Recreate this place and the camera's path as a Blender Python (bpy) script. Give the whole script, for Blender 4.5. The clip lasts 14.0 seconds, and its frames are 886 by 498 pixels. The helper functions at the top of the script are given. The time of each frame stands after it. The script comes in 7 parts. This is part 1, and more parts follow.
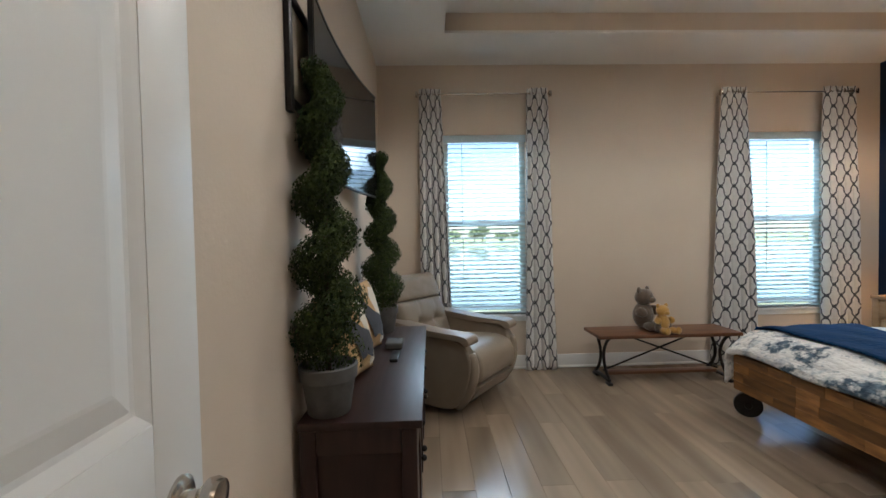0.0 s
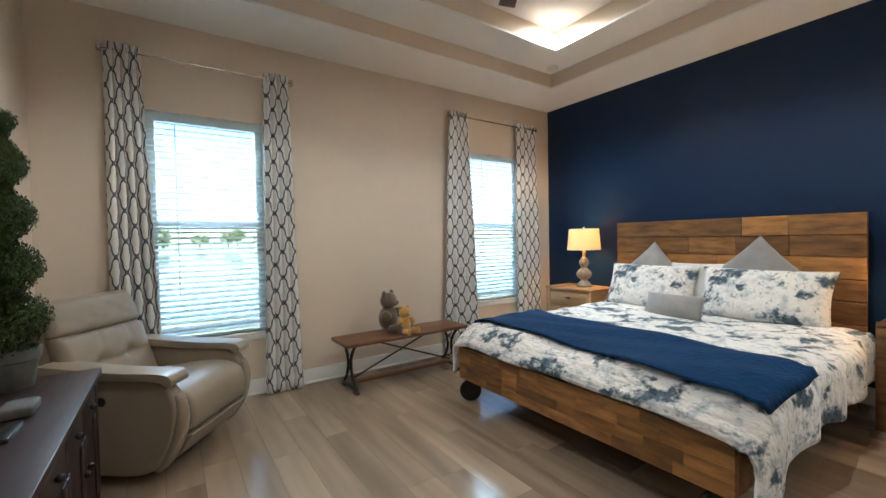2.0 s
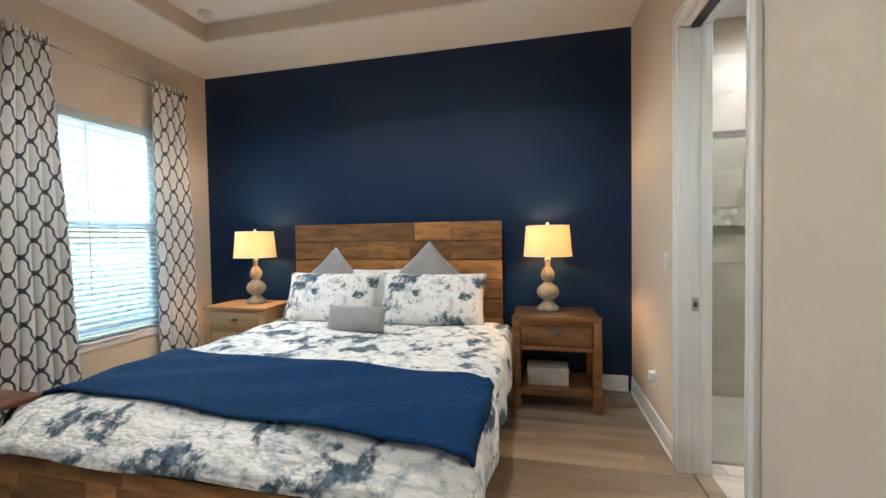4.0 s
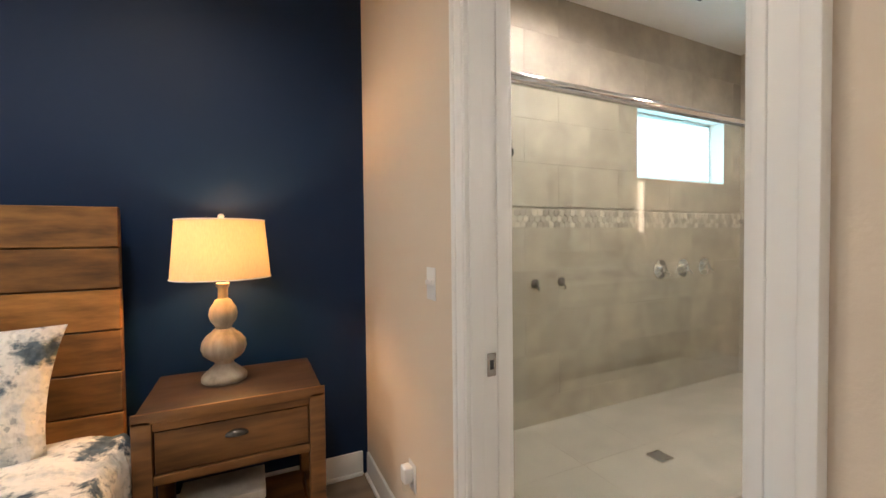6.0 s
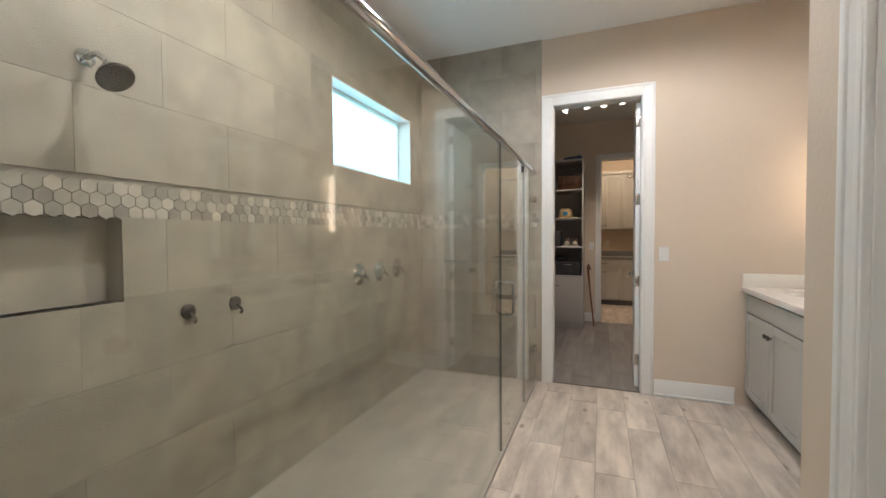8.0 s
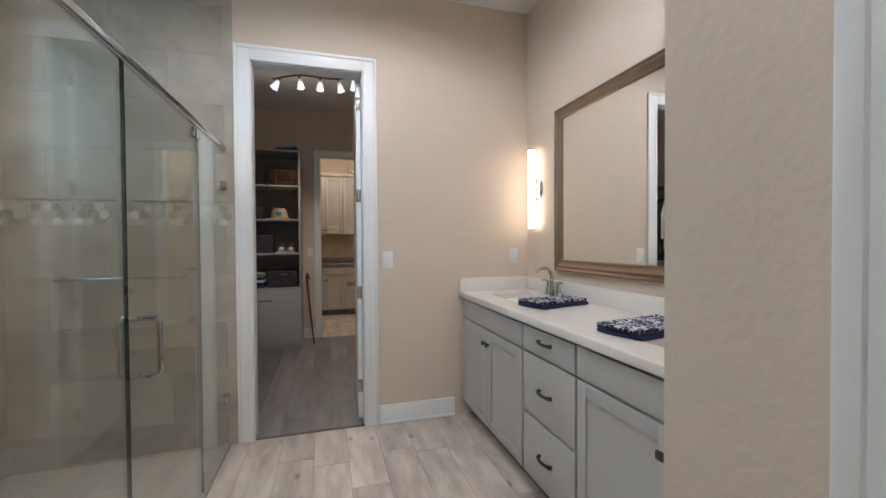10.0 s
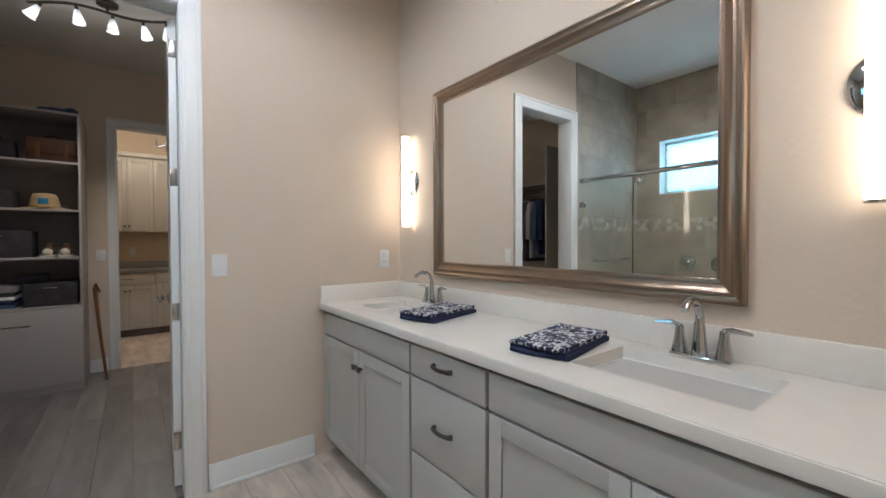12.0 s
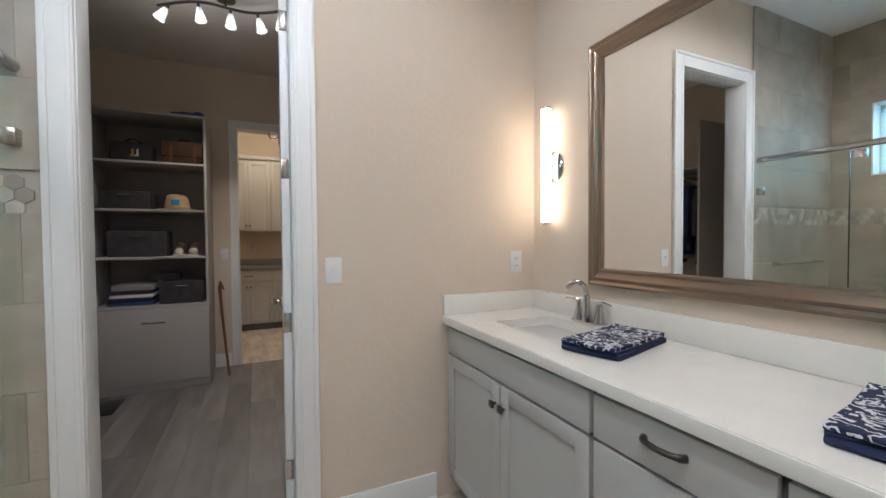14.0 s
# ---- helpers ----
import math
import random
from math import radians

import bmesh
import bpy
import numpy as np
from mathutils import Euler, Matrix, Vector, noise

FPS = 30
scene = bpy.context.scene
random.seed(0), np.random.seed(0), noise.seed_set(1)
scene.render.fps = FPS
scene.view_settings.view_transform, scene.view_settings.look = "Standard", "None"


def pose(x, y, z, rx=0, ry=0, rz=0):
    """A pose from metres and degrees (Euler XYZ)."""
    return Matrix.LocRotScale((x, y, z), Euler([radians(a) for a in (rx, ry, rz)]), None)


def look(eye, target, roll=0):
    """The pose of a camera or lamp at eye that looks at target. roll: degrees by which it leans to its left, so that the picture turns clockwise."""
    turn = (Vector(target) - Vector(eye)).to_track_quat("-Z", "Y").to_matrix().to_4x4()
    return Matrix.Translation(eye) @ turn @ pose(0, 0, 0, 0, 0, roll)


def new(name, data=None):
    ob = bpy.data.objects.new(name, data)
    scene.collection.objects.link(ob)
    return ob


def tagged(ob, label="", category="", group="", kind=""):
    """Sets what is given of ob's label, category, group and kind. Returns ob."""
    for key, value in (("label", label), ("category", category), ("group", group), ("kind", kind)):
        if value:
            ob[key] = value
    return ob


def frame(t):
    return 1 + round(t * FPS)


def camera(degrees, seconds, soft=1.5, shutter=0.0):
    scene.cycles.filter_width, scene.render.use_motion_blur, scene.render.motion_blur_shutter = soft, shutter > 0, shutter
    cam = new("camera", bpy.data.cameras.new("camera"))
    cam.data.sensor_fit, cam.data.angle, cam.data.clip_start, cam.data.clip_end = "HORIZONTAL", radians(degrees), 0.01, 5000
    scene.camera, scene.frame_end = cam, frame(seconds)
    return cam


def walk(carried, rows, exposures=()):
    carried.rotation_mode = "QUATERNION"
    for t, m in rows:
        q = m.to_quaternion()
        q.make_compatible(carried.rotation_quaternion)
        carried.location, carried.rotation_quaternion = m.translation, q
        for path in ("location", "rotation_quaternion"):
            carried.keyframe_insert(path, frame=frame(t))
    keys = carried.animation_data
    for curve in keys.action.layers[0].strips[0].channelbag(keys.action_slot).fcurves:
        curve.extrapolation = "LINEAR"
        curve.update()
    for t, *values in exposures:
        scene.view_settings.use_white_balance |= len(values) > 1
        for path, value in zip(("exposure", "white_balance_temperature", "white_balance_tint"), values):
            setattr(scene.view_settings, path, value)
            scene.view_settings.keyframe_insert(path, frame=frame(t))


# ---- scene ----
cam = camera(95.3, 14.0)
PATH = [
    (0, (-4.661, 0.152, 1.331), (-4.597, 2.15, 1.28), -1.1),
    (0.5, (-4.582, 0.212, 1.336), (-4.355, 2.199, 1.289), -1.1),
    (1, (-4.52, 0.278, 1.343), (-4.013, 2.212, 1.291), -1.0),
    (1.5, (-4.47, 0.324, 1.335), (-3.649, 2.147, 1.286), -1.0),
    (2, (-4.398, 0.373, 1.329), (-3.273, 2.026, 1.279), -1.1),
    (2.5, (-4.331, 0.461, 1.315), (-2.922, 1.879, 1.266), -0.9),
    (3, (-4.173, 0.564, 1.326), (-2.534, 1.709, 1.272), -0.9),
    (3.5, (-3.954, 0.663, 1.331), (-2.13, 1.48, 1.274), -0.9),
    (4, (-3.66, 0.77, 1.331), (-1.713, 1.226, 1.274), -0.9),
    (4.2, (-3.526, 0.792, 1.317), (-1.549, 1.088, 1.266), -0.7),
    (6.3, (-2.088, 0.506, 1.323), (-0.365, -0.509, 1.271), -0.8),
    (6.5, (-2.008, 0.453, 1.319), (-0.347, -0.66, 1.266), -0.9),
    (7, (-1.838, 0.333, 1.322), (-0.392, -1.048, 1.263), -0.7),
    (7.5, (-1.698, 0.175, 1.314), (-0.631, -1.516, 1.252), -0.5),
    (8, (-1.614, -0.016, 1.316), (-0.883, -1.876, 1.256), -0.4),
    (8.5, (-1.599, -0.214, 1.292), (-1.189, -2.171, 1.241), -0.4),
    (9, (-1.614, -0.447, 1.296), (-1.509, -2.443, 1.246), -0.4),
    (9.2, (-1.629, -0.547, 1.29), (-1.663, -2.546, 1.247), -0.4),
    (11.3, (-1.718, -1.19, 1.284), (-2.826, -2.855, 1.25), -0.2),
    (11.5, (-1.73, -1.23, 1.285), (-2.88, -2.865, 1.251), -0.2),
    (12, (-1.728, -1.332, 1.285), (-2.945, -2.919, 1.249), -0.2),
    (12.5, (-1.726, -1.437, 1.291), (-2.956, -3.013, 1.254), -0.3),
    (13, (-1.739, -1.556, 1.293), (-2.947, -3.15, 1.255), -0.3),
    (13.5, (-1.754, -1.703, 1.294), (-2.836, -3.384, 1.254), -0.3),
    (14, (-1.779, -1.883, 1.302), (-2.614, -3.7, 1.252), -0.4),
]
EXPOSURES = ((0, 2.4, 5850, 11), (0.5, 2.45, 5800, 10), (1.5, 2.75, 5700, 7), (3, 2.75, 6200, 13), (4.2, 2.85, 5800, 9), (6.5, 2.6, 6850, 18), (7, 2.5, 6600, 17),
             (7.5, 2.45, 6550, 16), (8, 2.35, 6350, 15), (9, 2.15, 5800, 15), (11.3, 2.1, 5750, 12), (12.5, 2.1, 5600, 10), (13, 2.1, 5550, 8), (14, 2.2, 5700, 12))
walk(cam, [(t, look(eye, target, roll)) for t, eye, target, roll in PATH], EXPOSURES)

# ---- world, sun, lamps, exposure ----
world = bpy.data.worlds.new("world")
scene.world = world
world.use_nodes = True
wn = world.node_tree
sky = wn.nodes.new("ShaderNodeTexSky")
sky.sky_type = "NISHITA"
sky.sun_disc = False
sky.sun_elevation, sky.sun_rotation = radians(52), radians(200)
wn.links.new(sky.outputs[0], wn.nodes["Background"].inputs[0])
wn.nodes["Background"].inputs[1].default_value = 0.07

sun_data = bpy.data.lights.new("sun", "SUN")
sun_data.energy, sun_data.angle, sun_data.color = 4.5, radians(3), (1.0, 0.95, 0.88)
sun = new("sun", sun_data)
sun.matrix_world = look((-4, -12, 18), (0, 0, 0))


def lamp(name, kind, at, watts, color, size=0.05, aim=None, wide=120):
    d = bpy.data.lights.new(name, kind)
    d.energy, d.color = watts, color
    if kind == "AREA":
        d.size = size
    else:
        d.shadow_soft_size = size
    if kind == "SPOT":
        d.spot_size, d.spot_blend = radians(wide), 0.6 if wide < 170 else 0.4
    ob = new(name, d)
    ob.matrix_world = look(at, aim) if aim else Matrix.Translation(at)
    return ob


WARM = (1.0, 0.56, 0.23)
SOFT = (1.0, 0.975, 0.94)
DAY = (0.75, 0.905, 1.0)


def window_lamp(at, aim, w, h, watts, color=DAY, spread=180):
    ob = lamp("window_daylight", "AREA", at, watts, color, w, aim)
    ob.data.shape, ob.data.size, ob.data.size_y, ob.data.spread = "RECTANGLE", w, h, radians(spread)


for wx in (-4.10, -0.98):
    window_lamp((wx, 4.95, 2.55), (wx, 3.75, 0.90), 1.0, 1.0, 8, spread=100)
window_lamp((0.218, -2.86, 2.10), (-3.0, -2.86, 2.10), 1.08, 0.50, 2.2, (0.36, 0.78, 1.0))
lamp("bulb_light", "POINT", (-0.265, 0.69, 1.30), 2.3, WARM, 0.04)
lamp("bulb_light", "POINT", (-0.27, 3.43, 1.30), 2.3, WARM, 0.04)
DOWNLIGHTS = [(x, y, 3.40) for x in (-1.25, -3.91) for y in (3.005, 1.195)]   # tray ceiling, one in each corner; three unseen ones added by symmetry to brighten
# two unseen ceiling lights, added to brighten bath and shower
BATH_FILLS = [(-1.85, -2.45, 3.05), (-0.75, -1.15, 3.05)]
for x, y, z in DOWNLIGHTS:
    lamp("downlight_light", "SPOT", (x, y, z - 0.025), 12.5 if x > -2 else 10.5, (1.0, 0.95, 0.84), 0.05, (x, y, 0), 171)
for (x, y, z), watts in zip(BATH_FILLS, (19, 17)):
    lamp("bath_fill_light", "SPOT", (x, y, z - 0.03), watts, SOFT, 0.08, (x, y, 0), 172)
HEADS = ((0.363, -30), (0.173, 8), (-0.030, 0), (-0.207, 14), (-0.354, 5))   # along the closet's track, and their tilt
for hx, tilt in HEADS:
    lamp("track_light_bulb", "SPOT", (hx - 1.60, -5.22, 2.84), 2.0, (1.0, 0.86, 0.7), 0.03, (hx - 1.5, -5.45, 0), 112)
lamp("laundry_light", "POINT", (-1.9, -7.5, 2.8), 5, (1.0, 0.8, 0.55), 0.1)
# unseen fill added in the hall, without a fixture
lamp("hall_fill", "POINT", (-4.4, -0.9, 2.7), 1.5, (1.0, 0.8, 0.6), 0.1)


# ---- materials ----
def ramp(nt, fac, a, b, lo=0.3, hi=0.7):
    r = nt.nodes.new("ShaderNodeValToRGB")
    r.color_ramp.elements[0].position, r.color_ramp.elements[1].position = lo, hi
    r.color_ramp.elements[0].color, r.color_ramp.elements[1].color = (*a, 1), (*b, 1)
    nt.links.new(fac, r.inputs[0])
    return r.outputs[0]


def mixed(nt, kind, fac, a, b):
    m = nt.nodes.new("ShaderNodeMix")
    m.data_type, m.blend_type = "RGBA", kind
    for socket, value in ((m.inputs[0], fac), (m.inputs[6], a), (m.inputs[7], b)):
        if hasattr(value, "is_output"):
            nt.links.new(value, socket)
        elif isinstance(value, tuple):
            socket.default_value = (*value, 1)
        else:
            socket.default_value = value
    return m.outputs[2]


def noise_out(nt, scale, stretch=(1, 1, 1), detail=4, rough=0.55, per_object=False):
    tc = nt.nodes.new("ShaderNodeTexCoord")
    mp = nt.nodes.new("ShaderNodeMapping")
    mp.inputs[3].default_value = stretch
    nt.links.new(tc.outputs[3], mp.inputs[0])
    if per_object:
        info = nt.nodes.new("ShaderNodeObjectInfo")
        mul = nt.nodes.new("ShaderNodeMath")
        mul.operation = "MULTIPLY"
        mul.inputs[1].default_value = 37.0
        nt.links.new(info.outputs["Random"], mul.inputs[0])
        nt.links.new(mul.outputs[0], mp.inputs[1])
    n = nt.nodes.new("ShaderNodeTexNoise")
    n.inputs["Scale"].default_value, n.inputs["Detail"].default_value, n.inputs["Roughness"].default_value = scale, detail, rough
    nt.links.new(mp.outputs[0], n.inputs["Vector"])
    return n.outputs[0]


def bumped(nt, bsdf, height, strength, distance=0.002):
    b = nt.nodes.new("ShaderNodeBump")
    b.inputs["Strength"].default_value, b.inputs["Distance"].default_value = strength, distance
    nt.links.new(height, b.inputs["Height"])
    nt.links.new(b.outputs[0], bsdf.inputs["Normal"])


def mat(name, a, b=None, rough=0.6, metal=0.0, scale=5, stretch=(1, 1, 1), bump=0.15, bscale=90, vary=0.0, coat=0.0, lo=0.3, hi=0.7, dist=0.002, bstretch=None, sheen=0.0, spec=0.5, detail=4):
    m = bpy.data.materials.new(name)
    m.use_nodes = True
    nt = m.node_tree
    p = nt.nodes["Principled BSDF"]
    b = b or tuple(c * 0.9 for c in a)
    color = ramp(nt, noise_out(nt, scale, stretch, detail, per_object=vary > 0), a, b, lo, hi)
    if vary:
        info = nt.nodes.new("ShaderNodeObjectInfo")
        tone = ramp(nt, info.outputs["Random"], (1 - vary,) * 3, (1 + vary,) * 3, 0, 1)
        color = mixed(nt, "MULTIPLY", 1.0, color, tone)
    nt.links.new(color, p.inputs["Base Color"])
    rr = nt.nodes.new("ShaderNodeMapRange")
    rr.inputs[3].default_value, rr.inputs[4].default_value = rough * 0.85, min(1, rough * 1.15)
    nt.links.new(noise_out(nt, scale * 2.3, stretch), rr.inputs[0])
    nt.links.new(rr.outputs[0], p.inputs["Roughness"])
    p.inputs["Metallic"].default_value = metal
    p.inputs["Specular IOR Level"].default_value = spec
    p.inputs["Coat Weight"].default_value = coat
    p.inputs["Sheen Weight"].default_value = sheen
    if bump:
        bumped(nt, p, noise_out(nt, bscale, bstretch or stretch), bump, dist)
    return m


def glow(name, color, strength):
    m = bpy.data.materials.new(name)
    m.use_nodes = True
    p = m.node_tree.nodes["Principled BSDF"]
    p.inputs["Base Color"].default_value = (0.9, 0.9, 0.9, 1)
    p.inputs["Emission Color"].default_value = (*color, 1)
    p.inputs["Emission Strength"].default_value = strength
    return m


def pane(name, tint, gloss=1.0):
    m = bpy.data.materials.new(name)
    m.use_nodes = True
    nt = m.node_tree
    nt.nodes.remove(nt.nodes["Principled BSDF"])
    clear, shine, face, mix = (nt.nodes.new(k) for k in ("ShaderNodeBsdfTransparent", "ShaderNodeBsdfGlossy", "ShaderNodeLayerWeight", "ShaderNodeMixShader"))
    clear.inputs[0].default_value = (*tint, 1)
    shine.inputs[0].default_value = (gloss, gloss, gloss, 1)
    shine.inputs["Roughness"].default_value = 0.0
    face.inputs[0].default_value = 0.5
    power, scaled, based = (nt.nodes.new("ShaderNodeMath") for _ in range(3))
    for node, op, value in ((power, "POWER", 5.0), (scaled, "MULTIPLY", 0.93), (based, "ADD", 0.035)):
        node.operation = op
        node.inputs[1].default_value = value
    nt.links.new(face.outputs[1], power.inputs[0])
    nt.links.new(power.outputs[0], scaled.inputs[0])
    nt.links.new(scaled.outputs[0], based.inputs[0])
    nt.links.new(based.outputs[0], mix.inputs[0])
    nt.links.new(clear.outputs[0], mix.inputs[1])
    nt.links.new(shine.outputs[0], mix.inputs[2])
    nt.links.new(mix.outputs[0], nt.nodes["Material Output"].inputs[0])
    return m


def shade_cloth(name, color, through_amount=0.55):
    m = bpy.data.materials.new(name)
    m.use_nodes = True
    nt = m.node_tree
    nt.nodes.remove(nt.nodes["Principled BSDF"])
    d, t, mix = (nt.nodes.new(k) for k in ("ShaderNodeBsdfDiffuse", "ShaderNodeBsdfTranslucent", "ShaderNodeMixShader"))
    weave = ramp(nt, noise_out(nt, 220, (1, 1, 0.2)), color, tuple(c * 0.88 for c in color))
    nt.links.new(weave, d.inputs[0])
    nt.links.new(weave, t.inputs[0])
    mix.inputs[0].default_value = through_amount
    nt.links.new(d.outputs[0], mix.inputs[1])
    nt.links.new(t.outputs[0], mix.inputs[2])
    nt.links.new(mix.outputs[0], nt.nodes["Material Output"].inputs[0])
    return m


def math_node(nt, op, a, b=None):
    m = nt.nodes.new("ShaderNodeMath")
    m.operation = op
    for socket, value in zip(m.inputs, (a, b)):
        if value is None:
            continue
        if hasattr(value, "is_output"):
            nt.links.new(value, socket)
        else:
            socket.default_value = value
    return m.outputs[0]


def trellis(name):
    """White cotton with a dark ogee lattice, laid out along the cloth's own width and height."""
    m = bpy.data.materials.new(name)
    m.use_nodes = True
    nt = m.node_tree
    p = nt.nodes["Principled BSDF"]
    uv = nt.nodes.new("ShaderNodeUVMap")
    sep = nt.nodes.new("ShaderNodeSeparateXYZ")
    nt.links.new(uv.outputs[0], sep.inputs[0])
    u = math_node(nt, "MULTIPLY", sep.outputs[0], 2 * math.pi / 0.116)
    v0 = math_node(nt, "MULTIPLY", sep.outputs[1], 2 * math.pi / 0.225)
    v = math_node(nt, "ADD", v0, math_node(nt, "MULTIPLY", math_node(nt, "SINE", math_node(nt, "MULTIPLY", v0, 2.0)), 0.45))
    f = math_node(nt, "ADD", math_node(nt, "COSINE", u), math_node(nt, "COSINE", v))
    edge = math_node(nt, "ABSOLUTE", f)
    line = math_node(nt, "LESS_THAN", edge, 0.32)
    cloth = ramp(nt, noise_out(nt, 14), (0.82, 0.81, 0.78), (0.72, 0.71, 0.69))
    nt.links.new(mixed(nt, "MIX", line, cloth, (0.03, 0.035, 0.05)), p.inputs["Base Color"])
    p.inputs["Roughness"].default_value = 0.9
    bumped(nt, p, noise_out(nt, 400), 0.2, 0.001)
    out = nt.nodes["Material Output"]
    tr, mix = nt.nodes.new("ShaderNodeBsdfTranslucent"), nt.nodes.new("ShaderNodeMixShader")
    tr.inputs[0].default_value = (0.6, 0.6, 0.58, 1)
    mix.inputs[0].default_value = 0.12
    nt.links.new(p.outputs[0], mix.inputs[1])
    nt.links.new(tr.outputs[0], mix.inputs[2])
    nt.links.new(mix.outputs[0], out.inputs[0])
    return m


def blotched(name):
    """White quilted cotton with large blue-grey dyed flowers."""
    m = bpy.data.materials.new(name)
    m.use_nodes = True
    nt = m.node_tree
    p = nt.nodes["Principled BSDF"]
    wash = ramp(nt, noise_out(nt, 9.5, detail=6, rough=0.65), (0.82, 0.80, 0.76), (0.42, 0.47, 0.50), 0.50, 0.66)
    fleck = ramp(nt, noise_out(nt, 23, (1.4, 0.7, 1.0), detail=4), (1, 1, 1), (0.52, 0.57, 0.61), 0.60, 0.66)
    soft = mixed(nt, "MULTIPLY", 1.0, wash, fleck)
    dye = ramp(nt, noise_out(nt, 30, detail=3), (0.036, 0.066, 0.098), (0.15, 0.205, 0.25), 0.35, 0.75)
    dark = ramp(nt, noise_out(nt, 6.3, (1.0, 1.0, 1.2), detail=6, rough=0.62), (0, 0, 0), (1, 1, 1), 0.530, 0.600)
    col = mixed(nt, "MIX", dark, soft, dye)
    nt.links.new(col, p.inputs["Base Color"])
    p.inputs["Roughness"].default_value = 0.9
    bumped(nt, p, noise_out(nt, 10, (2.4, 0.9, 1.6), detail=2.5), 1.0, 0.035)
    return m


def quilted(name, color):
    m = bpy.data.materials.new(name)
    m.use_nodes = True
    nt = m.node_tree
    p = nt.nodes["Principled BSDF"]
    nt.links.new(ramp(nt, noise_out(nt, 9), color, tuple(c * 0.72 for c in color)), p.inputs["Base Color"])
    p.inputs["Roughness"].default_value = 0.9
    p.inputs["Specular IOR Level"].default_value = 0.2
    w = nt.nodes.new("ShaderNodeTexVoronoi")
    w.inputs["Scale"].default_value = 28
    tc = nt.nodes.new("ShaderNodeTexCoord")
    nt.links.new(tc.outputs[3], w.inputs["Vector"])
    bumped(nt, p, w.outputs[0], 0.8, 0.008)
    return m


def printed(name, ground, ink, scale, cut):
    m = bpy.data.materials.new(name)
    m.use_nodes = True
    nt = m.node_tree
    p = nt.nodes["Principled BSDF"]
    n = noise_out(nt, scale, detail=2, rough=0.4)
    band = math_node(nt, "LESS_THAN", math_node(nt, "ABSOLUTE", math_node(nt, "SUBTRACT", n, 0.5)), cut)
    nt.links.new(mixed(nt, "MIX", band, ground, ink), p.inputs["Base Color"])
    p.inputs["Roughness"].default_value = 0.95
    bumped(nt, p, noise_out(nt, 300), 0.5, 0.002)
    return m


def add_knots(m, scale, color):
    """Small dark knots with a soft rim, scattered over a wood material."""
    nt = m.node_tree
    p = nt.nodes["Principled BSDF"]
    base = p.inputs["Base Color"].links[0].from_socket
    tc, mp, info, mul, cell = (nt.nodes.new(k) for k in ("ShaderNodeTexCoord", "ShaderNodeMapping", "ShaderNodeObjectInfo", "ShaderNodeMath", "ShaderNodeTexVoronoi"))
    mul.operation = "MULTIPLY"
    mul.inputs[1].default_value = 23.0
    mp.inputs[3].default_value = (1.5, 0.8, 1.0)
    nt.links.new(info.outputs["Random"], mul.inputs[0])
    nt.links.new(mul.outputs[0], mp.inputs[1])
    nt.links.new(tc.outputs[3], mp.inputs[0])
    nt.links.new(mp.outputs[0], cell.inputs["Vector"])
    cell.inputs["Scale"].default_value = scale
    spot = ramp(nt, cell.outputs["Distance"], (1, 1, 1), (0, 0, 0), 0.03, 0.11)
    nt.links.new(mixed(nt, "MIX", math_node(nt, "MULTIPLY", spot, 0.8), base, color), p.inputs["Base Color"])


WALL = mat("wall_paint", (0.66, 0.560, 0.452), (0.63, 0.532, 0.428), 0.75, scale=1.5, bump=0.6, bscale=55, dist=0.002)
NAVY = mat("navy_paint", (0.0010, 0.0150, 0.054), (0.0013, 0.0165, 0.058), 0.46, scale=1.2, bump=0.25, bscale=60, dist=0.001, spec=0.3)
WHITE = mat("white_trim_paint", (0.80, 0.80, 0.78), (0.76, 0.76, 0.74), 0.38, scale=2, bump=0.05)
CEILING = mat("ceiling_paint", (0.82, 0.80, 0.76), (0.79, 0.77, 0.73), 0.85, scale=2, bump=0.3, bscale=45, dist=0.0015)
PLANK = mat("vinyl_plank", (0.34, 0.258, 0.180), (0.215, 0.160, 0.110), 0.17, spec=0.65, scale=1.9, stretch=(5, 0.5, 1), bump=0, vary=0.22, detail=1.2, lo=0.25, hi=0.75, dist=0.0008)
CLOSET_PLANK = mat("closet_vinyl_plank", (0.27, 0.25, 0.235), (0.165, 0.15, 0.14), 0.42, detail=2, scale=2.4, stretch=(5, 0.8, 1), bump=0.25, bscale=22, bstretch=(9, 0.5, 1), vary=0.25, lo=0.25, hi=0.75, dist=0.0008)
BATH_PLANK = mat("wood_look_tile", (0.70, 0.61, 0.52), (0.36, 0.305, 0.26), 0.38, scale=2.4, stretch=(4, 1.0, 1), bump=0.15, bscale=22, bstretch=(7, 0.6, 1), vary=0.10, lo=0.35, hi=0.72, dist=0.0006)
add_knots(BATH_PLANK, 3.1, (0.19, 0.135, 0.10))
GROUT = mat("grout", (0.40, 0.36, 0.31), rough=0.9)
SEAM = mat("plank_seam", (0.15, 0.12, 0.09), rough=0.9)
TILE_GROUT = mat("sand_grout", (0.44, 0.395, 0.335), rough=0.9)
TILE = mat("stone_look_tile", (0.45, 0.395, 0.315), (0.31, 0.272, 0.220), 0.5, scale=4.2, bump=0.03, bscale=30, vary=0.10, lo=0.28, hi=0.72)
SHOWER_TILE = mat("shower_floor_tile", (0.44, 0.395, 0.33), (0.36, 0.325, 0.275), 0.4, scale=3, bump=0.1, vary=0.04)
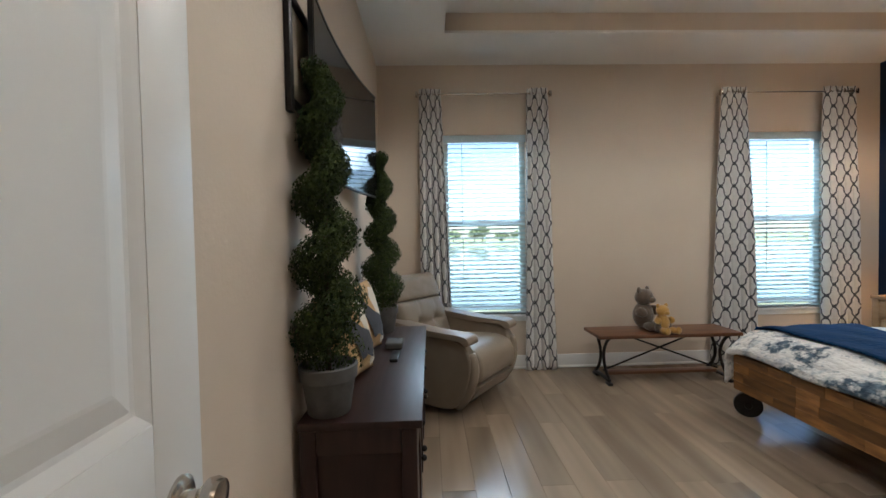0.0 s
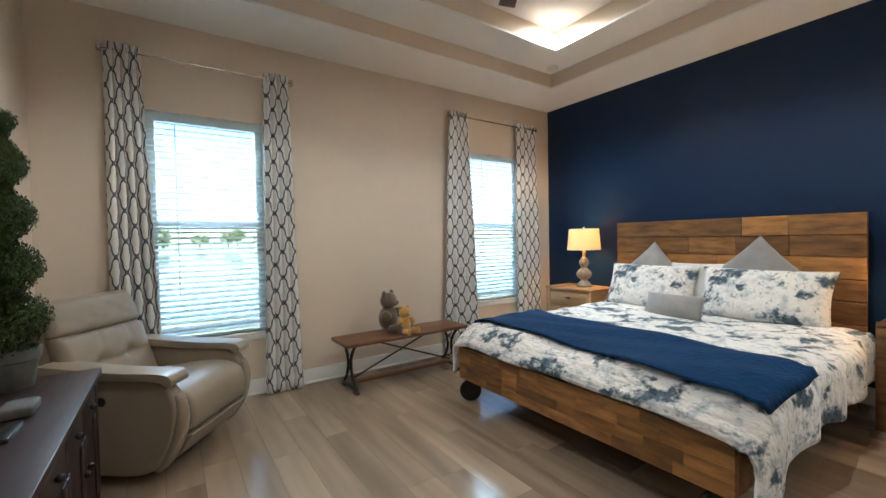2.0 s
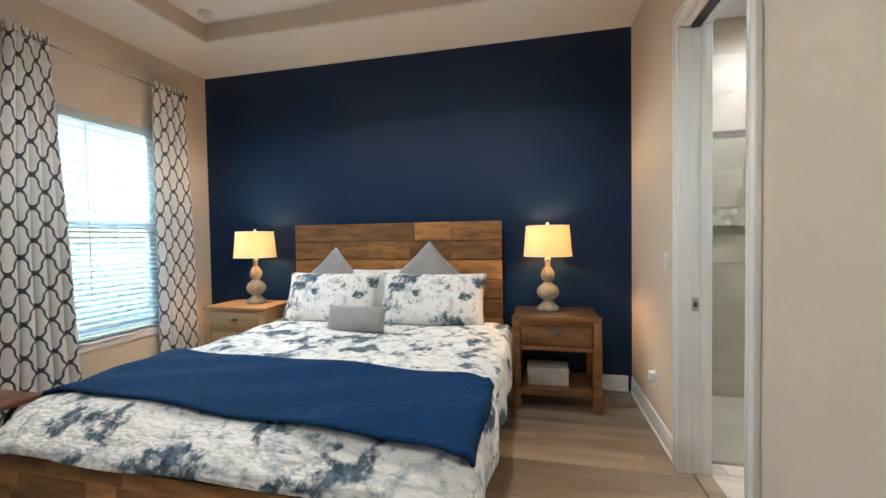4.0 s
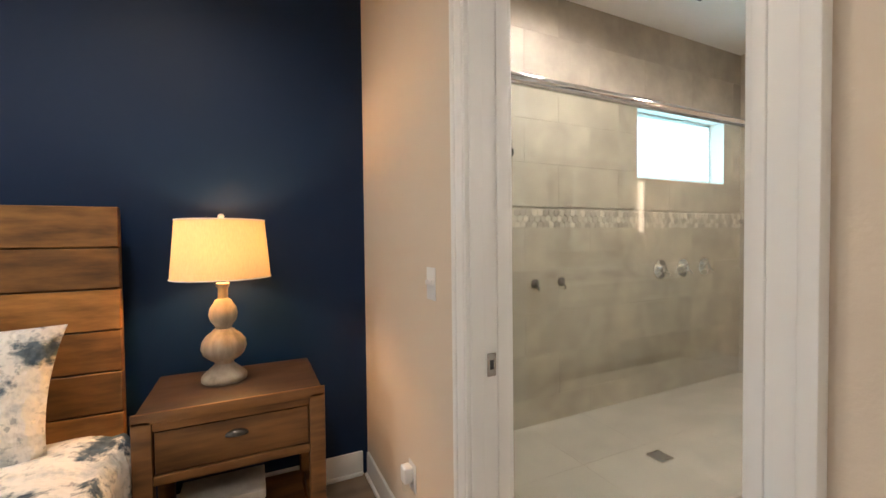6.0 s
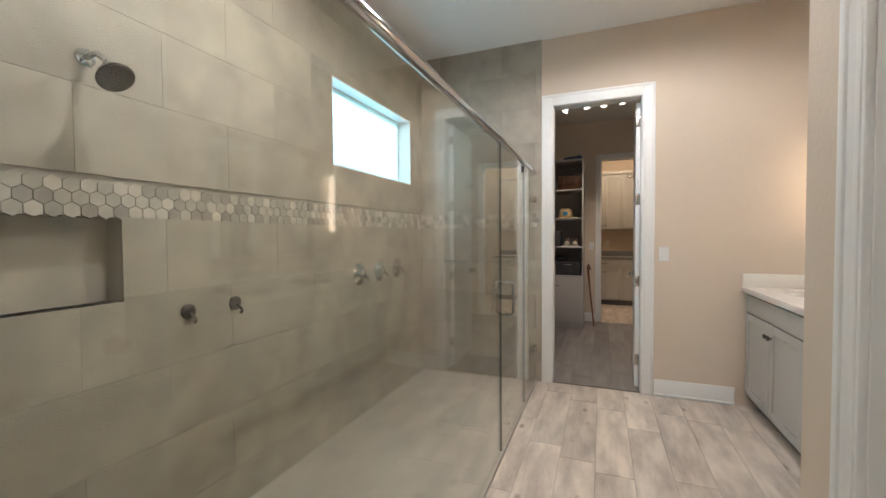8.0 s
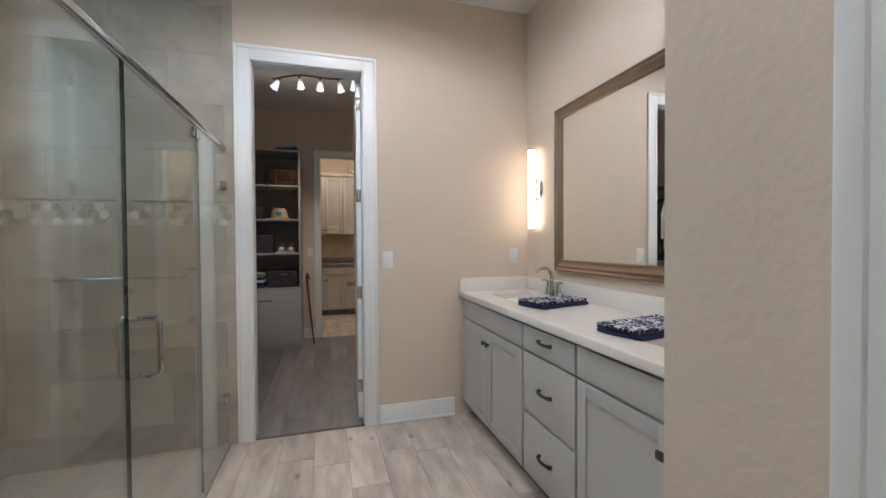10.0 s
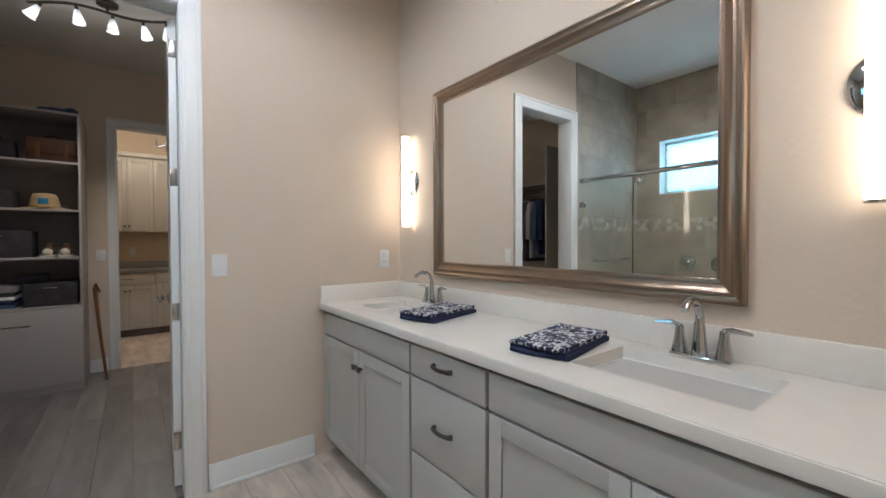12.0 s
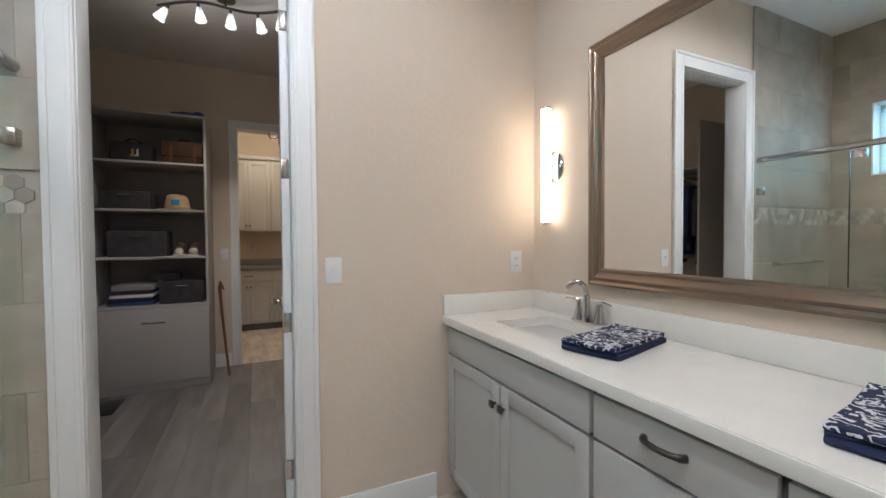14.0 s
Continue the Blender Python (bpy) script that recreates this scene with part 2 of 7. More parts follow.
HEX = mat("hexagon_marble", (0.50, 0.450, 0.375), (0.33, 0.295, 0.25), 0.3, scale=5, bump=0.03, vary=0.32)
RUSTIC = mat("rustic_acacia", (0.27, 0.14, 0.055), (0.10, 0.048, 0.018), 0.5, scale=3.0, stretch=(1, 1, 9), bump=0.3, bscale=25, vary=0.30, lo=0.25, hi=0.8)
RUSTIC_Y = mat("rustic_acacia_boards", (0.40, 0.185, 0.050), (0.085, 0.036, 0.012), 0.5, scale=3.0, stretch=(6, 1.5, 8), bump=0.3, bscale=20, vary=0.45, lo=0.30, hi=0.78)
add_knots(RUSTIC_Y, 3.4, (0.045, 0.018, 0.007))
NIGHT = mat("weathered_nightstand_wood", (0.26, 0.120, 0.038), (0.06, 0.026, 0.010), 0.5, lo=0.35, hi=0.7, scale=3, stretch=(5, 0.8, 6), bump=0.25, bscale=25, vary=0.12)
NIGHT_TOP = mat("worn_dark_tabletop", (0.060, 0.034, 0.020), (0.028, 0.017, 0.012), 0.45, scale=4, stretch=(5, 0.8, 1), bump=0.2, bscale=30)
PINE = mat("pale_pine", (0.42, 0.27, 0.13), (0.28, 0.165, 0.075), 0.5, scale=3, stretch=(5, 0.8, 6), bump=0.2, bscale=25, vary=0.12)
ESPRESSO = mat("espresso_wood", (0.040, 0.018, 0.015), (0.016, 0.008, 0.007), 0.40, scale=3, stretch=(6, 0.6, 1), bump=0.12, bscale=30)
BENCHWOOD = mat("walnut_bench_wood", (0.20, 0.085, 0.038), (0.10, 0.042, 0.02), 0.42, scale=3, stretch=(0.7, 6, 4), bump=0.2, bscale=25)
IRON = mat("black_iron", (0.018, 0.016, 0.015), (0.030, 0.026, 0.024), 0.5, 0.6, scale=12, bump=0.2)
LEATHER = mat("taupe_leather", (0.30, 0.245, 0.185), (0.25, 0.205, 0.155), 0.36, scale=4, bump=0.4, bscale=160, dist=0.0012)
BLACK = mat("black_plastic", (0.012, 0.012, 0.013), (0.02, 0.02, 0.02), 0.35, scale=6, bump=0.05)
SCREEN = mat("glossy_screen", (0.006, 0.006, 0.007), (0.007, 0.007, 0.008), 0.06, scale=2, bump=0)
CHROME = mat("polished_chrome", (0.60, 0.61, 0.62), (0.56, 0.57, 0.58), 0.06, 1.0, scale=8, bump=0)
NICKEL = mat("satin_nickel", (0.58, 0.54, 0.49), (0.52, 0.48, 0.44), 0.22, 1.0, scale=10, bump=0.02)
BRONZE = mat("bronze_frame", (0.33, 0.25, 0.185), (0.285, 0.212, 0.157), 0.30, 0.9, scale=1.2, bump=0.02)
PEWTER = mat("dark_pewter", (0.14, 0.125, 0.11), (0.10, 0.09, 0.08), 0.35, 0.9, scale=14, bump=0.1)
CABINET = mat("grey_cabinet_paint", (0.50, 0.49, 0.46), (0.47, 0.46, 0.435), 0.4, scale=2, bump=0.05)
# dark colour standing for the shade in door gaps and toe kicks
RECESS_SHADE = mat("painted_recess_shade", (0.13, 0.125, 0.12), rough=0.7)
QUARTZ = mat("white_quartz", (0.80, 0.77, 0.71), (0.76, 0.73, 0.67), 0.22, scale=8, bump=0)
CERAMIC = mat("white_ceramic", (0.82, 0.82, 0.82), (0.80, 0.80, 0.80), 0.12, scale=2, bump=0)
MIRROR = mat("mirror_silver", (0.93, 0.94, 0.93), (0.93, 0.94, 0.93), 0.0, 1.0, scale=1, bump=0)
GLASS = pane("window_glass", (0.96, 0.98, 0.98))
SHOWER_GLASS = pane("shower_glass", (0.955, 0.978, 0.950))
GLASS_EDGE = mat("dark_glass_edge", (0.02, 0.035, 0.03), rough=0.2, bump=0)
BLIND = shade_cloth("white_blind_slat", (0.70, 0.79, 0.81), 0.35)
CURTAIN = trellis("trellis_cotton")
DUVET = blotched("dyed_floral_cotton")
RUNNER = quilted("navy_quilt", (0.003, 0.036, 0.112))
GREYFAB = mat("grey_linen", (0.30, 0.285, 0.28), (0.25, 0.24, 0.235), 0.95, scale=12, bump=0.6, bscale=260, sheen=0.3)
WHITEFAB = mat("white_linen", (0.78, 0.77, 0.75), (0.70, 0.69, 0.68), 0.95, scale=8, bump=0.4, bscale=200)
SHADE = shade_cloth("linen_shade", (0.84, 0.65, 0.38), 0.09)
GOURD = mat("whitewashed_gourd", (0.42, 0.37, 0.30), (0.22, 0.19, 0.15), 0.65, scale=20, stretch=(1, 1, 0.25), bump=0.3, bscale=40)
LEAF = mat("boxwood_leaf", (0.060, 0.085, 0.020), (0.014, 0.028, 0.008), 0.75, spec=0.25, scale=28, bump=0.05, lo=0.35, hi=0.65)
STEM = mat("topiary_stem", (0.06, 0.035, 0.018), rough=0.85)
POT = mat("aged_stone_pot", (0.14, 0.14, 0.136), (0.065, 0.065, 0.063), 0.9, scale=9, bump=0.5, bscale=30)
SOIL = mat("soil", (0.04, 0.03, 0.02), rough=0.95, bump=0.8, bscale=60)
TANPIL = mat("tan_pillow_cotton", (0.50, 0.31, 0.13), (0.58, 0.40, 0.20), 0.95, scale=5, bump=0.5, bscale=220)
CREAM = mat("cream_cotton", (0.72, 0.66, 0.54), (0.66, 0.60, 0.48), 0.95, scale=7, bump=0.5, bscale=220)
STAG = mat("charcoal_print", (0.045, 0.045, 0.05), (0.07, 0.07, 0.075), 0.95, scale=9, bump=0.5, bscale=220)
BEAR = mat("brown_plush", (0.17, 0.125, 0.085), (0.10, 0.072, 0.05), 1.0, scale=30, bump=1.0, bscale=170, sheen=0.5, dist=0.004)
HONEY = mat("honey_plush", (0.62, 0.36, 0.09), (0.50, 0.27, 0.06), 1.0, scale=30, bump=1.0, bscale=170, sheen=0.5, dist=0.004)
TOWEL = printed("navy_print_towel", (0.012, 0.018, 0.055), (0.60, 0.60, 0.62), 40, 0.045)
NAVYFAB = mat("navy_cotton", (0.012, 0.02, 0.06), (0.02, 0.03, 0.08), 0.95, scale=14, bump=0.6, bscale=200)
BOXPAPER = mat("white_lattice_box", (0.66, 0.63, 0.58), (0.50, 0.47, 0.43), 0.7, scale=18, bump=0.2)
SHELF = mat("grey_melamine", (0.47, 0.445, 0.42), (0.44, 0.42, 0.395), 0.5, scale=3, bump=0.03)
DARKBIN = mat("dark_fabric_bin", (0.035, 0.033, 0.036), (0.055, 0.052, 0.055), 0.9, scale=12, bump=0.6, bscale=150)
BROWNBAG = mat("worn_brown_leather", (0.14, 0.065, 0.03), (0.07, 0.032, 0.018), 0.5, scale=7, bump=0.3, bscale=60)
STRAW = mat("straw_weave", (0.62, 0.46, 0.25), (0.48, 0.34, 0.17), 0.9, scale=40, bump=0.8, bscale=120)
DENIM = mat("denim_blue", (0.045, 0.085, 0.16), (0.03, 0.055, 0.11), 0.95, scale=12, bump=0.4)
CANE = mat("varnished_cane", (0.22, 0.085, 0.03), (0.13, 0.05, 0.02), 0.35, scale=9, stretch=(1, 1, 0.2), bump=0.15)
PLATE = mat("white_plastic_plate", (0.78, 0.78, 0.77), rough=0.35, bump=0)
SLOT = mat("dark_slot", (0.05, 0.05, 0.05), rough=0.6, bump=0)
TUBE = glow("sconce_diffuser", (1.0, 0.80, 0.56), 1.6)
BULB = glow("lit_lens", (1.0, 0.80, 0.52), 3)
LAMP_BULB = glow("frosted_lamp_bulb", (1.0, 0.62, 0.28), 3.0)
TRACK_BULB = glow("track_bulb", (1.0, 0.88, 0.72), 2.2)
FROSTED = shade_cloth("frosted_glass", (0.85, 0.88, 0.90), 0.5)
GRASS = mat("lawn", (0.17, 0.20, 0.10), (0.12, 0.15, 0.07), 0.95, scale=0.6, bump=0.3, bscale=20)
HEDGE = mat("far_leaves", (0.12, 0.16, 0.08), (0.08, 0.11, 0.05), 0.8, scale=1.5, bump=0.2, vary=0.2)
BARK = mat("bark", (0.10, 0.075, 0.055), rough=0.9, bump=0.6)
WATER = mat("pond_water", (0.10, 0.15, 0.16), (0.08, 0.12, 0.13), 0.08, scale=0.3, bump=0.25, bscale=1.2, dist=0.02)
STUCCO = mat("pale_stucco", (0.55, 0.50, 0.44), rough=0.9)
ROOF = mat("grey_shingle", (0.12, 0.11, 0.10), rough=0.9)


# ---- building helpers ----
def bm_new():
    return bmesh.new()


def box(bm, x0, x1, y0, y1, z0, z1, bev=0.0, seg=2):
    r = bmesh.ops.create_cube(bm, size=1)
    bmesh.ops.scale(bm, vec=(x1 - x0, y1 - y0, z1 - z0), verts=r["verts"])
    bmesh.ops.translate(bm, vec=((x0 + x1) / 2, (y0 + y1) / 2, (z0 + z1) / 2), verts=r["verts"])
    if bev:
        edges = list({e for v in r["verts"] for e in v.link_edges})
        bmesh.ops.bevel(bm, geom=edges, offset=bev, segments=seg, profile=0.5, affect="EDGES", clamp_overlap=True)
    return bm


def boxed(*a, **k):
    return box(bm_new(), *a, **k)


def lathe(bm, profile, seg=28, at=(0, 0, 0), ribs=0, rib=0.0):
    rings = []
    for r, z in profile:
        ring = []
        for i in range(seg):
            a = 2 * math.pi * i / seg
            rr = max(r, 0.0005) * (1 + rib * math.cos(ribs * a))
            ring.append(bm.verts.new((at[0] + rr * math.cos(a), at[1] + rr * math.sin(a), at[2] + z)))
        rings.append(ring)
    for a, b in zip(rings, rings[1:]):
        for i in range(seg):
            j = (i + 1) % seg
            bm.faces.new((a[i], a[j], b[j], b[i]))
    bm.faces.new(list(reversed(rings[0])))
    bm.faces.new(rings[-1])
    return bm


def tube(bm, pts, r, seg=10, caps=True):
    pts = [Vector(p) for p in pts]
    rings = []
    up = Vector((0.123, 0.31, 0.94)).normalized()
    for i, p in enumerate(pts):
        d = (pts[min(i + 1, len(pts) - 1)] - pts[max(i - 1, 0)]).normalized()
        s = d.cross(up)
        if s.length < 0.1:
            s = d.cross(Vector((1, 0, 0)))
        s.normalize()
        t = s.cross(d)
        rad = r[i] if isinstance(r, (list, tuple)) else r
        rings.append([bm.verts.new(p + (s * math.cos(2 * math.pi * k / seg) + t * math.sin(2 * math.pi * k / seg)) * rad) for k in range(seg)])
    for a, b in zip(rings, rings[1:]):
        for k in range(seg):
            j = (k + 1) % seg
            bm.faces.new((a[k], a[j], b[j], b[k]))
    if caps:
        bm.faces.new(list(reversed(rings[0])))
        bm.faces.new(rings[-1])
    return bm


def ball(bm, c, r, squash=(1, 1, 1), u=16, v=10):
    q = bmesh.ops.create_uvsphere(bm, u_segments=u, v_segments=v, radius=r)
    bmesh.ops.scale(bm, vec=squash, verts=q["verts"])
    bmesh.ops.translate(bm, vec=c, verts=q["verts"])
    return bm


def arc(n, f):
    return [f(i / n) for i in range(n + 1)]


def mesh_of(name, bm, material, smooth=None):
    bmesh.ops.recalc_face_normals(bm, faces=bm.faces)
    me = bpy.data.meshes.new(name)
    bm.to_mesh(me)
    bm.free()
    me.materials.append(material)
    if smooth is not None:
        for p in me.polygons:
            p.use_smooth = True
        if smooth < 180:
            me.set_sharp_from_angle(angle=radians(smooth))
    return me


def part(name, bm, material, parent=None, label="", smooth=40):
    ob = new(name, mesh_of(name, bm, material, smooth))
    ob.parent = parent
    return tagged(ob, label) if label else ob


def thing(name, at, label, category, group="", rz=0.0):
    ob = new(name)
    ob.empty_display_size = 0.1
    ob.matrix_world = pose(*at, 0, 0, rz)
    return tagged(ob, label, category, group)


def structure(name, bm, material, label="", category="", smooth=40):
    return tagged(part(name, bm, material, None, "", smooth), label, category, "", "structure")


def sheet(bm, nu, nv, f, uvf=None):
    """A grid of faces over the unit square, shaped by f(u, v)."""
    layer = bm.loops.layers.uv.new("UVMap") if uvf else None
    rows = [[bm.verts.new(f(i / nu, j / nv)) for j in range(nv + 1)] for i in range(nu + 1)]
    for i in range(nu):
        for j in range(nv):
            face = bm.faces.new((rows[i][j], rows[i + 1][j], rows[i + 1][j + 1], rows[i][j + 1]))
            if layer:
                for loop, (a, b) in zip(face.loops, ((i, j), (i + 1, j), (i + 1, j + 1), (i, j + 1))):
                    loop[layer].uv = uvf(a / nu, b / nv)
    return bm


def cushion(w, h, t, n=18, pinch=0.06):
    """A stuffed pillow in the xz plane, thick along y, its base at z = 0."""
    bm = bm_new()
    def side(sign):
        def f(u, v):
            a, b = 2 * u - 1, 2 * v - 1
            body = max(0.0, (1 - abs(a) ** 2.6) * (1 - abs(b) ** 2.6)) ** 0.55
            inx = 1 - pinch * (1 - abs(b) ** 2) * abs(a) ** 3
            inz = 1 - pinch * (1 - abs(a) ** 2) * abs(b) ** 3
            wob = 0.012 * math.sin(7 * a + 3 * b) * body
            return (a * w / 2 * inx, sign * (t / 2 * body + wob * 0.5), h / 2 + b * h / 2 * inz)
        return f
    sheet(bm, n, n, side(1))
    sheet(bm, n, n, side(-1))
    bmesh.ops.remove_doubles(bm, verts=bm.verts, dist=0.0008)
    return bm


# ---- the large structure ----
H = 3.05                      # ceilings
XW, YN = -5.157, 4.20         # bedroom: west and north faces
YS = -3.72                    # bath: south face
XE = 0.06                     # shower: east face
XV = -3.185                   # vanity alcove: west face
XT, YT = -2.09, -1.293        # corner of the toilet room's walls
YC = -6.60                    # closet: back face
WIN = ((-4.52, -3.68), (-1.39, -0.565))
WZ0, WZ1 = 0.555, 2.36
BWIN = (-3.45, -2.27, 1.80, 2.395)


def wall(name, axis, at, thick, a0, a1, z0, z1, material, openings=(), label="painted interior wall"):
    """A wall in one line: axis "x" runs along x at y = at, "y" along y at x = at."""
    bm = bm_new()
    cuts = sorted({a0, a1, *[v for o in openings for v in o[:2]]})
    for lo, hi in zip(cuts, cuts[1:]):
        spans = [(z0, z1)]
        for oa, ob, oz0, oz1 in openings:
            if oa <= lo and hi <= ob:
                spans = [s for s in ((z0, oz0), (oz1, z1)) if s[1] - s[0] > 0.001]
        for s0, s1 in spans:
            if axis == "x":
                box(bm, lo, hi, at, at + thick, s0, s1)
            else:
                box(bm, at, at + thick, lo, hi, s0, s1)
    return structure(name, bm, material, label, "wall", smooth=None)


wall("wall_north", "x", YN, 0.15, XW - 0.15, 0.15, 0, 3.6, WALL, [(a, b, WZ0, WZ1) for a, b in WIN], "warm beige painted wall with two windows")
wall("wall_navy", "y", 0.0, 0.15, 0.0, YN, 0, 3.6, NAVY, (), "deep navy painted accent wall behind the bed")
wall("wall_west", "y", XW, -0.15, -1.75, YN, 0, 3.6, WALL, (), "warm beige painted wall behind the television")
wall("wall_bath_entry", "x", 0.0, -0.13, XW, 0.15, 0, 3.6, WALL, [(-1.953, -1.20, 0, 2.46), (-4.99, -4.14, 0, 2.46)], "warm beige painted wall with pocket door opening")
wall("wall_shower_east", "y", XE + 0.012, 0.15, YC - 0.12, -0.13, 0, H + 0.1, WALL, [BWIN, (-0.985, -0.30, 1.08, 1.397)], "outside wall behind the shower tiles")
wall("wall_toilet_room", "y", XT, -0.11, YT, -0.13, 0, H, WALL, [(-1.03, -0.25, 0, 2.46)], "grey-beige textured wall with toilet room door")
wall("wall_toilet_south", "x", YT, 0.11, XV, XT - 0.11, 0, H, WALL)
wall("wall_vanity", "y", XV, -0.12, YS, YT + 0.11, 0, H, WALL, (), "beige textured wall behind the vanity")
wall("wall_toilet_back", "y", -3.3, -0.1, YT + 0.11, -0.13, 0, H, WALL)
wall("wall_bath_south", "x", YS, -0.12, -3.4, XE + 0.012, 0, H, WALL, [(-1.93, -1.20, 0, 2.475)], "beige painted wall with closet doorway")
wall("wall_closet_west", "y", -3.1, -0.1, YC, YS - 0.12, 0, H, WALL)
wall("wall_closet_back", "x", YC, -0.12, -3.4, XE + 0.012, 0, H, WALL, [(-2.36, -1.595, 0, 2.475)], "beige painted closet wall with laundry doorway")
wall("wall_laundry_west", "y", -3.1, -0.1, -9.0, YC - 0.12, 0, H, WALL)
wall("wall_laundry_east", "y", -0.6, 0.1, -9.0, YC - 0.12, 0, H, WALL)
wall("wall_laundry_back", "x", -8.9, -0.1, -3.2, -0.5, 0, H, WALL)
wall("wall_hall_south", "x", -1.6, -0.1, XW, -3.5, 0, H, WALL)
wall("wall_hall_east", "y", -3.5, 0.1, -1.7, -0.13, 0, H, WALL)

# ceilings
bm = bm_new()
TX0, TX1, TY0, TY1 = -4.505, -0.655, 0.63, 3.57
UX0, UX1, UY0, UY1 = -4.07, -1.09, 1.07, 3.13
Z1, Z2 = 3.215, 3.40


def ring(bm, ox0, ox1, oy0, oy1, ix0, ix1, iy0, iy1, z0, z1):
    box(bm, ox0, ix0, oy0, oy1, z0, z1)
    box(bm, ix1, ox1, oy0, oy1, z0, z1)
    box(bm, ix0, ix1, oy0, iy0, z0, z1)
    box(bm, ix0, ix1, iy1, oy1, z0, z1)


ring(bm, XW, 0, 0, YN, TX0, TX1, TY0, TY1, H, H + 0.02)
ring(bm, TX0 - 0.02, TX1 + 0.02, TY0 - 0.02, TY1 + 0.02, UX0, UX1, UY0, UY1, Z1, Z1 + 0.02)
box(bm, UX0 - 0.02, UX1 + 0.02, UY0 - 0.02, UY1 + 0.02, Z2, Z2 + 0.02)
structure("ceiling_bedroom", bm, CEILING, "off-white stepped tray ceiling", "ceiling", smooth=None)
bm = bm_new()
ring(bm, TX0 - 0.03, TX1 + 0.03, TY0 - 0.03, TY1 + 0.03, TX0, TX1, TY0, TY1, H + 0.020, Z1)
ring(bm, UX0 - 0.03, UX1 + 0.03, UY0 - 0.03, UY1 + 0.03, UX0, UX1, UY0, UY1, Z1 + 0.020, Z2)
structure("ceiling_trim", bm, WALL, "beige painted risers of the tray ceiling", "ceiling", smooth=None)
structure("ceiling_bath", boxed(XV, XE + 0.012, YS, -0.13, H, H + 0.1), CEILING, "off-white flat bathroom ceiling", "ceiling", smooth=None)
structure("ceiling_closet", boxed(-3.1, XE + 0.012, YC, YS - 0.12, H, H + 0.1), CEILING, "off-white closet ceiling", "ceiling", smooth=None)
structure("ceiling_laundry", boxed(-3.1, -0.6, -8.9, YC - 0.12, H, H + 0.1), CEILING, "off-white laundry ceiling", "ceiling", smooth=None)
structure("ceiling_hall", boxed(XW, -3.5, -1.6, -0.13, H, H + 0.1), CEILING, "off-white hall ceiling", "ceiling", smooth=None)
structure("roof", boxed(XW - 0.4, 0.7, -9.2, YN + 0.45, 3.62, 3.8), ROOF, "grey shingle roof slab", "roof", smooth=None)

# floors: sub-floors, the planks come last
floor_bed = structure("floor_bedroom", boxed(XW, 0, -0.13, YN, -0.12, -0.004), SEAM, "brown-grey wood plank floor", "floor", smooth=None)
floor_hall = structure("floor_hall", boxed(XW, -3.5, -1.6, -0.132, -0.12, 0.0), PLANK, "brown-grey hall floor", "floor", smooth=None)
floor_bath = structure("floor_bath", boxed(XV, -1.04, YS - 0.0, -0.132, -0.12, -0.003), GROUT, "pale wood-look porcelain plank floor", "floor", smooth=None)
floor_shower = structure("floor_shower", boxed(-1.038, XE + 0.012, YS, -0.132, -0.14, -0.022), SHOWER_TILE, "beige tiled shower floor", "floor", smooth=None)
floor_closet = structure("floor_closet", boxed(-3.1, XE + 0.012, YC, YS - 0.002, -0.12, -0.004), SEAM, "grey-brown plank closet floor", "floor", smooth=None)
structure("floor_laundry", boxed(-3.1, -0.6, -8.9, YC - 0.002, -0.12, 0.0), BATH_PLANK, "pale tile laundry floor", "floor", smooth=None)


# trim
def casing(name, axis, at, out, a0, a1, z1, label="white painted door casing", w=0.082, t=0.018, sill=False, z0=0.0):
    """Flat casing with a raised outer bead round an opening; out: +1 or -1, the side on which it stands proud."""
    def strip(lo, hi, s0, s1, proud):
        b = bm_new()
        d0, d1 = sorted((at, at + out * proud))
        if axis == "x":
            return box(b, lo, hi, d0, d1, s0, s1, 0.004)
        return box(b, d0, d1, lo, hi, s0, s1, 0.004)
    first = structure(name, strip(a0 - w, a0 - 0.004, z0, z1 + w, t), WHITE, label, "door trim")
    for lo, hi, s0, s1, proud, n in ((a1 + 0.004, a1 + w, z0, z1 + w, t, "side"), (a0 - 0.004, a1 + 0.004, z1 + 0.004, z1 + w, t, "head"),
                                     (a0 - w - 0.002, a0 - w + 0.02, z0, z1 + w + 0.002, t + 0.007, "bead"), (a1 + w - 0.02, a1 + w + 0.002, z0, z1 + w + 0.002, t + 0.007, "bead"),
                                     (a0 - w + 0.02, a1 + w - 0.02, z1 + w - 0.02, z1 + w + 0.002, t + 0.007, "bead"),
                                     (a0 - 0.030, a0 - 0.012, z0, z1 + 0.012, t + 0.004, "bead"), (a1 + 0.012, a1 + 0.030, z0, z1 + 0.012, t + 0.004, "bead")):
        part("casing_" + n, strip(lo, hi, s0, s1, proud), WHITE, first)
    return first


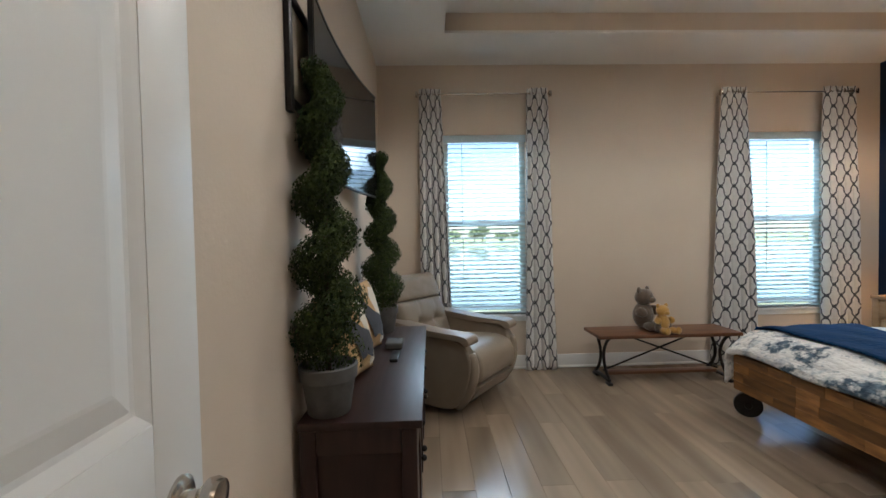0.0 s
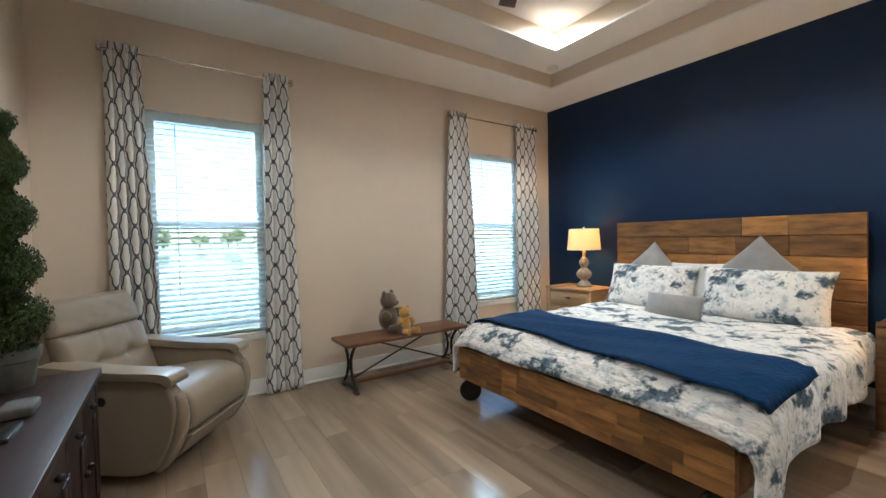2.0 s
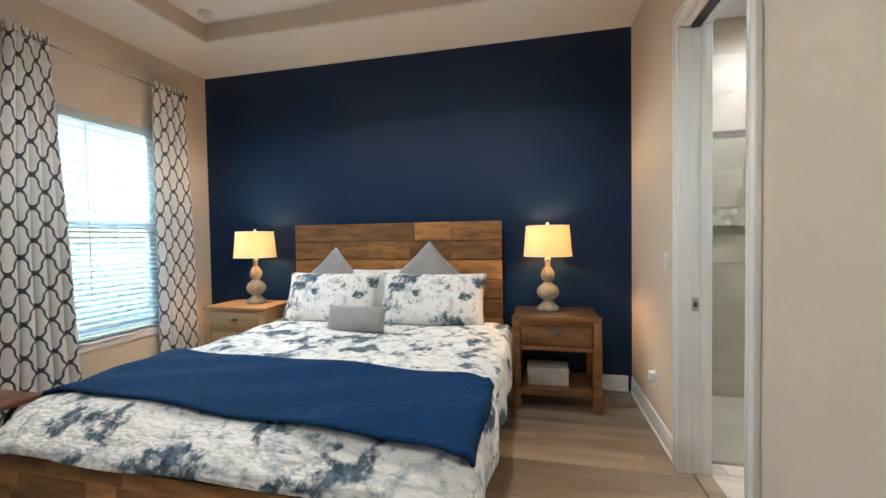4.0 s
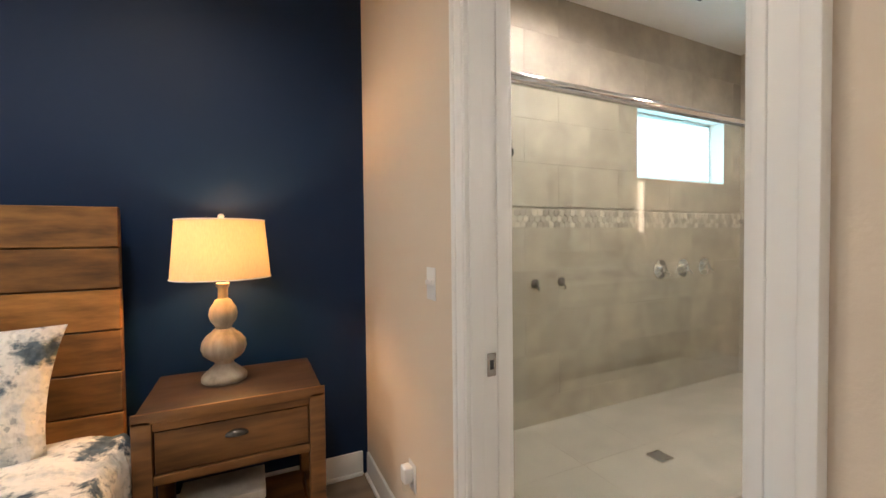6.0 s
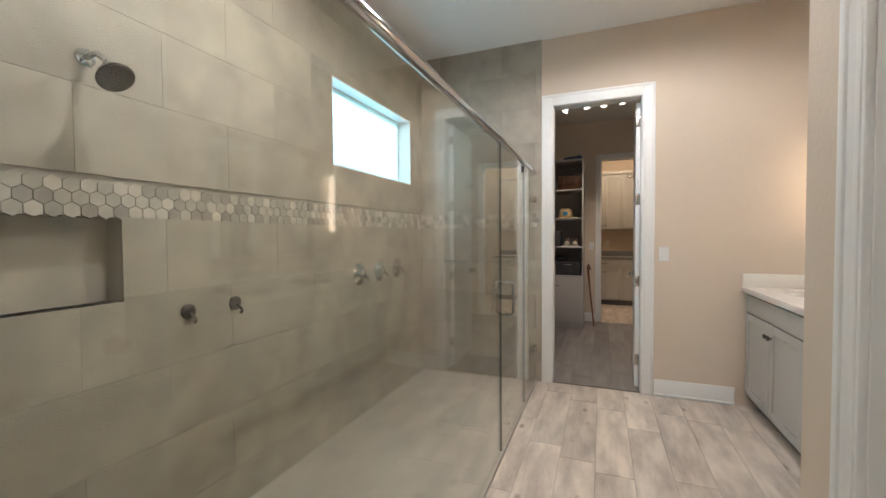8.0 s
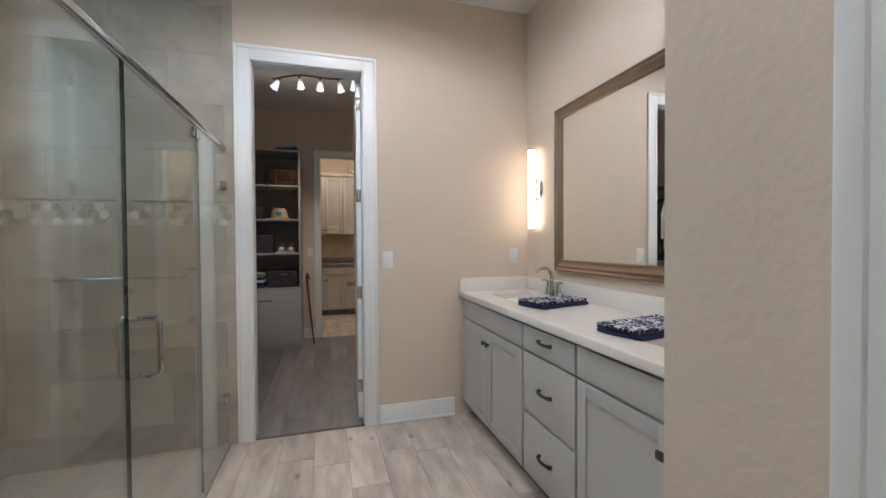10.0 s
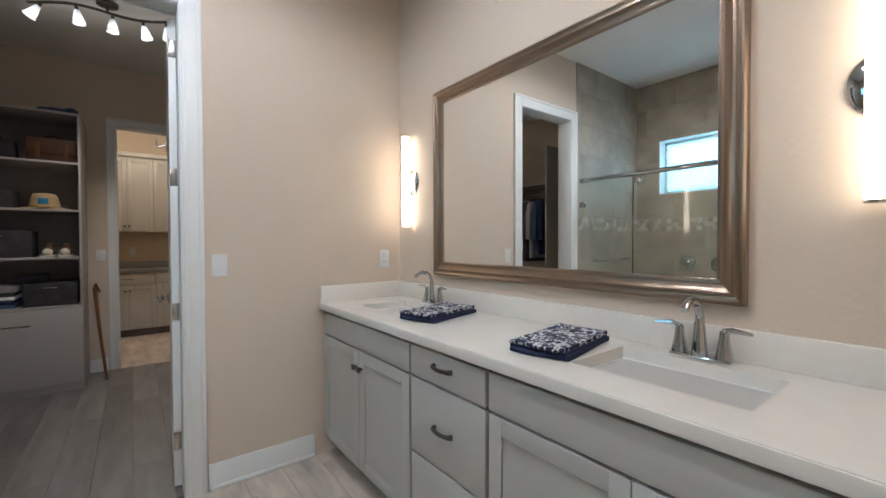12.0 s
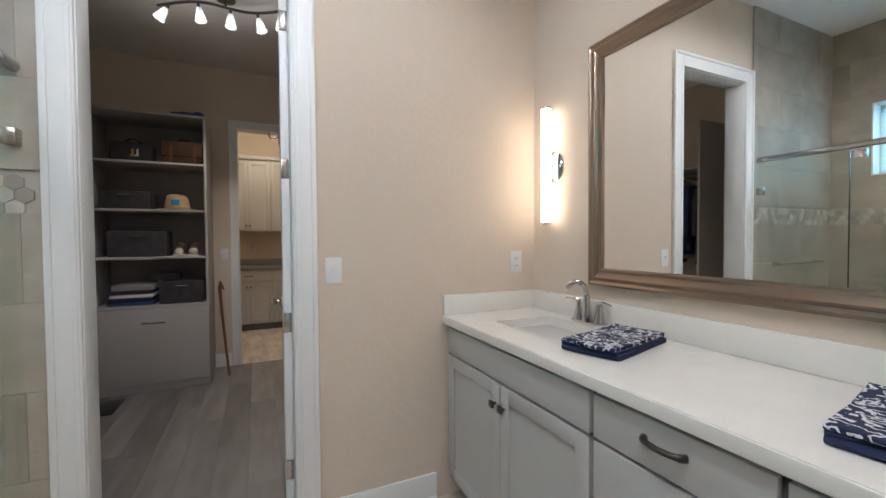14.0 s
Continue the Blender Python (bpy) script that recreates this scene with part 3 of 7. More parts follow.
def jambs(name, axis, at0, at1, a0, a1, z1, slot=False):
    b = bm_new()
    lo, hi = min(at0, at1), max(at0, at1)
    def add(p0, p1, q0, q1, s0, s1):
        if axis == "x":
            box(b, p0, p1, q0, q1, s0, s1, 0.002)
        else:
            box(b, q0, q1, p0, p1, s0, s1, 0.002)
    gaps = ((lo, lo + 0.042), (hi - 0.042, hi)) if slot else ((lo, hi),)
    for q0, q1 in gaps:
        add(a0 - 0.02, a0, q0, q1, 0, z1)
        add(a1, a1 + 0.02, q0, q1, 0, z1)
        add(a0 - 0.02, a1 + 0.02, q0, q1, z1, z1 + 0.02)
    if slot:
        add(a1 + 0.004, a1 + 0.02, lo + 0.042, hi - 0.042, 0, z1)
    return structure(name, b, WHITE, "white painted door jamb", "door jamb")


jambs("door_jamb_1", "x", -0.132, 0.002, -1.937, -1.215, 2.445, slot=True)
casing("door_trim_1", "x", 0.0, 1, -1.937, -1.215, 2.445)
casing("door_trim_2", "x", -0.13, -1, -1.937, -1.215, 2.445, w=0.05)
jambs("door_jamb_2", "x", YS - 0.122, YS + 0.002, -1.915, -1.215, 2.455)
casing("door_trim_3", "x", YS, 1, -1.915, -1.215, 2.455, w=0.098)
casing("door_trim_4", "x", YS - 0.12, -1, -1.915, -1.215, 2.455)
jambs("door_jamb_3", "y", XT - 0.112, XT + 0.002, -1.015, -0.265, 2.445)
casing("door_trim_5", "y", XT, 1, -1.015, -0.265, 2.445)
jambs("door_jamb_4", "x", YC - 0.122, YC + 0.002, -2.345, -1.61, 2.455)
casing("door_trim_6", "x", YC, 1, -2.345, -1.61, 2.455)
jambs("door_jamb_5", "x", -0.132, 0.002, -4.975, -4.155, 2.445)
casing("door_trim_7", "x", 0.0, 1, -4.975, -4.155, 2.445)
casing("door_trim_8", "x", -0.13, -1, -4.975, -4.155, 2.445)


def baseboard(axis, at, out, a0, a1):
    b = bm_new()
    for t, z1, bev in ((0.014, 0.135, 0.004), (0.026, 0.022, 0.008)):
        d0, d1 = sorted((at, at + out * t))
        if axis == "x":
            box(b, a0, a1, d0, d1, 0.0, z1, bev)
        else:
            box(b, d0, d1, a0, a1, 0.0, z1, bev)
    return structure("baseboard", b, WHITE, "white painted baseboard with shoe moulding", "baseboard")


structure("door_stop", boxed(XT - 0.09, XT - 0.06, -1.0145, -1.003, 0.0, 2.445, 0.002), WHITE, "white painted door stop", "door trim")


baseboard("x", YN, -1, XW + 0.03, -0.03)
baseboard("y", 0.0, -1, 0.03, YN - 0.03)
baseboard("y", XW, 1, 0.9, YN - 0.03)
baseboard("x", 0.0, 1, -1.13, -0.03)
baseboard("x", 0.0, 1, -4.06, -2.005)
baseboard("x", YS, 1, -2.575, -2.02)
baseboard("y", XT, 1, -1.27, -1.10)
baseboard("x", YC, 1, -1.52, -1.36)
baseboard("y", XV, 1, -1.9, -1.4)


# windows
def window(x0, x1, n):
    holder = structure(f"window_{n}", boxed(x0, x1, YN + 0.085, YN + 0.125, WZ0 + 0.03, WZ0 + 0.075, 0.004), WHITE, "white vinyl single-hung window behind open blinds", "window")
    zr = 1.475
    for nm, a in (("window_frame", (x0, x0 + 0.06, WZ0, WZ1)), ("window_frame", (x1 - 0.06, x1, WZ0, WZ1)), ("window_frame", (x0 + 0.06, x1 - 0.06, WZ1 - 0.05, WZ1)),
                  ("meeting_rail", (x0 + 0.06, x1 - 0.06, zr - 0.03, zr + 0.03))):
        part(nm, boxed(a[0], a[1], YN + 0.075, YN + 0.13, a[2], a[3], 0.004), WHITE, holder)
    for z0, z1 in ((WZ0 + 0.075, zr - 0.03), (zr + 0.03, WZ1 - 0.05)):
        g = part("pane", boxed(x0 + 0.06, x1 - 0.06, YN + 0.098, YN + 0.102, z0, z1), GLASS, holder, smooth=None)
        g.visible_shadow = False
    part("window_sill", boxed(x0 - 0.02, x1 + 0.02, YN - 0.022, YN + 0.085, WZ0 - 0.022, WZ0 + 0.0, 0.006), WHITE, holder)
    part("window_apron", boxed(x0 - 0.01, x1 + 0.01, YN - 0.012, YN - 0.0005, WZ0 - 0.07, WZ0 - 0.023, 0.003), WHITE, holder)
    blind = thing("window_blind", ((x0 + x1) / 2, YN + 0.045, WZ0), "white slatted blind, slats open, inside the window recess", "window blind", "bedroom blinds")
    w = (x1 - x0) / 2 - 0.006
    part("valance", boxed(-w - 0.004, w + 0.004, -0.048, -0.036, WZ1 - WZ0 - 0.075, WZ1 - WZ0 - 0.002, 0.004), BLIND, blind)
    part("headrail", boxed(-w, w, -0.03, 0.025, WZ1 - WZ0 - 0.045, WZ1 - WZ0 - 0.003, 0.003), BLIND, blind)
    part("bottom_rail", boxed(-w, w, -0.024, 0.024, 0.006, 0.024, 0.006), BLIND, blind)
    n_slat = 38
    proto = None
    for i in range(n_slat):
        z = 0.05 + (WZ1 - WZ0 - 0.13) * i / (n_slat - 1)
        if proto is None:
            b = bm_new()
            def bow(u, v):
                y = (v - 0.5) * 0.048
                return ((u - 0.5) * 2 * w, y * math.cos(0.42), 0.003 * math.cos(math.pi * (v - 0.5)) + y * math.sin(0.42))
            sheet(b, 1, 4, bow)
            top = list(b.faces)
            bmesh.ops.solidify(b, geom=top, thickness=0.0025)
            proto = part("slat", b, BLIND, blind)
            proto.location.z = z
        else:
            s = new("slat", proto.data)
            s.parent = blind
            s.location.z = z
    for sx in (-w * 0.72, 0.0, w * 0.72):
        part("ladder_cord", tube(bm_new(), [(sx, -0.026, 0.01), (sx, -0.026, WZ1 - WZ0 - 0.05)], 0.0012, 5), BLIND, blind)
    part("tilt_wand", tube(bm_new(), [(-w * 0.55, -0.052, 0.35), (-w * 0.55, -0.050, WZ1 - WZ0 - 0.08)], 0.004, 6), BLIND, blind)


window(*WIN[0], 1)
window(*WIN[1], 2)

# shower window: recessed, white reveal, frosted shade
y0, y1, z0, z1 = BWIN
bw = structure("window_3", boxed(XE + 0.125, XE + 0.158, y0, y1, z1 - 0.045, z1, 0.004), WHITE, "small high white window above the shower controls", "window")
for a in ((y0, y1, z0, z0 + 0.045), (y0, y0 + 0.045, z0 + 0.045, z1 - 0.045), (y1 - 0.045, y1, z0 + 0.045, z1 - 0.045)):
    part("window_frame", boxed(XE + 0.125, XE + 0.158, *a, 0.004), WHITE, bw)
g = part("pane", boxed(XE + 0.140, XE + 0.144, y0 + 0.045, y1 - 0.045, z0 + 0.045, z1 - 0.045), GLASS, bw, smooth=None)
g.visible_shadow = False
rv = bm_new()
box(rv, XE - 0.004, XE + 0.124, y0 + 0.0005, y1 - 0.0005, z0 + 0.0005, z0 + 0.010)
box(rv, XE - 0.004, XE + 0.124, y0 + 0.0005, y1 - 0.0005, z1 - 0.010, z1 - 0.0005)
box(rv, XE - 0.004, XE + 0.124, y0 + 0.0005, y0 + 0.010, z0 + 0.010, z1 - 0.010)
box(rv, XE - 0.004, XE + 0.124, y1 - 0.010, y1 - 0.0005, z0 + 0.010, z1 - 0.010)
shd = thing("cellular_shade", (XE + 0.112, (BWIN[0] + BWIN[1]) / 2, BWIN[2]), "white pleated shade in the shower window", "window shade")
pl_ = bm_new()
sheet(pl_, 1, 44, lambda u, v: (0.006 * (round(v * 44) % 2), (u - 0.5) * 1.13, 0.012 + v * 0.555))
part("pleats", pl_, shade_cloth("pleated_fabric", (0.80, 0.88, 0.90), 0.75), shd, smooth=None)
part("rail", boxed(-0.008, 0.014, -0.565, 0.565, 0.568, 0.584, 0.002), WHITE, shd)
structure("window_reveal", rv, WHITE, "white reveal of the shower window", "window", smooth=None)


# outdoors
bm = bm_new()
sheet(bm, 24, 24, lambda u, v: (-1500 + 3000 * u, -1500 + 3000 * v, -0.35 + 0.0 * u))
structure("ground", bm, GRASS, "green lawn reaching the horizon", "ground", smooth=None)
pond = bm_new()
sheet(pond, 24, 12, lambda u, v: (-95 + 190 * u, 11 + 3 * math.sin(7 * u) + (66 + 5 * math.sin(5 * u + 1) - 11) * v, -0.335))
structure("water", pond, WATER, "pale pond reflecting the sky beyond the lawn", "pond", smooth=180)
structure("foundation", boxed(XW - 0.15, 0.21, -9.0, YN + 0.15, -0.5, -0.125), STUCCO, "pale concrete foundation slab", "foundation", smooth=None)


def far_tree(x, y, h, r, seed):
    rnd = random.Random(seed)
    t = thing("tree", (x, y, -0.36), "leafy green tree far beyond the lawn", "tree", "far trees")
    part("trunk", tube(bm_new(), [(0, 0, 0), (0.05, 0.02, h * 0.3), (0.0, 0.1, h * 0.6)], [0.22, 0.16, 0.07], 8), BARK, t)
    b = bm_new()
    for _ in range(420):
        a, c, q = rnd.uniform(0, 6.283), rnd.uniform(-1, 1), rnd.random() ** 0.4
        s = math.sqrt(1 - c * c)
        lump = 0.75 + 0.35 * math.sin(3 * a + seed) * math.cos(2.5 * c)
        p = Vector((r * q * lump * s * math.cos(a), r * q * lump * s * math.sin(a), h * 0.62 + h * 0.36 * q * c * lump))
        e = rnd.uniform(0.25, 0.55)
        m = Euler((rnd.uniform(0, 6), rnd.uniform(0, 6), rnd.uniform(0, 6))).to_matrix()
        vs = [b.verts.new(p + m @ Vector(d) * e) for d in ((-1, -0.6, 0), (1, -0.6, 0.2), (0.9, 0.7, 0), (-0.8, 0.8, 0.25))]
        b.faces.new(vs)
    part("crown", b, HEDGE, t, smooth=None)


for i in range(26):
    far_tree(-75 + 5.8 * i + (i % 3) * 2.7, 128 + (i * 7 % 5) * 6.2, 3.6 + (i * 5 % 4) * 0.9, 2.3 + (i % 3) * 0.4, i)


# ---- bedroom things ----
def curtain(xa0, xa1, xb0, xb1, zt, seed, label):
    """A grommet curtain panel: its top spans xa0..xa1, its hem xb0..xb1."""
    rnd = random.Random(seed)
    t = thing("curtain", ((xb0 + xb1) / 2, YN - 0.085, 0.0), label, "curtain", "trellis curtains")
    cx = (xb0 + xb1) / 2
    cloth_w, folds, ph = 0.80, 4.5, rnd.uniform(0, 6)
    def f(u, v):
        x = (xa0 + (xa1 - xa0) * u) * v + (xb0 + (xb1 - xb0) * u) * (1 - v)
        wave = math.sin(2 * math.pi * folds * u + ph)
        amp = 0.036 * (0.75 + 0.35 * math.sin(3 * v + ph)) * (0.9 if v < 0.97 else 0.7)
        sway = 0.006 * math.sin(9 * v + 5 * u + ph)
        return (x - cx + 0.014 * math.cos(2 * math.pi * folds * u + ph + v), amp * wave + sway, 0.008 + (zt - 0.008) * v)
    b = bm_new()
    sheet(b, 64, 40, f, lambda u, v: (u * cloth_w, v * zt))
    ob = part("cloth", b, CURTAIN, t, smooth=180)
    mod = ob.modifiers.new("thickness", "SOLIDIFY")
    mod.thickness = 0.003
    for k in range(4):
        part("grommet", lathe(bm_new(), [(0.020, 0), (0.026, 0.002), (0.026, 0.005), (0.020, 0.006)], 14), NICKEL, t).matrix_local = pose(xa0 - cx + (xa1 - xa0) * (k + 0.5) / 4, 0.0, zt - 0.045, 0, 90, 0)
    return t


def curtain_rod(x0, x1, z):
    t = thing("curtain_rod", ((x0 + x1) / 2, YN - 0.085, z), "thin brushed nickel curtain rod with end caps", "curtain rod", "curtain rods")
    w = (x1 - x0) / 2
    part("rod", tube(bm_new(), [(-w, 0, 0), (w, 0, 0)], 0.008, 10), NICKEL, t)
    for s in (-1, 1):
        part("finial", boxed(s * w - 0.012, s * w + 0.012, -0.018, 0.018, -0.026, 0.026, 0.004), NICKEL, t)
        part("bracket", tube(bm_new(), [(s * (w - 0.05), 0, 0), (s * (w - 0.05), 0.084, 0.0)], 0.006, 8), NICKEL, t)


ROD_Z = 2.735
curtain_rod(-4.765, -3.455, ROD_Z)
curtain_rod(-1.735, -0.345, ROD_Z)
LC = "white cotton curtain with dark trellis pattern hanging to the floor"
curtain(-4.735, -4.535, -4.775, -4.43, 2.785, 1, LC)
curtain(-3.685, -3.475, -3.745, -3.40, 2.785, 2, LC)
curtain(-1.715, -1.49, -1.835, -1.36, 2.785, 3, LC)
curtain(-0.675, -0.365, -0.675, -0.295, 2.785, 4, LC)


# bed
FX, BY0, BY1, HX = -2.47, 1.07, 3.00, -0.165
bed = thing("bed", (-1.3, 2.07, 0.0), "rustic reclaimed-wood platform bed on iron wheels", "bed")


def bpart(name, b, material, label="", smooth=40, parent=None):
    """A part given in room coordinates, under the bed or another part."""
    for v in b.verts:
        v.co -= Vector((-1.3, 2.07, 0.0))
    return part(name, b, material, parent or bed, label, smooth)


rnd = random.Random(4)
hb = bpart("headboard", boxed(HX + 0.035, HX + 0.075, 1.075, 3.055, 0.12, 1.46, 0.004), RUSTIC_Y, "planked acacia headboard")
nb = 8
for i in range(nb):
    z0 = 0.12 + 1.355 * i / nb
    z1 = 0.12 + 1.355 * (i + 1) / nb - 0.006
    b = bm_new()
    cuts = [1.068, 1.068 + rnd.uniform(0.3, 0.55), 1.068 + rnd.uniform(0.7, 1.0), 1.068 + rnd.uniform(1.15, 1.65), 3.062]
    for y0, y1 in zip(cuts, cuts[1:]):
        pl = boxed(HX - rnd.uniform(0, 0.003), HX + 0.034, y0, y1 - 0.001, z0, z1, 0.003, 1)
        for v in pl.verts:
            v.co -= Vector((-1.3, 2.07, 0.0))
        part("plank", pl, RUSTIC_Y, hb)
fb = bpart("footboard", boxed(FX + 0.024, FX + 0.05, BY0 + 0.004, BY1 - 0.004, 0.205, 0.452, 0.003), RUSTIC_Y, "butcher-block patchwork footboard")
for i in range(4):
    z0, z1 = 0.203 + 0.064 * i, 0.203 + 0.064 * (i + 1) - 0.0006
    y = BY0
    while y < BY1 - 0.02:
        y2 = min(BY1, y + rnd.uniform(0.14, 0.42))
        if BY1 - y2 < 0.08:
            y2 = BY1
        pl = boxed(FX - rnd.uniform(0, 0.001), FX + 0.023, y, y2 - 0.0006, z0, z1, 0.0015, 1)
        for v in pl.verts:
            v.co -= Vector((-1.3, 2.07, 0.0))
        part("block", pl, RUSTIC_Y, fb)
        y = y2
for y0, y1, nm in ((BY0, BY0 + 0.05, "side_rail"), (BY1 - 0.05, BY1, "side_rail")):
    bpart(nm, boxed(FX + 0.051, HX - 0.004, y0, y1, 0.205, 0.458, 0.004), RUSTIC_Y)
bpart("slat_deck", boxed(FX + 0.06, HX - 0.01, BY0 + 0.052, BY1 - 0.052, 0.27, 0.31), RUSTIC_Y)
bpart("mattress", boxed(FX + 0.14, HX - 0.02, BY0 + 0.03, BY1 - 0.03, 0.312, 0.552, 0.06, 4), WHITEFAB)
for wy in (BY0 + 0.10, BY1 - 0.03):
    wh = bm_new()
    lathe(wh, [(0.030, -0.018), (0.085, -0.016), (0.088, -0.008), (0.088, 0.008), (0.085, 0.016), (0.030, 0.018)], 28)
    w = part("wheel", wh, IRON, bed, "black iron caster wheel")
    w.matrix_local = pose(-2.385 + 1.3, wy - 2.07, 0.089, 0, 90, 55)
    part("hub", lathe(bm_new(), [(0.022, -0.026), (0.026, -0.02), (0.026, 0.02), (0.022, 0.026)], 14), IRON, w)
    for k in range(5):
        a = 2 * math.pi * k / 5
        part("spoke", tube(bm_new(), [(0.02 * math.cos(a), 0.02 * math.sin(a), 0.019), (0.075 * math.cos(a), 0.075 * math.sin(a), 0.019)], 0.007, 6), NICKEL, w)
    bpart("caster_fork", boxed(-2.40, -2.36, wy - 0.03, wy + 0.03, 0.165, 0.204, 0.004), IRON)
for wy in (BY0 + 0.08, BY1 - 0.08):
    bpart("leg", boxed(HX - 0.12, HX - 0.03, wy - 0.04, wy + 0.04, 0.0, 0.204, 0.004), RUSTIC_Y)


def over_bed(x, y, lift=0.0):
    """Height of the bedclothes over the mattress at x, y."""
    z = 0.60 + lift
    z += 0.012 * math.sin(5.1 * x + 1.3 * y) * math.sin(4.3 * y) + 0.006 * math.sin(17 * x + 9 * y)
    foot = max(0.0, (-2.25 - x) / 0.23)
    z -= 0.135 * min(foot, 1.3) ** 2
    return z


def cover(x0, x1, y0, y1, zlow0, zlow1, lift, nu, nv, slump=0.0, wav=0.012):
    """Bedclothes that lie on the mattress and hang over both sides; a pointed corner hangs at the foot."""
    b = bm_new()
    side0, side1 = 0.60 - zlow0, 0.60 - zlow1
    total = side0 + (y1 - y0) + side1
    def f(u, v):
        x = x0 + (x1 - x0) * u
        s = v * total
        drop0 = side0
        if s < drop0:
            d = drop0 - s
            extra = 1.0 + slump * max(0.0, 1 - (x - x0) / 0.55) ** 1.5
            r = 0.05
            y = y0 - r * math.sin(min(d / r, 1.57)) * 0.8 - 0.02 * math.sin(13 * x + 0.6) * min(1, d / 0.12)
            z = over_bed(x, y0, lift) - d * extra + 0.01
            x = x - (0.10 * slump * d / max(drop0, 0.01) * max(0.0, 1 - u * 4))
        elif s > drop0 + (y1 - y0):
            d = s - drop0 - (y1 - y0)
            y = y1 + 0.05 * math.sin(min(d / 0.05, 1.57)) * 0.8 + wav * math.sin(11 * x) * min(1, d / 0.12)
            z = over_bed(x, y1, lift) - d + 0.01
        else:
            y = y0 + s - drop0
            edge = min(y - y0, y1 - y)
            z = over_bed(x, y, lift) - 0.03 * max(0.0, 1 - edge / 0.12) ** 2 + 0.01
        return (x, y, max(z, 0.03))
    return sheet(b, nu, nv, f)


duvet = part("duvet", cover(-2.485, -0.42, 1.03, 3.02, 0.30, 0.36, 0.0, 60, 80, slump=0.35), DUVET, None, smooth=180)
m = duvet.modifiers.new("thickness", "SOLIDIFY")
m.thickness, m.offset = 0.022, 1
tagged(duvet, "white quilt with blue-grey tie-dye flowers on the bed", "quilt")
runner_cloth = cover(-2.235, -1.56, 1.02, 3.05, 0.545, 0.50, 0.034, 30, 60)
for v in runner_cloth.verts:
    v.co.x -= 0.075 * (3.1 - v.co.y)  # laid a little askew
runner = part("bed_runner", runner_cloth, RUNNER, None, smooth=180)
m = runner.modifiers.new("thickness", "SOLIDIFY")
m.thickness, m.offset = 0.014, 1
tagged(runner, "folded navy quilted runner across the foot of the bed", "blanket")


def pillow(name, w, h, t, at, tilt, turn, material, label, roll=0.0):
    ob = part(name, cushion(w, h, t), material, None, smooth=180)
    ob.matrix_world = pose(*at, 0, 0, turn) @ pose(0, 0, 0, tilt, 0, 0) @ pose(0, 0, h / 2, 0, roll, 0) @ pose(0, 0, -h / 2)
    return tagged(ob, label, "pillow", "bed pillows")


SH = "blue and white tie-dye quilted pillow sham leaning on the headboard"
pillow("pillow", 0.88, 0.46, 0.20, (-0.56, 2.53, 0.615), -24, -90, DUVET, SH)
pillow("pillow", 0.90, 0.46, 0.20, (-0.56, 1.62, 0.615), -24, -90, DUVET, SH)
pillow("pillow", 0.70, 0.48, 0.18, (-0.38, 2.20, 0.60), -16, -90, WHITEFAB, "plain white sleeping pillow behind the shams")
pillow("pillow", 0.48, 0.48, 0.16, (-0.36, 2.60, 0.70), -14, -90, GREYFAB, "grey square cushion standing on its corner", 45)
pillow("pillow", 0.52, 0.52, 0.16, (-0.36, 1.70, 0.70), -14, -90, GREYFAB, "grey square cushion standing on its corner", 45)
pillow("pillow", 0.50, 0.21, 0.14, (-0.84, 2.14, 0.615), -22, -92, GREYFAB, "small grey lumbar cushion in front of the shams")


# nightstands and lamps
def cup_pull(parent, at, material=PEWTER, turn=-90):
    b = bm_new()
    n = 10
    def f(u, v):
        a, c = math.pi * u, math.pi / 2 * v
        return (0.040 * math.cos(a) * math.sin(c) * 1.0, -0.022 * math.cos(c), 0.022 * math.sin(a) * math.sin(c))
    sheet(b, n, 6, f)
    ob = part("cup_pull", b, material, parent, "dark pewter cup pull", smooth=180)
    ob.modifiers.new("thickness", "SOLIDIFY").thickness = 0.003
    ob.matrix_local = pose(*at, 0, 0, turn)


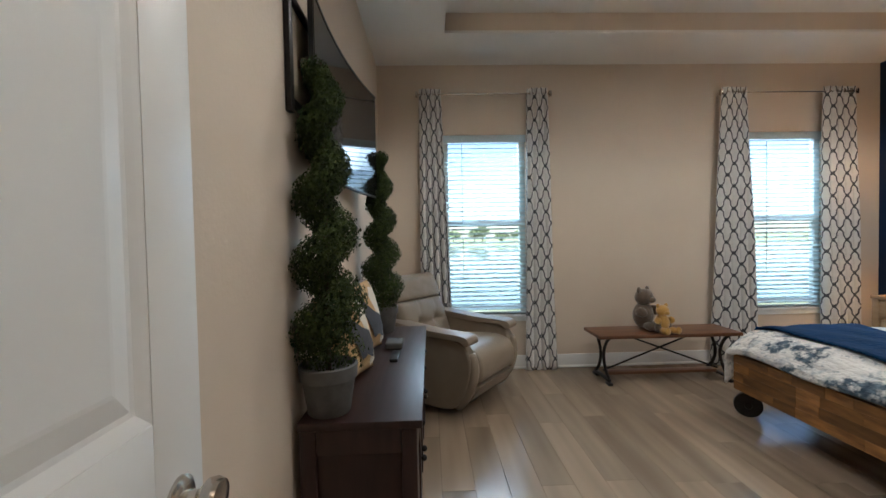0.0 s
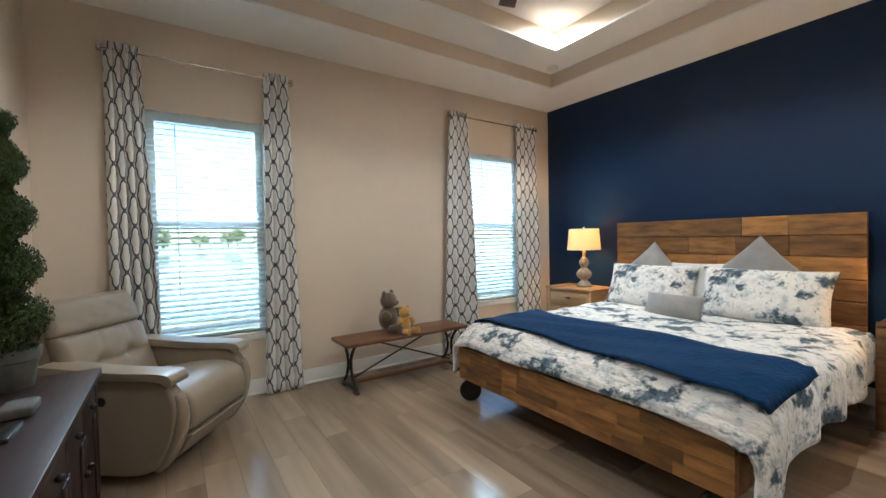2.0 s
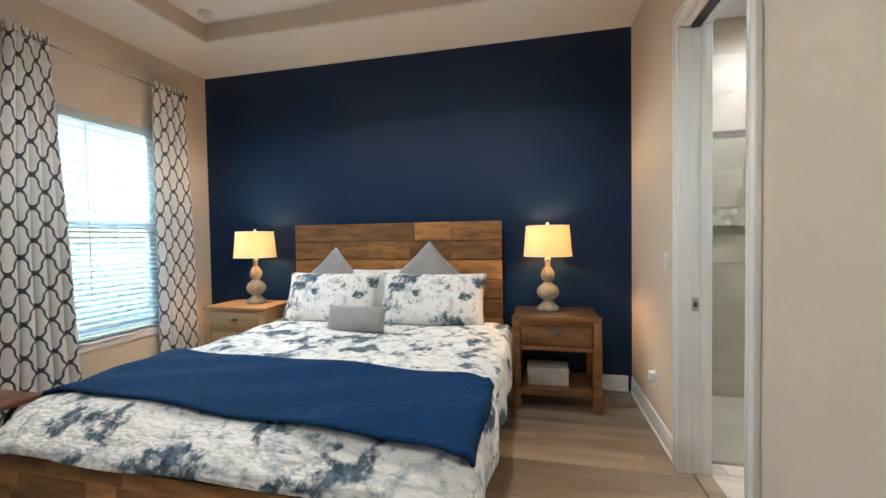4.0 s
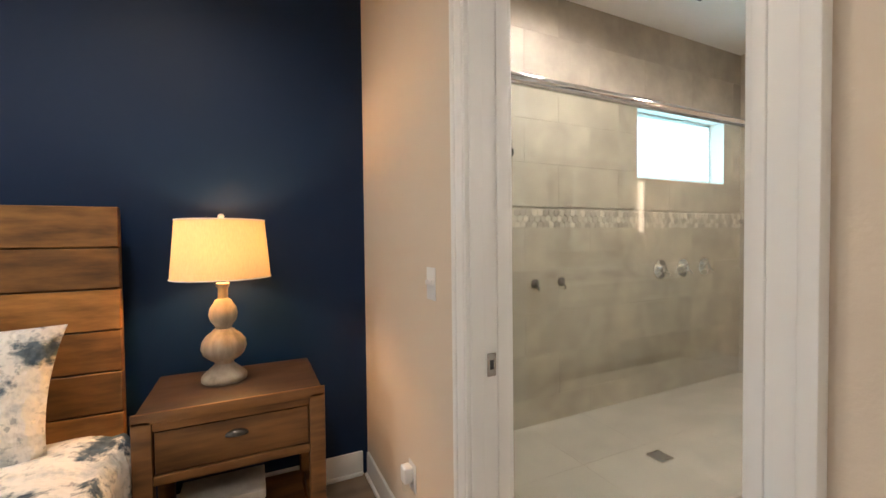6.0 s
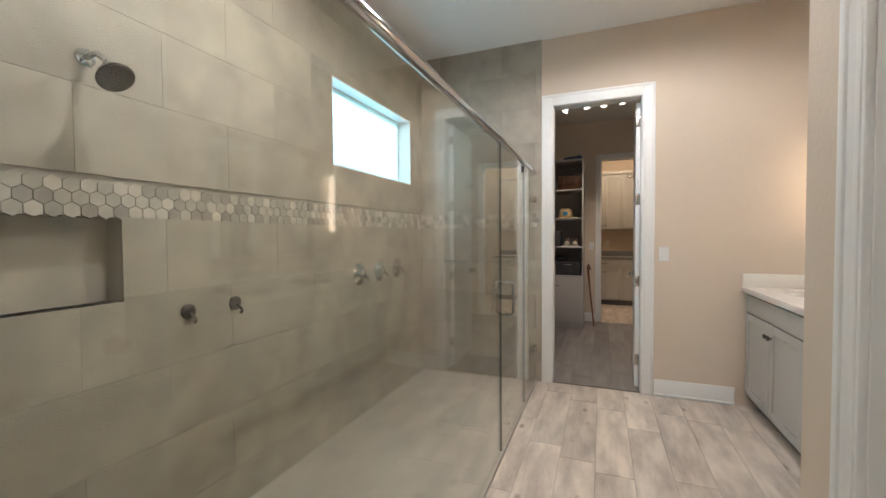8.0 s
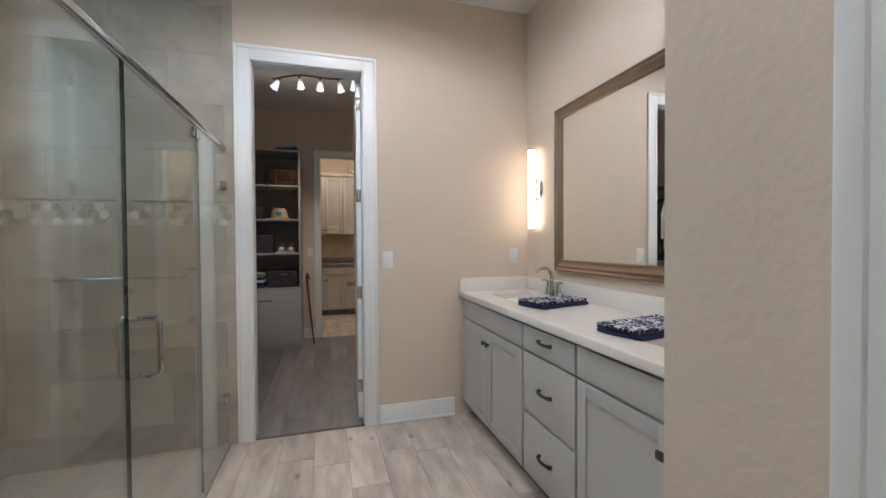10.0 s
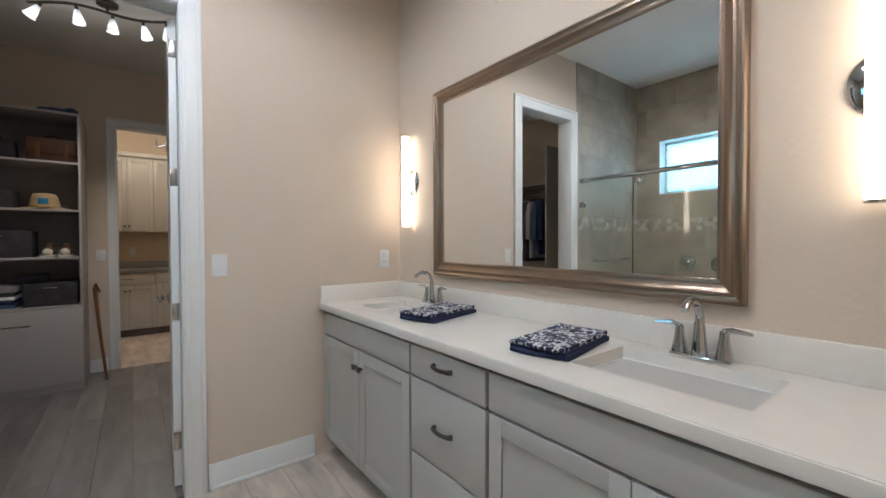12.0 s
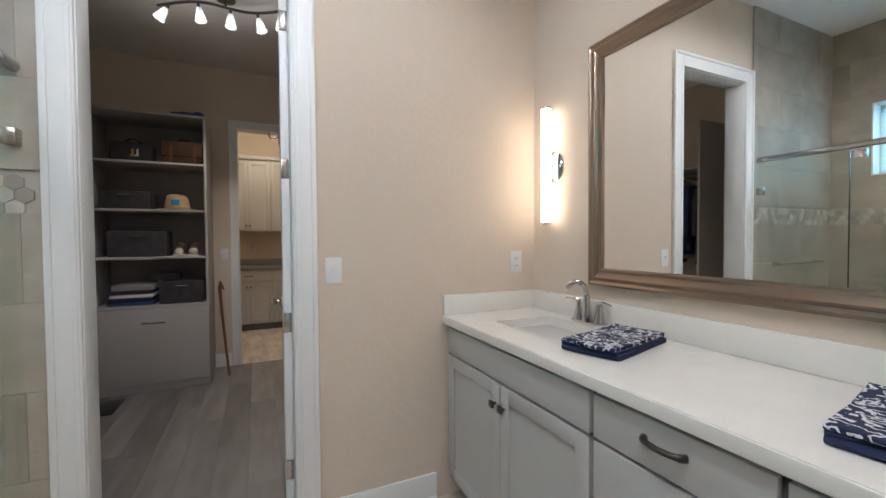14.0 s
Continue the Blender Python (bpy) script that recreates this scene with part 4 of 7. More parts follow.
def nightstand_open(y0, y1):
    t = thing("nightstand", (-0.31, (y0 + y1) / 2, 0), "rustic wooden nightstand with one drawer and open shelf", "nightstand")
    w, d, h = (y1 - y0) / 2, 0.23, 0.725
    for sx in (-1, 1):
        for sy in (-1, 1):
            cx, cy = sx * (d - 0.03), sy * (w - 0.03)
            part("leg", boxed(cx - 0.03, cx + 0.03, cy - 0.03, cy + 0.03, 0, h - 0.024, 0.004), NIGHT, t)
    part("tabletop", boxed(-d + 0.012, d - 0.004, -w + 0.012, w - 0.012, h - 0.024, h, 0.004), NIGHT_TOP, t, "dark worn tabletop")
    part("top_frame", boxed(-d, -d + 0.0115, -w, w, h - 0.04, h + 0.001, 0.003), NIGHT, t)
    for s in (-1, 1):
        part("side_panel", boxed(-d + 0.061, d - 0.061, s * (w - 0.018) - 0.01, s * (w - 0.018) + 0.01, 0.47, h - 0.0245, 0.002), NIGHT, t)
        part("shelf_rail", boxed(-d + 0.061, d - 0.061, s * (w - 0.03) - 0.015, s * (w - 0.03) + 0.015, 0.12, 0.172, 0.003), NIGHT, t)
    part("back_panel", boxed(d - 0.02, d - 0.008, -w + 0.061, w - 0.061, 0.47, h - 0.0245), NIGHT, t)
    part("rail", boxed(-d + 0.005, -d + 0.03, -w + 0.061, w - 0.061, 0.655, 0.6995, 0.003), NIGHT, t)
    part("rail", boxed(-d + 0.005, -d + 0.03, -w + 0.061, w - 0.061, 0.462, 0.495, 0.003), NIGHT, t)
    dr = part("drawer", boxed(-d + 0.012, -d + 0.032, -w + 0.066, w - 0.066, 0.50, 0.65, 0.003), NIGHT, t)
    cup_pull(dr, (-d + 0.011, 0, 0.59))
    part("shelf", boxed(-d + 0.01, d - 0.01, -w + 0.0615, w - 0.0615, 0.135, 0.16, 0.003), NIGHT, t)
    part("shelf_rail", boxed(-d + 0.004, -d + 0.009, -w + 0.0615, w - 0.0615, 0.118, 0.172, 0.002), NIGHT, t)
    return t


def nightstand_door(y0, y1):
    t = thing("nightstand", (-0.31, (y0 + y1) / 2, 0), "pale rustic nightstand with drawer above a planked door", "nightstand")
    w, d, h = (y1 - y0) / 2, 0.23, 0.725
    part("body", boxed(-d + 0.022, d - 0.006, -w + 0.01, w - 0.01, 0.06, h - 0.03, 0.003), PINE, t)
    part("tabletop", boxed(-d, d, -w, w, h - 0.028, h, 0.004), PINE, t)
    for sy in (-1, 1):
        part("stile", boxed(-d + 0.004, -d + 0.021, sy * (w - 0.04) - 0.03, sy * (w - 0.04) + 0.03, 0.0, h - 0.0285, 0.003), PINE, t)
        part("leg", boxed(d - 0.07, d - 0.01, sy * (w - 0.04) - 0.03, sy * (w - 0.04) + 0.03, 0.0, 0.058), PINE, t)
    dr = part("drawer", boxed(-d + 0.006, -d + 0.0215, -w + 0.073, w - 0.073, 0.53, 0.67, 0.003), PINE, t)
    cup_pull(dr, (-d + 0.005, 0, 0.605))
    dd = part("door", boxed(-d + 0.014, -d + 0.0215, -w + 0.073, w - 0.073, 0.09, 0.50, 0.003), PINE, t)
    for k in range(4):
        y = -w + 0.08 + (2 * w - 0.16) * k / 4
        part("plank", boxed(-d + 0.008, -d + 0.0138, y, y + (2 * w - 0.16) / 4 - 0.004, 0.10, 0.49, 0.002), PINE, dd)
    return t


nightstand_open(0.315, 0.965)
nightstand_door(3.14, 3.80)


def table_lamp(x, y, label):
    t = thing("table_lamp", (x, y, 0.7255), label, "table lamp", "bedside lamps")
    body = lathe(bm_new(), [(0.084, 0), (0.088, 0.006), (0.088, 0.018), (0.080, 0.026), (0.062, 0.040), (0.044, 0.054), (0.036, 0.062), (0.038, 0.070), (0.058, 0.080), (0.078, 0.096),
                            (0.088, 0.118), (0.084, 0.142), (0.066, 0.164), (0.046, 0.176), (0.042, 0.182), (0.030, 0.188), (0.036, 0.200), (0.050, 0.216), (0.056, 0.238), (0.051, 0.260),
                            (0.036, 0.280), (0.032, 0.288), (0.020, 0.294), (0.019, 0.330), (0.026, 0.338), (0.026, 0.348), (0.016, 0.356)], 56, ribs=18, rib=0.022)
    for v in body.verts:
        v.co.z *= 1.20
    part("base", body, GOURD, t, "whitewashed turned gourd base")
    part("neck", tube(bm_new(), [(0, 0, 0.426), (0, 0, 0.47)], 0.010, 10), NICKEL, t)
    part("bulb", ball(bm_new(), (0, 0, 0.555), 0.024, (1, 1, 1.25), 12, 8), LAMP_BULB, t).visible_shadow = False
    for z, r in ((0.442, 0.190), (0.685, 0.168)):
        for k in range(3):
            a = 2.09 * k + 0.4
            part("spider", tube(bm_new(), [(0, 0, z if z > 0.5 else 0.46), (r * math.cos(a), r * math.sin(a), z)], 0.0015, 5), NICKEL, t)
    b = bm_new()
    for z0, r0, z1, r1 in ((0.44, 0.192, 0.69, 0.170),):
        def f(u, v):
            a = 2 * math.pi * u
            r = r0 + (r1 - r0) * v
            return (r * math.cos(a), r * math.sin(a), z0 + (z1 - z0) * v)
        sheet(b, 48, 4, f)
    bmesh.ops.remove_doubles(b, verts=b.verts, dist=0.0005)
    sh = part("shade", b, SHADE, t, "cream linen drum shade", smooth=180)
    for z, r in ((0.443, 0.1925), (0.687, 0.1705)):
        part("trim_band", tube(bm_new(), [(r * math.cos(a), r * math.sin(a), z) for a in [2 * math.pi * i / 48 for i in range(49)]], 0.003, 5), WHITEFAB, sh)
    part("finial", lathe(bm_new(), [(0.006, 0.686), (0.006, 0.695), (0.013, 0.700), (0.014, 0.707), (0.009, 0.714), (0.002, 0.716)], 14), CERAMIC, t)
    return t


table_lamp(-0.265, 0.69, "lit table lamp with whitewashed gourd base and cream shade")
table_lamp(-0.27, 3.43, "lit table lamp with whitewashed gourd base and cream shade")
bx = thing("storage_box", (-0.33, 0.70, 0.1605), "white lattice-patterned lidded box on the nightstand shelf", "box")
part("body", boxed(-0.10, 0.10, -0.155, 0.155, 0, 0.10, 0.004), BOXPAPER, bx)
part("lid", boxed(-0.104, 0.104, -0.159, 0.159, 0.101, 0.138, 0.005), BOXPAPER, bx)


# bench with plush bears
def bench():
    t = thing("bench", (-2.545, 3.81, 0), "narrow walnut bench on black iron trestle legs", "bench")
    w, d, h = 0.645, 0.19, 0.45
    b = boxed(-w, w, -d, d, h - 0.032, h, 0.008, 3)
    part("seat", b, BENCHWOOD, t, "walnut plank seat")
    part("stretcher", boxed(-w + 0.14, w - 0.14, -0.045, 0.045, 0.055, 0.08, 0.004), BENCHWOOD, t)
    for sx in (-1, 1):
        x = sx * (w - 0.10)
        for sy in (-1, 1):
            pts = arc(12, lambda q: (x, sy * (0.145 - 0.115 * math.sin(math.pi * min(q * 1.08, 1)) ** 0.8), h - 0.034 - (h - 0.05) * q))
            part("leg", tube(bm_new(), pts, 0.014, 8), IRON, t, "curved black iron leg")
            part("foot", boxed(x - 0.02, x + 0.02, sy * 0.14 - 0.04, sy * 0.14 + 0.04, 0.0, 0.026, 0.006), IRON, t)
        part("cross_bar", boxed(x - 0.018, x + 0.018, -0.145, 0.145, 0.030, 0.05, 0.004), IRON, t)
        part("top_plate", boxed(x - 0.02, x + 0.02, -0.16, 0.16, h - 0.038, h - 0.033), IRON, t)
    for s, o in ((1, 0.008), (-1, -0.008)):
        part("brace", tube(bm_new(), [(-s * (w - 0.11), o, 0.085), (s * (w - 0.30), o, h - 0.036)], 0.008, 8), IRON, t)


bench()


def bear(at, s, turn, material, label):
    b = bm_new()
    ball(b, (0, 0, 0.145 * s), 0.12 * s, (0.95, 0.85, 1.15), 18, 12)
    ball(b, (0, -0.01 * s, 0.335 * s), 0.095 * s, (1.05, 0.95, 0.95), 18, 12)
    ball(b, (0, -0.095 * s, 0.315 * s), 0.042 * s, (1.1, 0.9, 0.8), 12, 8)
    for sx in (-1, 1):
        ball(b, (sx * 0.078 * s, 0.0, 0.415 * s), 0.034 * s, (1, 0.5, 1), 12, 8)
        ball(b, (sx * 0.125 * s, -0.05 * s, 0.19 * s), 0.045 * s, (0.85, 1.5, 1.2), 12, 8)
        ball(b, (sx * 0.085 * s, -0.14 * s, 0.05 * s), 0.055 * s, (0.9, 1.6, 0.9), 12, 8)
        ball(b, (sx * 0.10 * s, -0.215 * s, 0.06 * s), 0.048 * s, (1, 0.6, 1.2), 12, 8)
    for v in b.verts:
        v.co += v.co.normalized() * 0.004 * s * noise.noise(v.co * 40)
    lo = min(v.co.z for v in b.verts)
    for v in b.verts:
        v.co.z -= lo
    ob = part("teddy_bear", b, material, None, smooth=180)
    ob.matrix_world = pose(*at, 0, 0, turn)
    tagged(ob, label, "plush toy")


bear((-2.66, 3.89, 0.4505), 0.88, 32, BEAR, "brown plush teddy bear seated on the bench")
bear((-2.580, 3.715, 0.4505), 0.58, 14, HONEY, "small honey-coloured teddy bear seated on the bench")


# sideboard under the television
def sideboard():
    x0, x1, y0, y1, h = -5.135, -4.70, 1.545, 3.085, 0.70
    t = thing("sideboard", (0, 0, 0), "dark espresso wooden sideboard with framed panels", "sideboard")
    part("top", boxed(x0, x1, y0, y1, h - 0.03, h, 0.004), ESPRESSO, t, "dark glossy wooden top")
    part("body", boxed(x0 + 0.02, x1 - 0.045, y0 + 0.03, y1 - 0.03, 0.09, h - 0.032, 0.003), ESPRESSO, t)
    for x in (x0 + 0.03, x1 - 0.05):
        for y in (y0 + 0.035, y1 - 0.035):
            part("leg", boxed(x - 0.024, x + 0.03, y - 0.027, y + 0.027, 0.0, h - 0.033, 0.004), ESPRESSO, t)
    part("rail", boxed(x0 + 0.062, x1 - 0.076, y0 + 0.012, y0 + 0.0285, h - 0.12, h - 0.034, 0.003), ESPRESSO, t)
    part("rail", boxed(x0 + 0.062, x1 - 0.076, y0 + 0.012, y0 + 0.0285, 0.09, 0.17, 0.003), ESPRESSO, t)
    n = 4
    w = (y1 - y0 - 0.14) / n
    for k in range(n):
        a = y0 + 0.07 + k * w
        dr = part("drawer", boxed(x1 - 0.044, x1 - 0.022, a + 0.004, a + w - 0.004, h - 0.20, h - 0.045, 0.003), ESPRESSO, t)
        part("knob", ball(bm_new(), (x1 - 0.008, a + w / 2, h - 0.12), 0.014, (1, 1, 1), 10, 8), IRON, dr)
        dd = part("door", boxed(x1 - 0.044, x1 - 0.028, a + 0.004, a + w - 0.004, 0.10, h - 0.208, 0.003), ESPRESSO, t)
        part("stile", boxed(x1 - 0.0278, x1 - 0.020, a + 0.004, a + 0.06, 0.10, h - 0.208, 0.002), ESPRESSO, dd)
        part("stile", boxed(x1 - 0.0278, x1 - 0.020, a + w - 0.06, a + w - 0.004, 0.10, h - 0.208, 0.002), ESPRESSO, dd)
        part("knob", ball(bm_new(), (x1 - 0.006, a + (0.04 if k % 2 else w - 0.04), h - 0.34), 0.014, (1, 1, 1), 10, 8), IRON, dd)


sideboard()


def topiary(at, seed, height):
    rnd = random.Random(seed)
    t = thing("topiary", at, "spiral boxwood topiary in an aged stone pot", "potted plant", "spiral topiaries")
    part("pot", lathe(bm_new(), [(0.074, 0), (0.078, 0.006), (0.096, 0.125), (0.104, 0.129), (0.107, 0.176), (0.098, 0.180), (0.088, 0.155)], 28), POT, t, "grey weathered stone pot")
    part("soil", lathe(bm_new(), [(0.073, 0.145), (0.070, 0.152)], 20), SOIL, t)
    part("stem", tube(bm_new(), [(0, 0, 0.15), (0.004, 0, height * 0.5), (0, 0.003, height - 0.02)], [0.011, 0.009, 0.004], 8), STEM, t)
    b = bm_new()
    turns = 4.3
    leaves = 30000
    for i in range(leaves):
        q = rnd.random()
        z0 = 0.21 + (height - 0.25) * q
        taper = 1 - 0.62 * q
        a = 2 * math.pi * turns * q + 1.2 * seed
        orbit = 0.058 * taper * (0.55 + 0.45 * min(1, q * 8))
        rad = 0.094 * taper + 0.017
        if q < 0.05:
            rad *= 1.18
        d = Vector((rnd.gauss(0, 1), rnd.gauss(0, 1), rnd.gauss(0, 1))).normalized()
        rr = rad * (rnd.random() ** 0.18) * rnd.uniform(0.90, 1.08)
        p = Vector((orbit * math.cos(a), orbit * math.sin(a), z0)) + Vector((d.x * rr, d.y * rr, d.z * rr * 0.82))
        e = rnd.uniform(0.0042, 0.0074)
        n = (d + Vector((rnd.uniform(-0.7, 0.7), rnd.uniform(-0.7, 0.7), rnd.uniform(-0.3, 0.9)))).normalized()
        s = n.cross(Vector((0.3, 0.2, 0.93))).normalized()
        c = s.cross(n)
        b.faces.new([b.verts.new(p + s * u * e + c * v * e * 1.25 + n * w * e) for u, v, w in ((-0.75, -0.3, 0), (0, -1, 0.2), (0.75, -0.2, 0), (0, 1, 0.35))])
    part("crown", b, LEAF, t, "clipped spiral of small green leaves", smooth=None)


topiary((-5.045, 1.648, 0.7005), 1, 1.30)
topiary((-4.995, 2.93, 0.7005), 3, 1.235)


def stag_pillow(at, tilt, turn, label, flip):
    w = h = 0.40
    t = thing("throw_pillow", at, label, "pillow", "stag pillows")
    t.matrix_world = pose(*at, 0, 0, turn) @ pose(0, 0, 0, tilt, 0, 0)
    body = part("cover", cushion(w, h, 0.13), TANPIL, t, "tan cotton cover", smooth=180)
    # a plain dark animal outline printed on the front, and a cream patch behind it
    def lay(name, shape, material, off, lab):
        b = bm_new()
        vs = []
        for (x, z) in shape:
            x = x * flip
            a, c = 2 * x / w, 2 * (z - h / 2) / h
            depth = 0.065 * max(0.0, (1 - abs(a) ** 2.6) * (1 - abs(c) ** 2.6)) ** 0.55
            vs.append((x, -depth - off, z))
        n = len(vs)
        cx, cz = sum(v[0] for v in vs) / n, sum(v[2] for v in vs) / n
        rings = 5
        grid = []
        for r in range(1, rings + 1):
            k = r / rings
            row = []
            for (x, _, z) in vs:
                X, Z = cx + (x - cx) * k, cz + (z - cz) * k
                a, c = 2 * X / w, 2 * (Z - h / 2) / h
                row.append(b.verts.new((X, -0.065 * max(0.0, (1 - abs(a) ** 2.6) * (1 - abs(c) ** 2.6)) ** 0.55 - off, Z)))
            grid.append(row)
        a, c = 2 * cx / w, 2 * (cz - h / 2) / h
        mid = b.verts.new((cx, -0.065 * max(0.0, (1 - abs(a) ** 2.6) * (1 - abs(c) ** 2.6)) ** 0.55 - off, cz))
        for i in range(n):
            b.faces.new((mid, grid[0][i], grid[0][(i + 1) % n]))
            for r in range(rings - 1):
                b.faces.new((grid[r][i], grid[r][(i + 1) % n], grid[r + 1][(i + 1) % n], grid[r + 1][i]))
        part(name, b, material, body, lab, smooth=180)
    lay("patch", [(0.08, 0.03), (0.165, 0.04), (0.175, 0.2), (0.165, 0.35), (0.08, 0.36), (0.02, 0.31), (0.05, 0.24), (0.10, 0.15)], CREAM, 0.006, "cream printed ground")
    lay("animal_body", [(-0.10, 0.235), (-0.04, 0.27), (0.03, 0.22), (0.11, 0.19), (0.15, 0.12), (0.12, 0.06), (0.04, 0.09), (-0.02, 0.08), (-0.05, 0.15)], STAG, 0.009, "charcoal stag silhouette")
    lay("animal_head", [(-0.15, 0.25), (-0.11, 0.30), (-0.07, 0.31), (-0.04, 0.27), (-0.07, 0.22), (-0.11, 0.235)], STAG, 0.0095, "")
    for s in (-1, 1):
        b = bm_new()
        pts = [(-0.075 * flip, -0.062, 0.30), ((-0.075 + s * 0.035) * flip, -0.058, 0.325), ((-0.075 + s * 0.045) * flip, -0.045, 0.355)]
        part("antler", tube(b, pts, 0.004, 5), STAG, body)


stag_pillow((-5.005, 1.98, 0.702), -14, 76, "tan throw pillow with a charcoal stag on the sideboard", 1)
stag_pillow((-5.01, 2.40, 0.702), -13, 76, "tan throw pillow with a charcoal stag on the sideboard", 1)
rc = thing("remote_tray", (-4.86, 2.30, 0.7005), "two dark remote controls lying on the sideboard", "remote control")
part("remote", boxed(-0.022, 0.022, -0.085, 0.085, 0.0, 0.018, 0.006), BLACK, rc)
rc2 = thing("media_box", (-4.88, 2.52, 0.7005), "small grey media box on the sideboard", "media box")
part("shell", boxed(-0.05, 0.05, -0.07, 0.07, 0.0, 0.04, 0.012, 3), POT, rc2)

# television on a swivel mount
tv = thing("television", (0, 0, 0), "large black curved flat-screen television on a wall mount", "television")
TW, TH, TR = 0.585, 0.335, 4.2
TV_AT = pose(-5.088, 2.295, 1.945, 0, 0, -3.7)


def curved_slab(w, h, back, front, z0=0.0, n=24):
    """A slab whose two ends come forward along a circle of radius TR, set in the room."""
    b = bm_new()
    rows = []
    for i in range(n + 1):
        y = -w + 2 * w * i / n
        x = y * y / (2 * TR)
        rows.append([b.verts.new(TV_AT @ Vector((x + d, y, z0 + z))) for d, z in ((back, -h), (front, -h), (front, h), (back, h))])
    for p, q in zip(rows, rows[1:]):
        for k in range(4):
            b.faces.new((p[k], p[(k + 1) % 4], q[(k + 1) % 4], q[k]))
    b.faces.new(rows[0])
    b.faces.new(list(reversed(rows[-1])))
    return b


part("back", curved_slab(TW, TH, -0.020, 0.0), BLACK, tv)
part("screen", curved_slab(TW - 0.006, TH - 0.010, 0.0003, 0.003), SCREEN, tv, "dark glossy curved screen")
for z in (-TH + 0.005, TH - 0.005):
    part("bezel", curved_slab(TW, 0.005, 0.0003, 0.006, z), BLACK, tv)
for y0, y1 in ((1.590, 1.630), (1.905, 1.945)):
    part("mount_post", boxed(XW + 0.001, XW + 0.022, y0, y1, 1.79, 2.25, 0.003), IRON, tv)
for z in (1.82, 2.20):
    part("mount_bar", boxed(XW + 0.001, XW + 0.018, 1.631, 1.904, z, z + 0.03, 0.003), IRON, tv)
for z in (1.87, 2.15):
    part("mount_arm", tube(bm_new(), [(XW + 0.020, 1.925, z), (XW + 0.030, 2.05, z), (-5.109, 2.25, z)], 0.010, 6), IRON, tv)


# recliner
def side_slab(outline, x0, x1, bev, seg=4):
    """A closed outline in the yz plane given a width along x, with rounded edges."""
    b = bm_new()
    a = [b.verts.new((x0, y, z)) for y, z in outline]
    c = [b.verts.new((x1, y, z)) for y, z in outline]
    n = len(outline)
    caps = [b.faces.new(a), b.faces.new(list(reversed(c)))]
    for i in range(n):
        b.faces.new((a[i], a[(i + 1) % n], c[(i + 1) % n], c[i]))
    bmesh.ops.recalc_face_normals(b, faces=b.faces)
    edges = list({e for f in caps for e in f.edges})
    bmesh.ops.bevel(b, geom=edges, offset=bev, segments=seg, profile=0.5, affect="EDGES", clamp_overlap=True)
    return b


def smooth_line(points, n=5):
    """Points of a closed outline joined by a Catmull-Rom curve."""
    out, m = [], len(points)
    for i in range(m):
        p0, p1, p2, p3 = (Vector((*points[(i + k) % m], 0)) for k in (-1, 0, 1, 2))
        for j in range(n):
            t = j / n
            q = 0.5 * ((2 * p1) + (p2 - p0) * t + (2 * p0 - 5 * p1 + 4 * p2 - p3) * t * t + (3 * p1 - p0 - 3 * p2 + p3) * t ** 3)
            out.append((q.x, q.y))
    return out


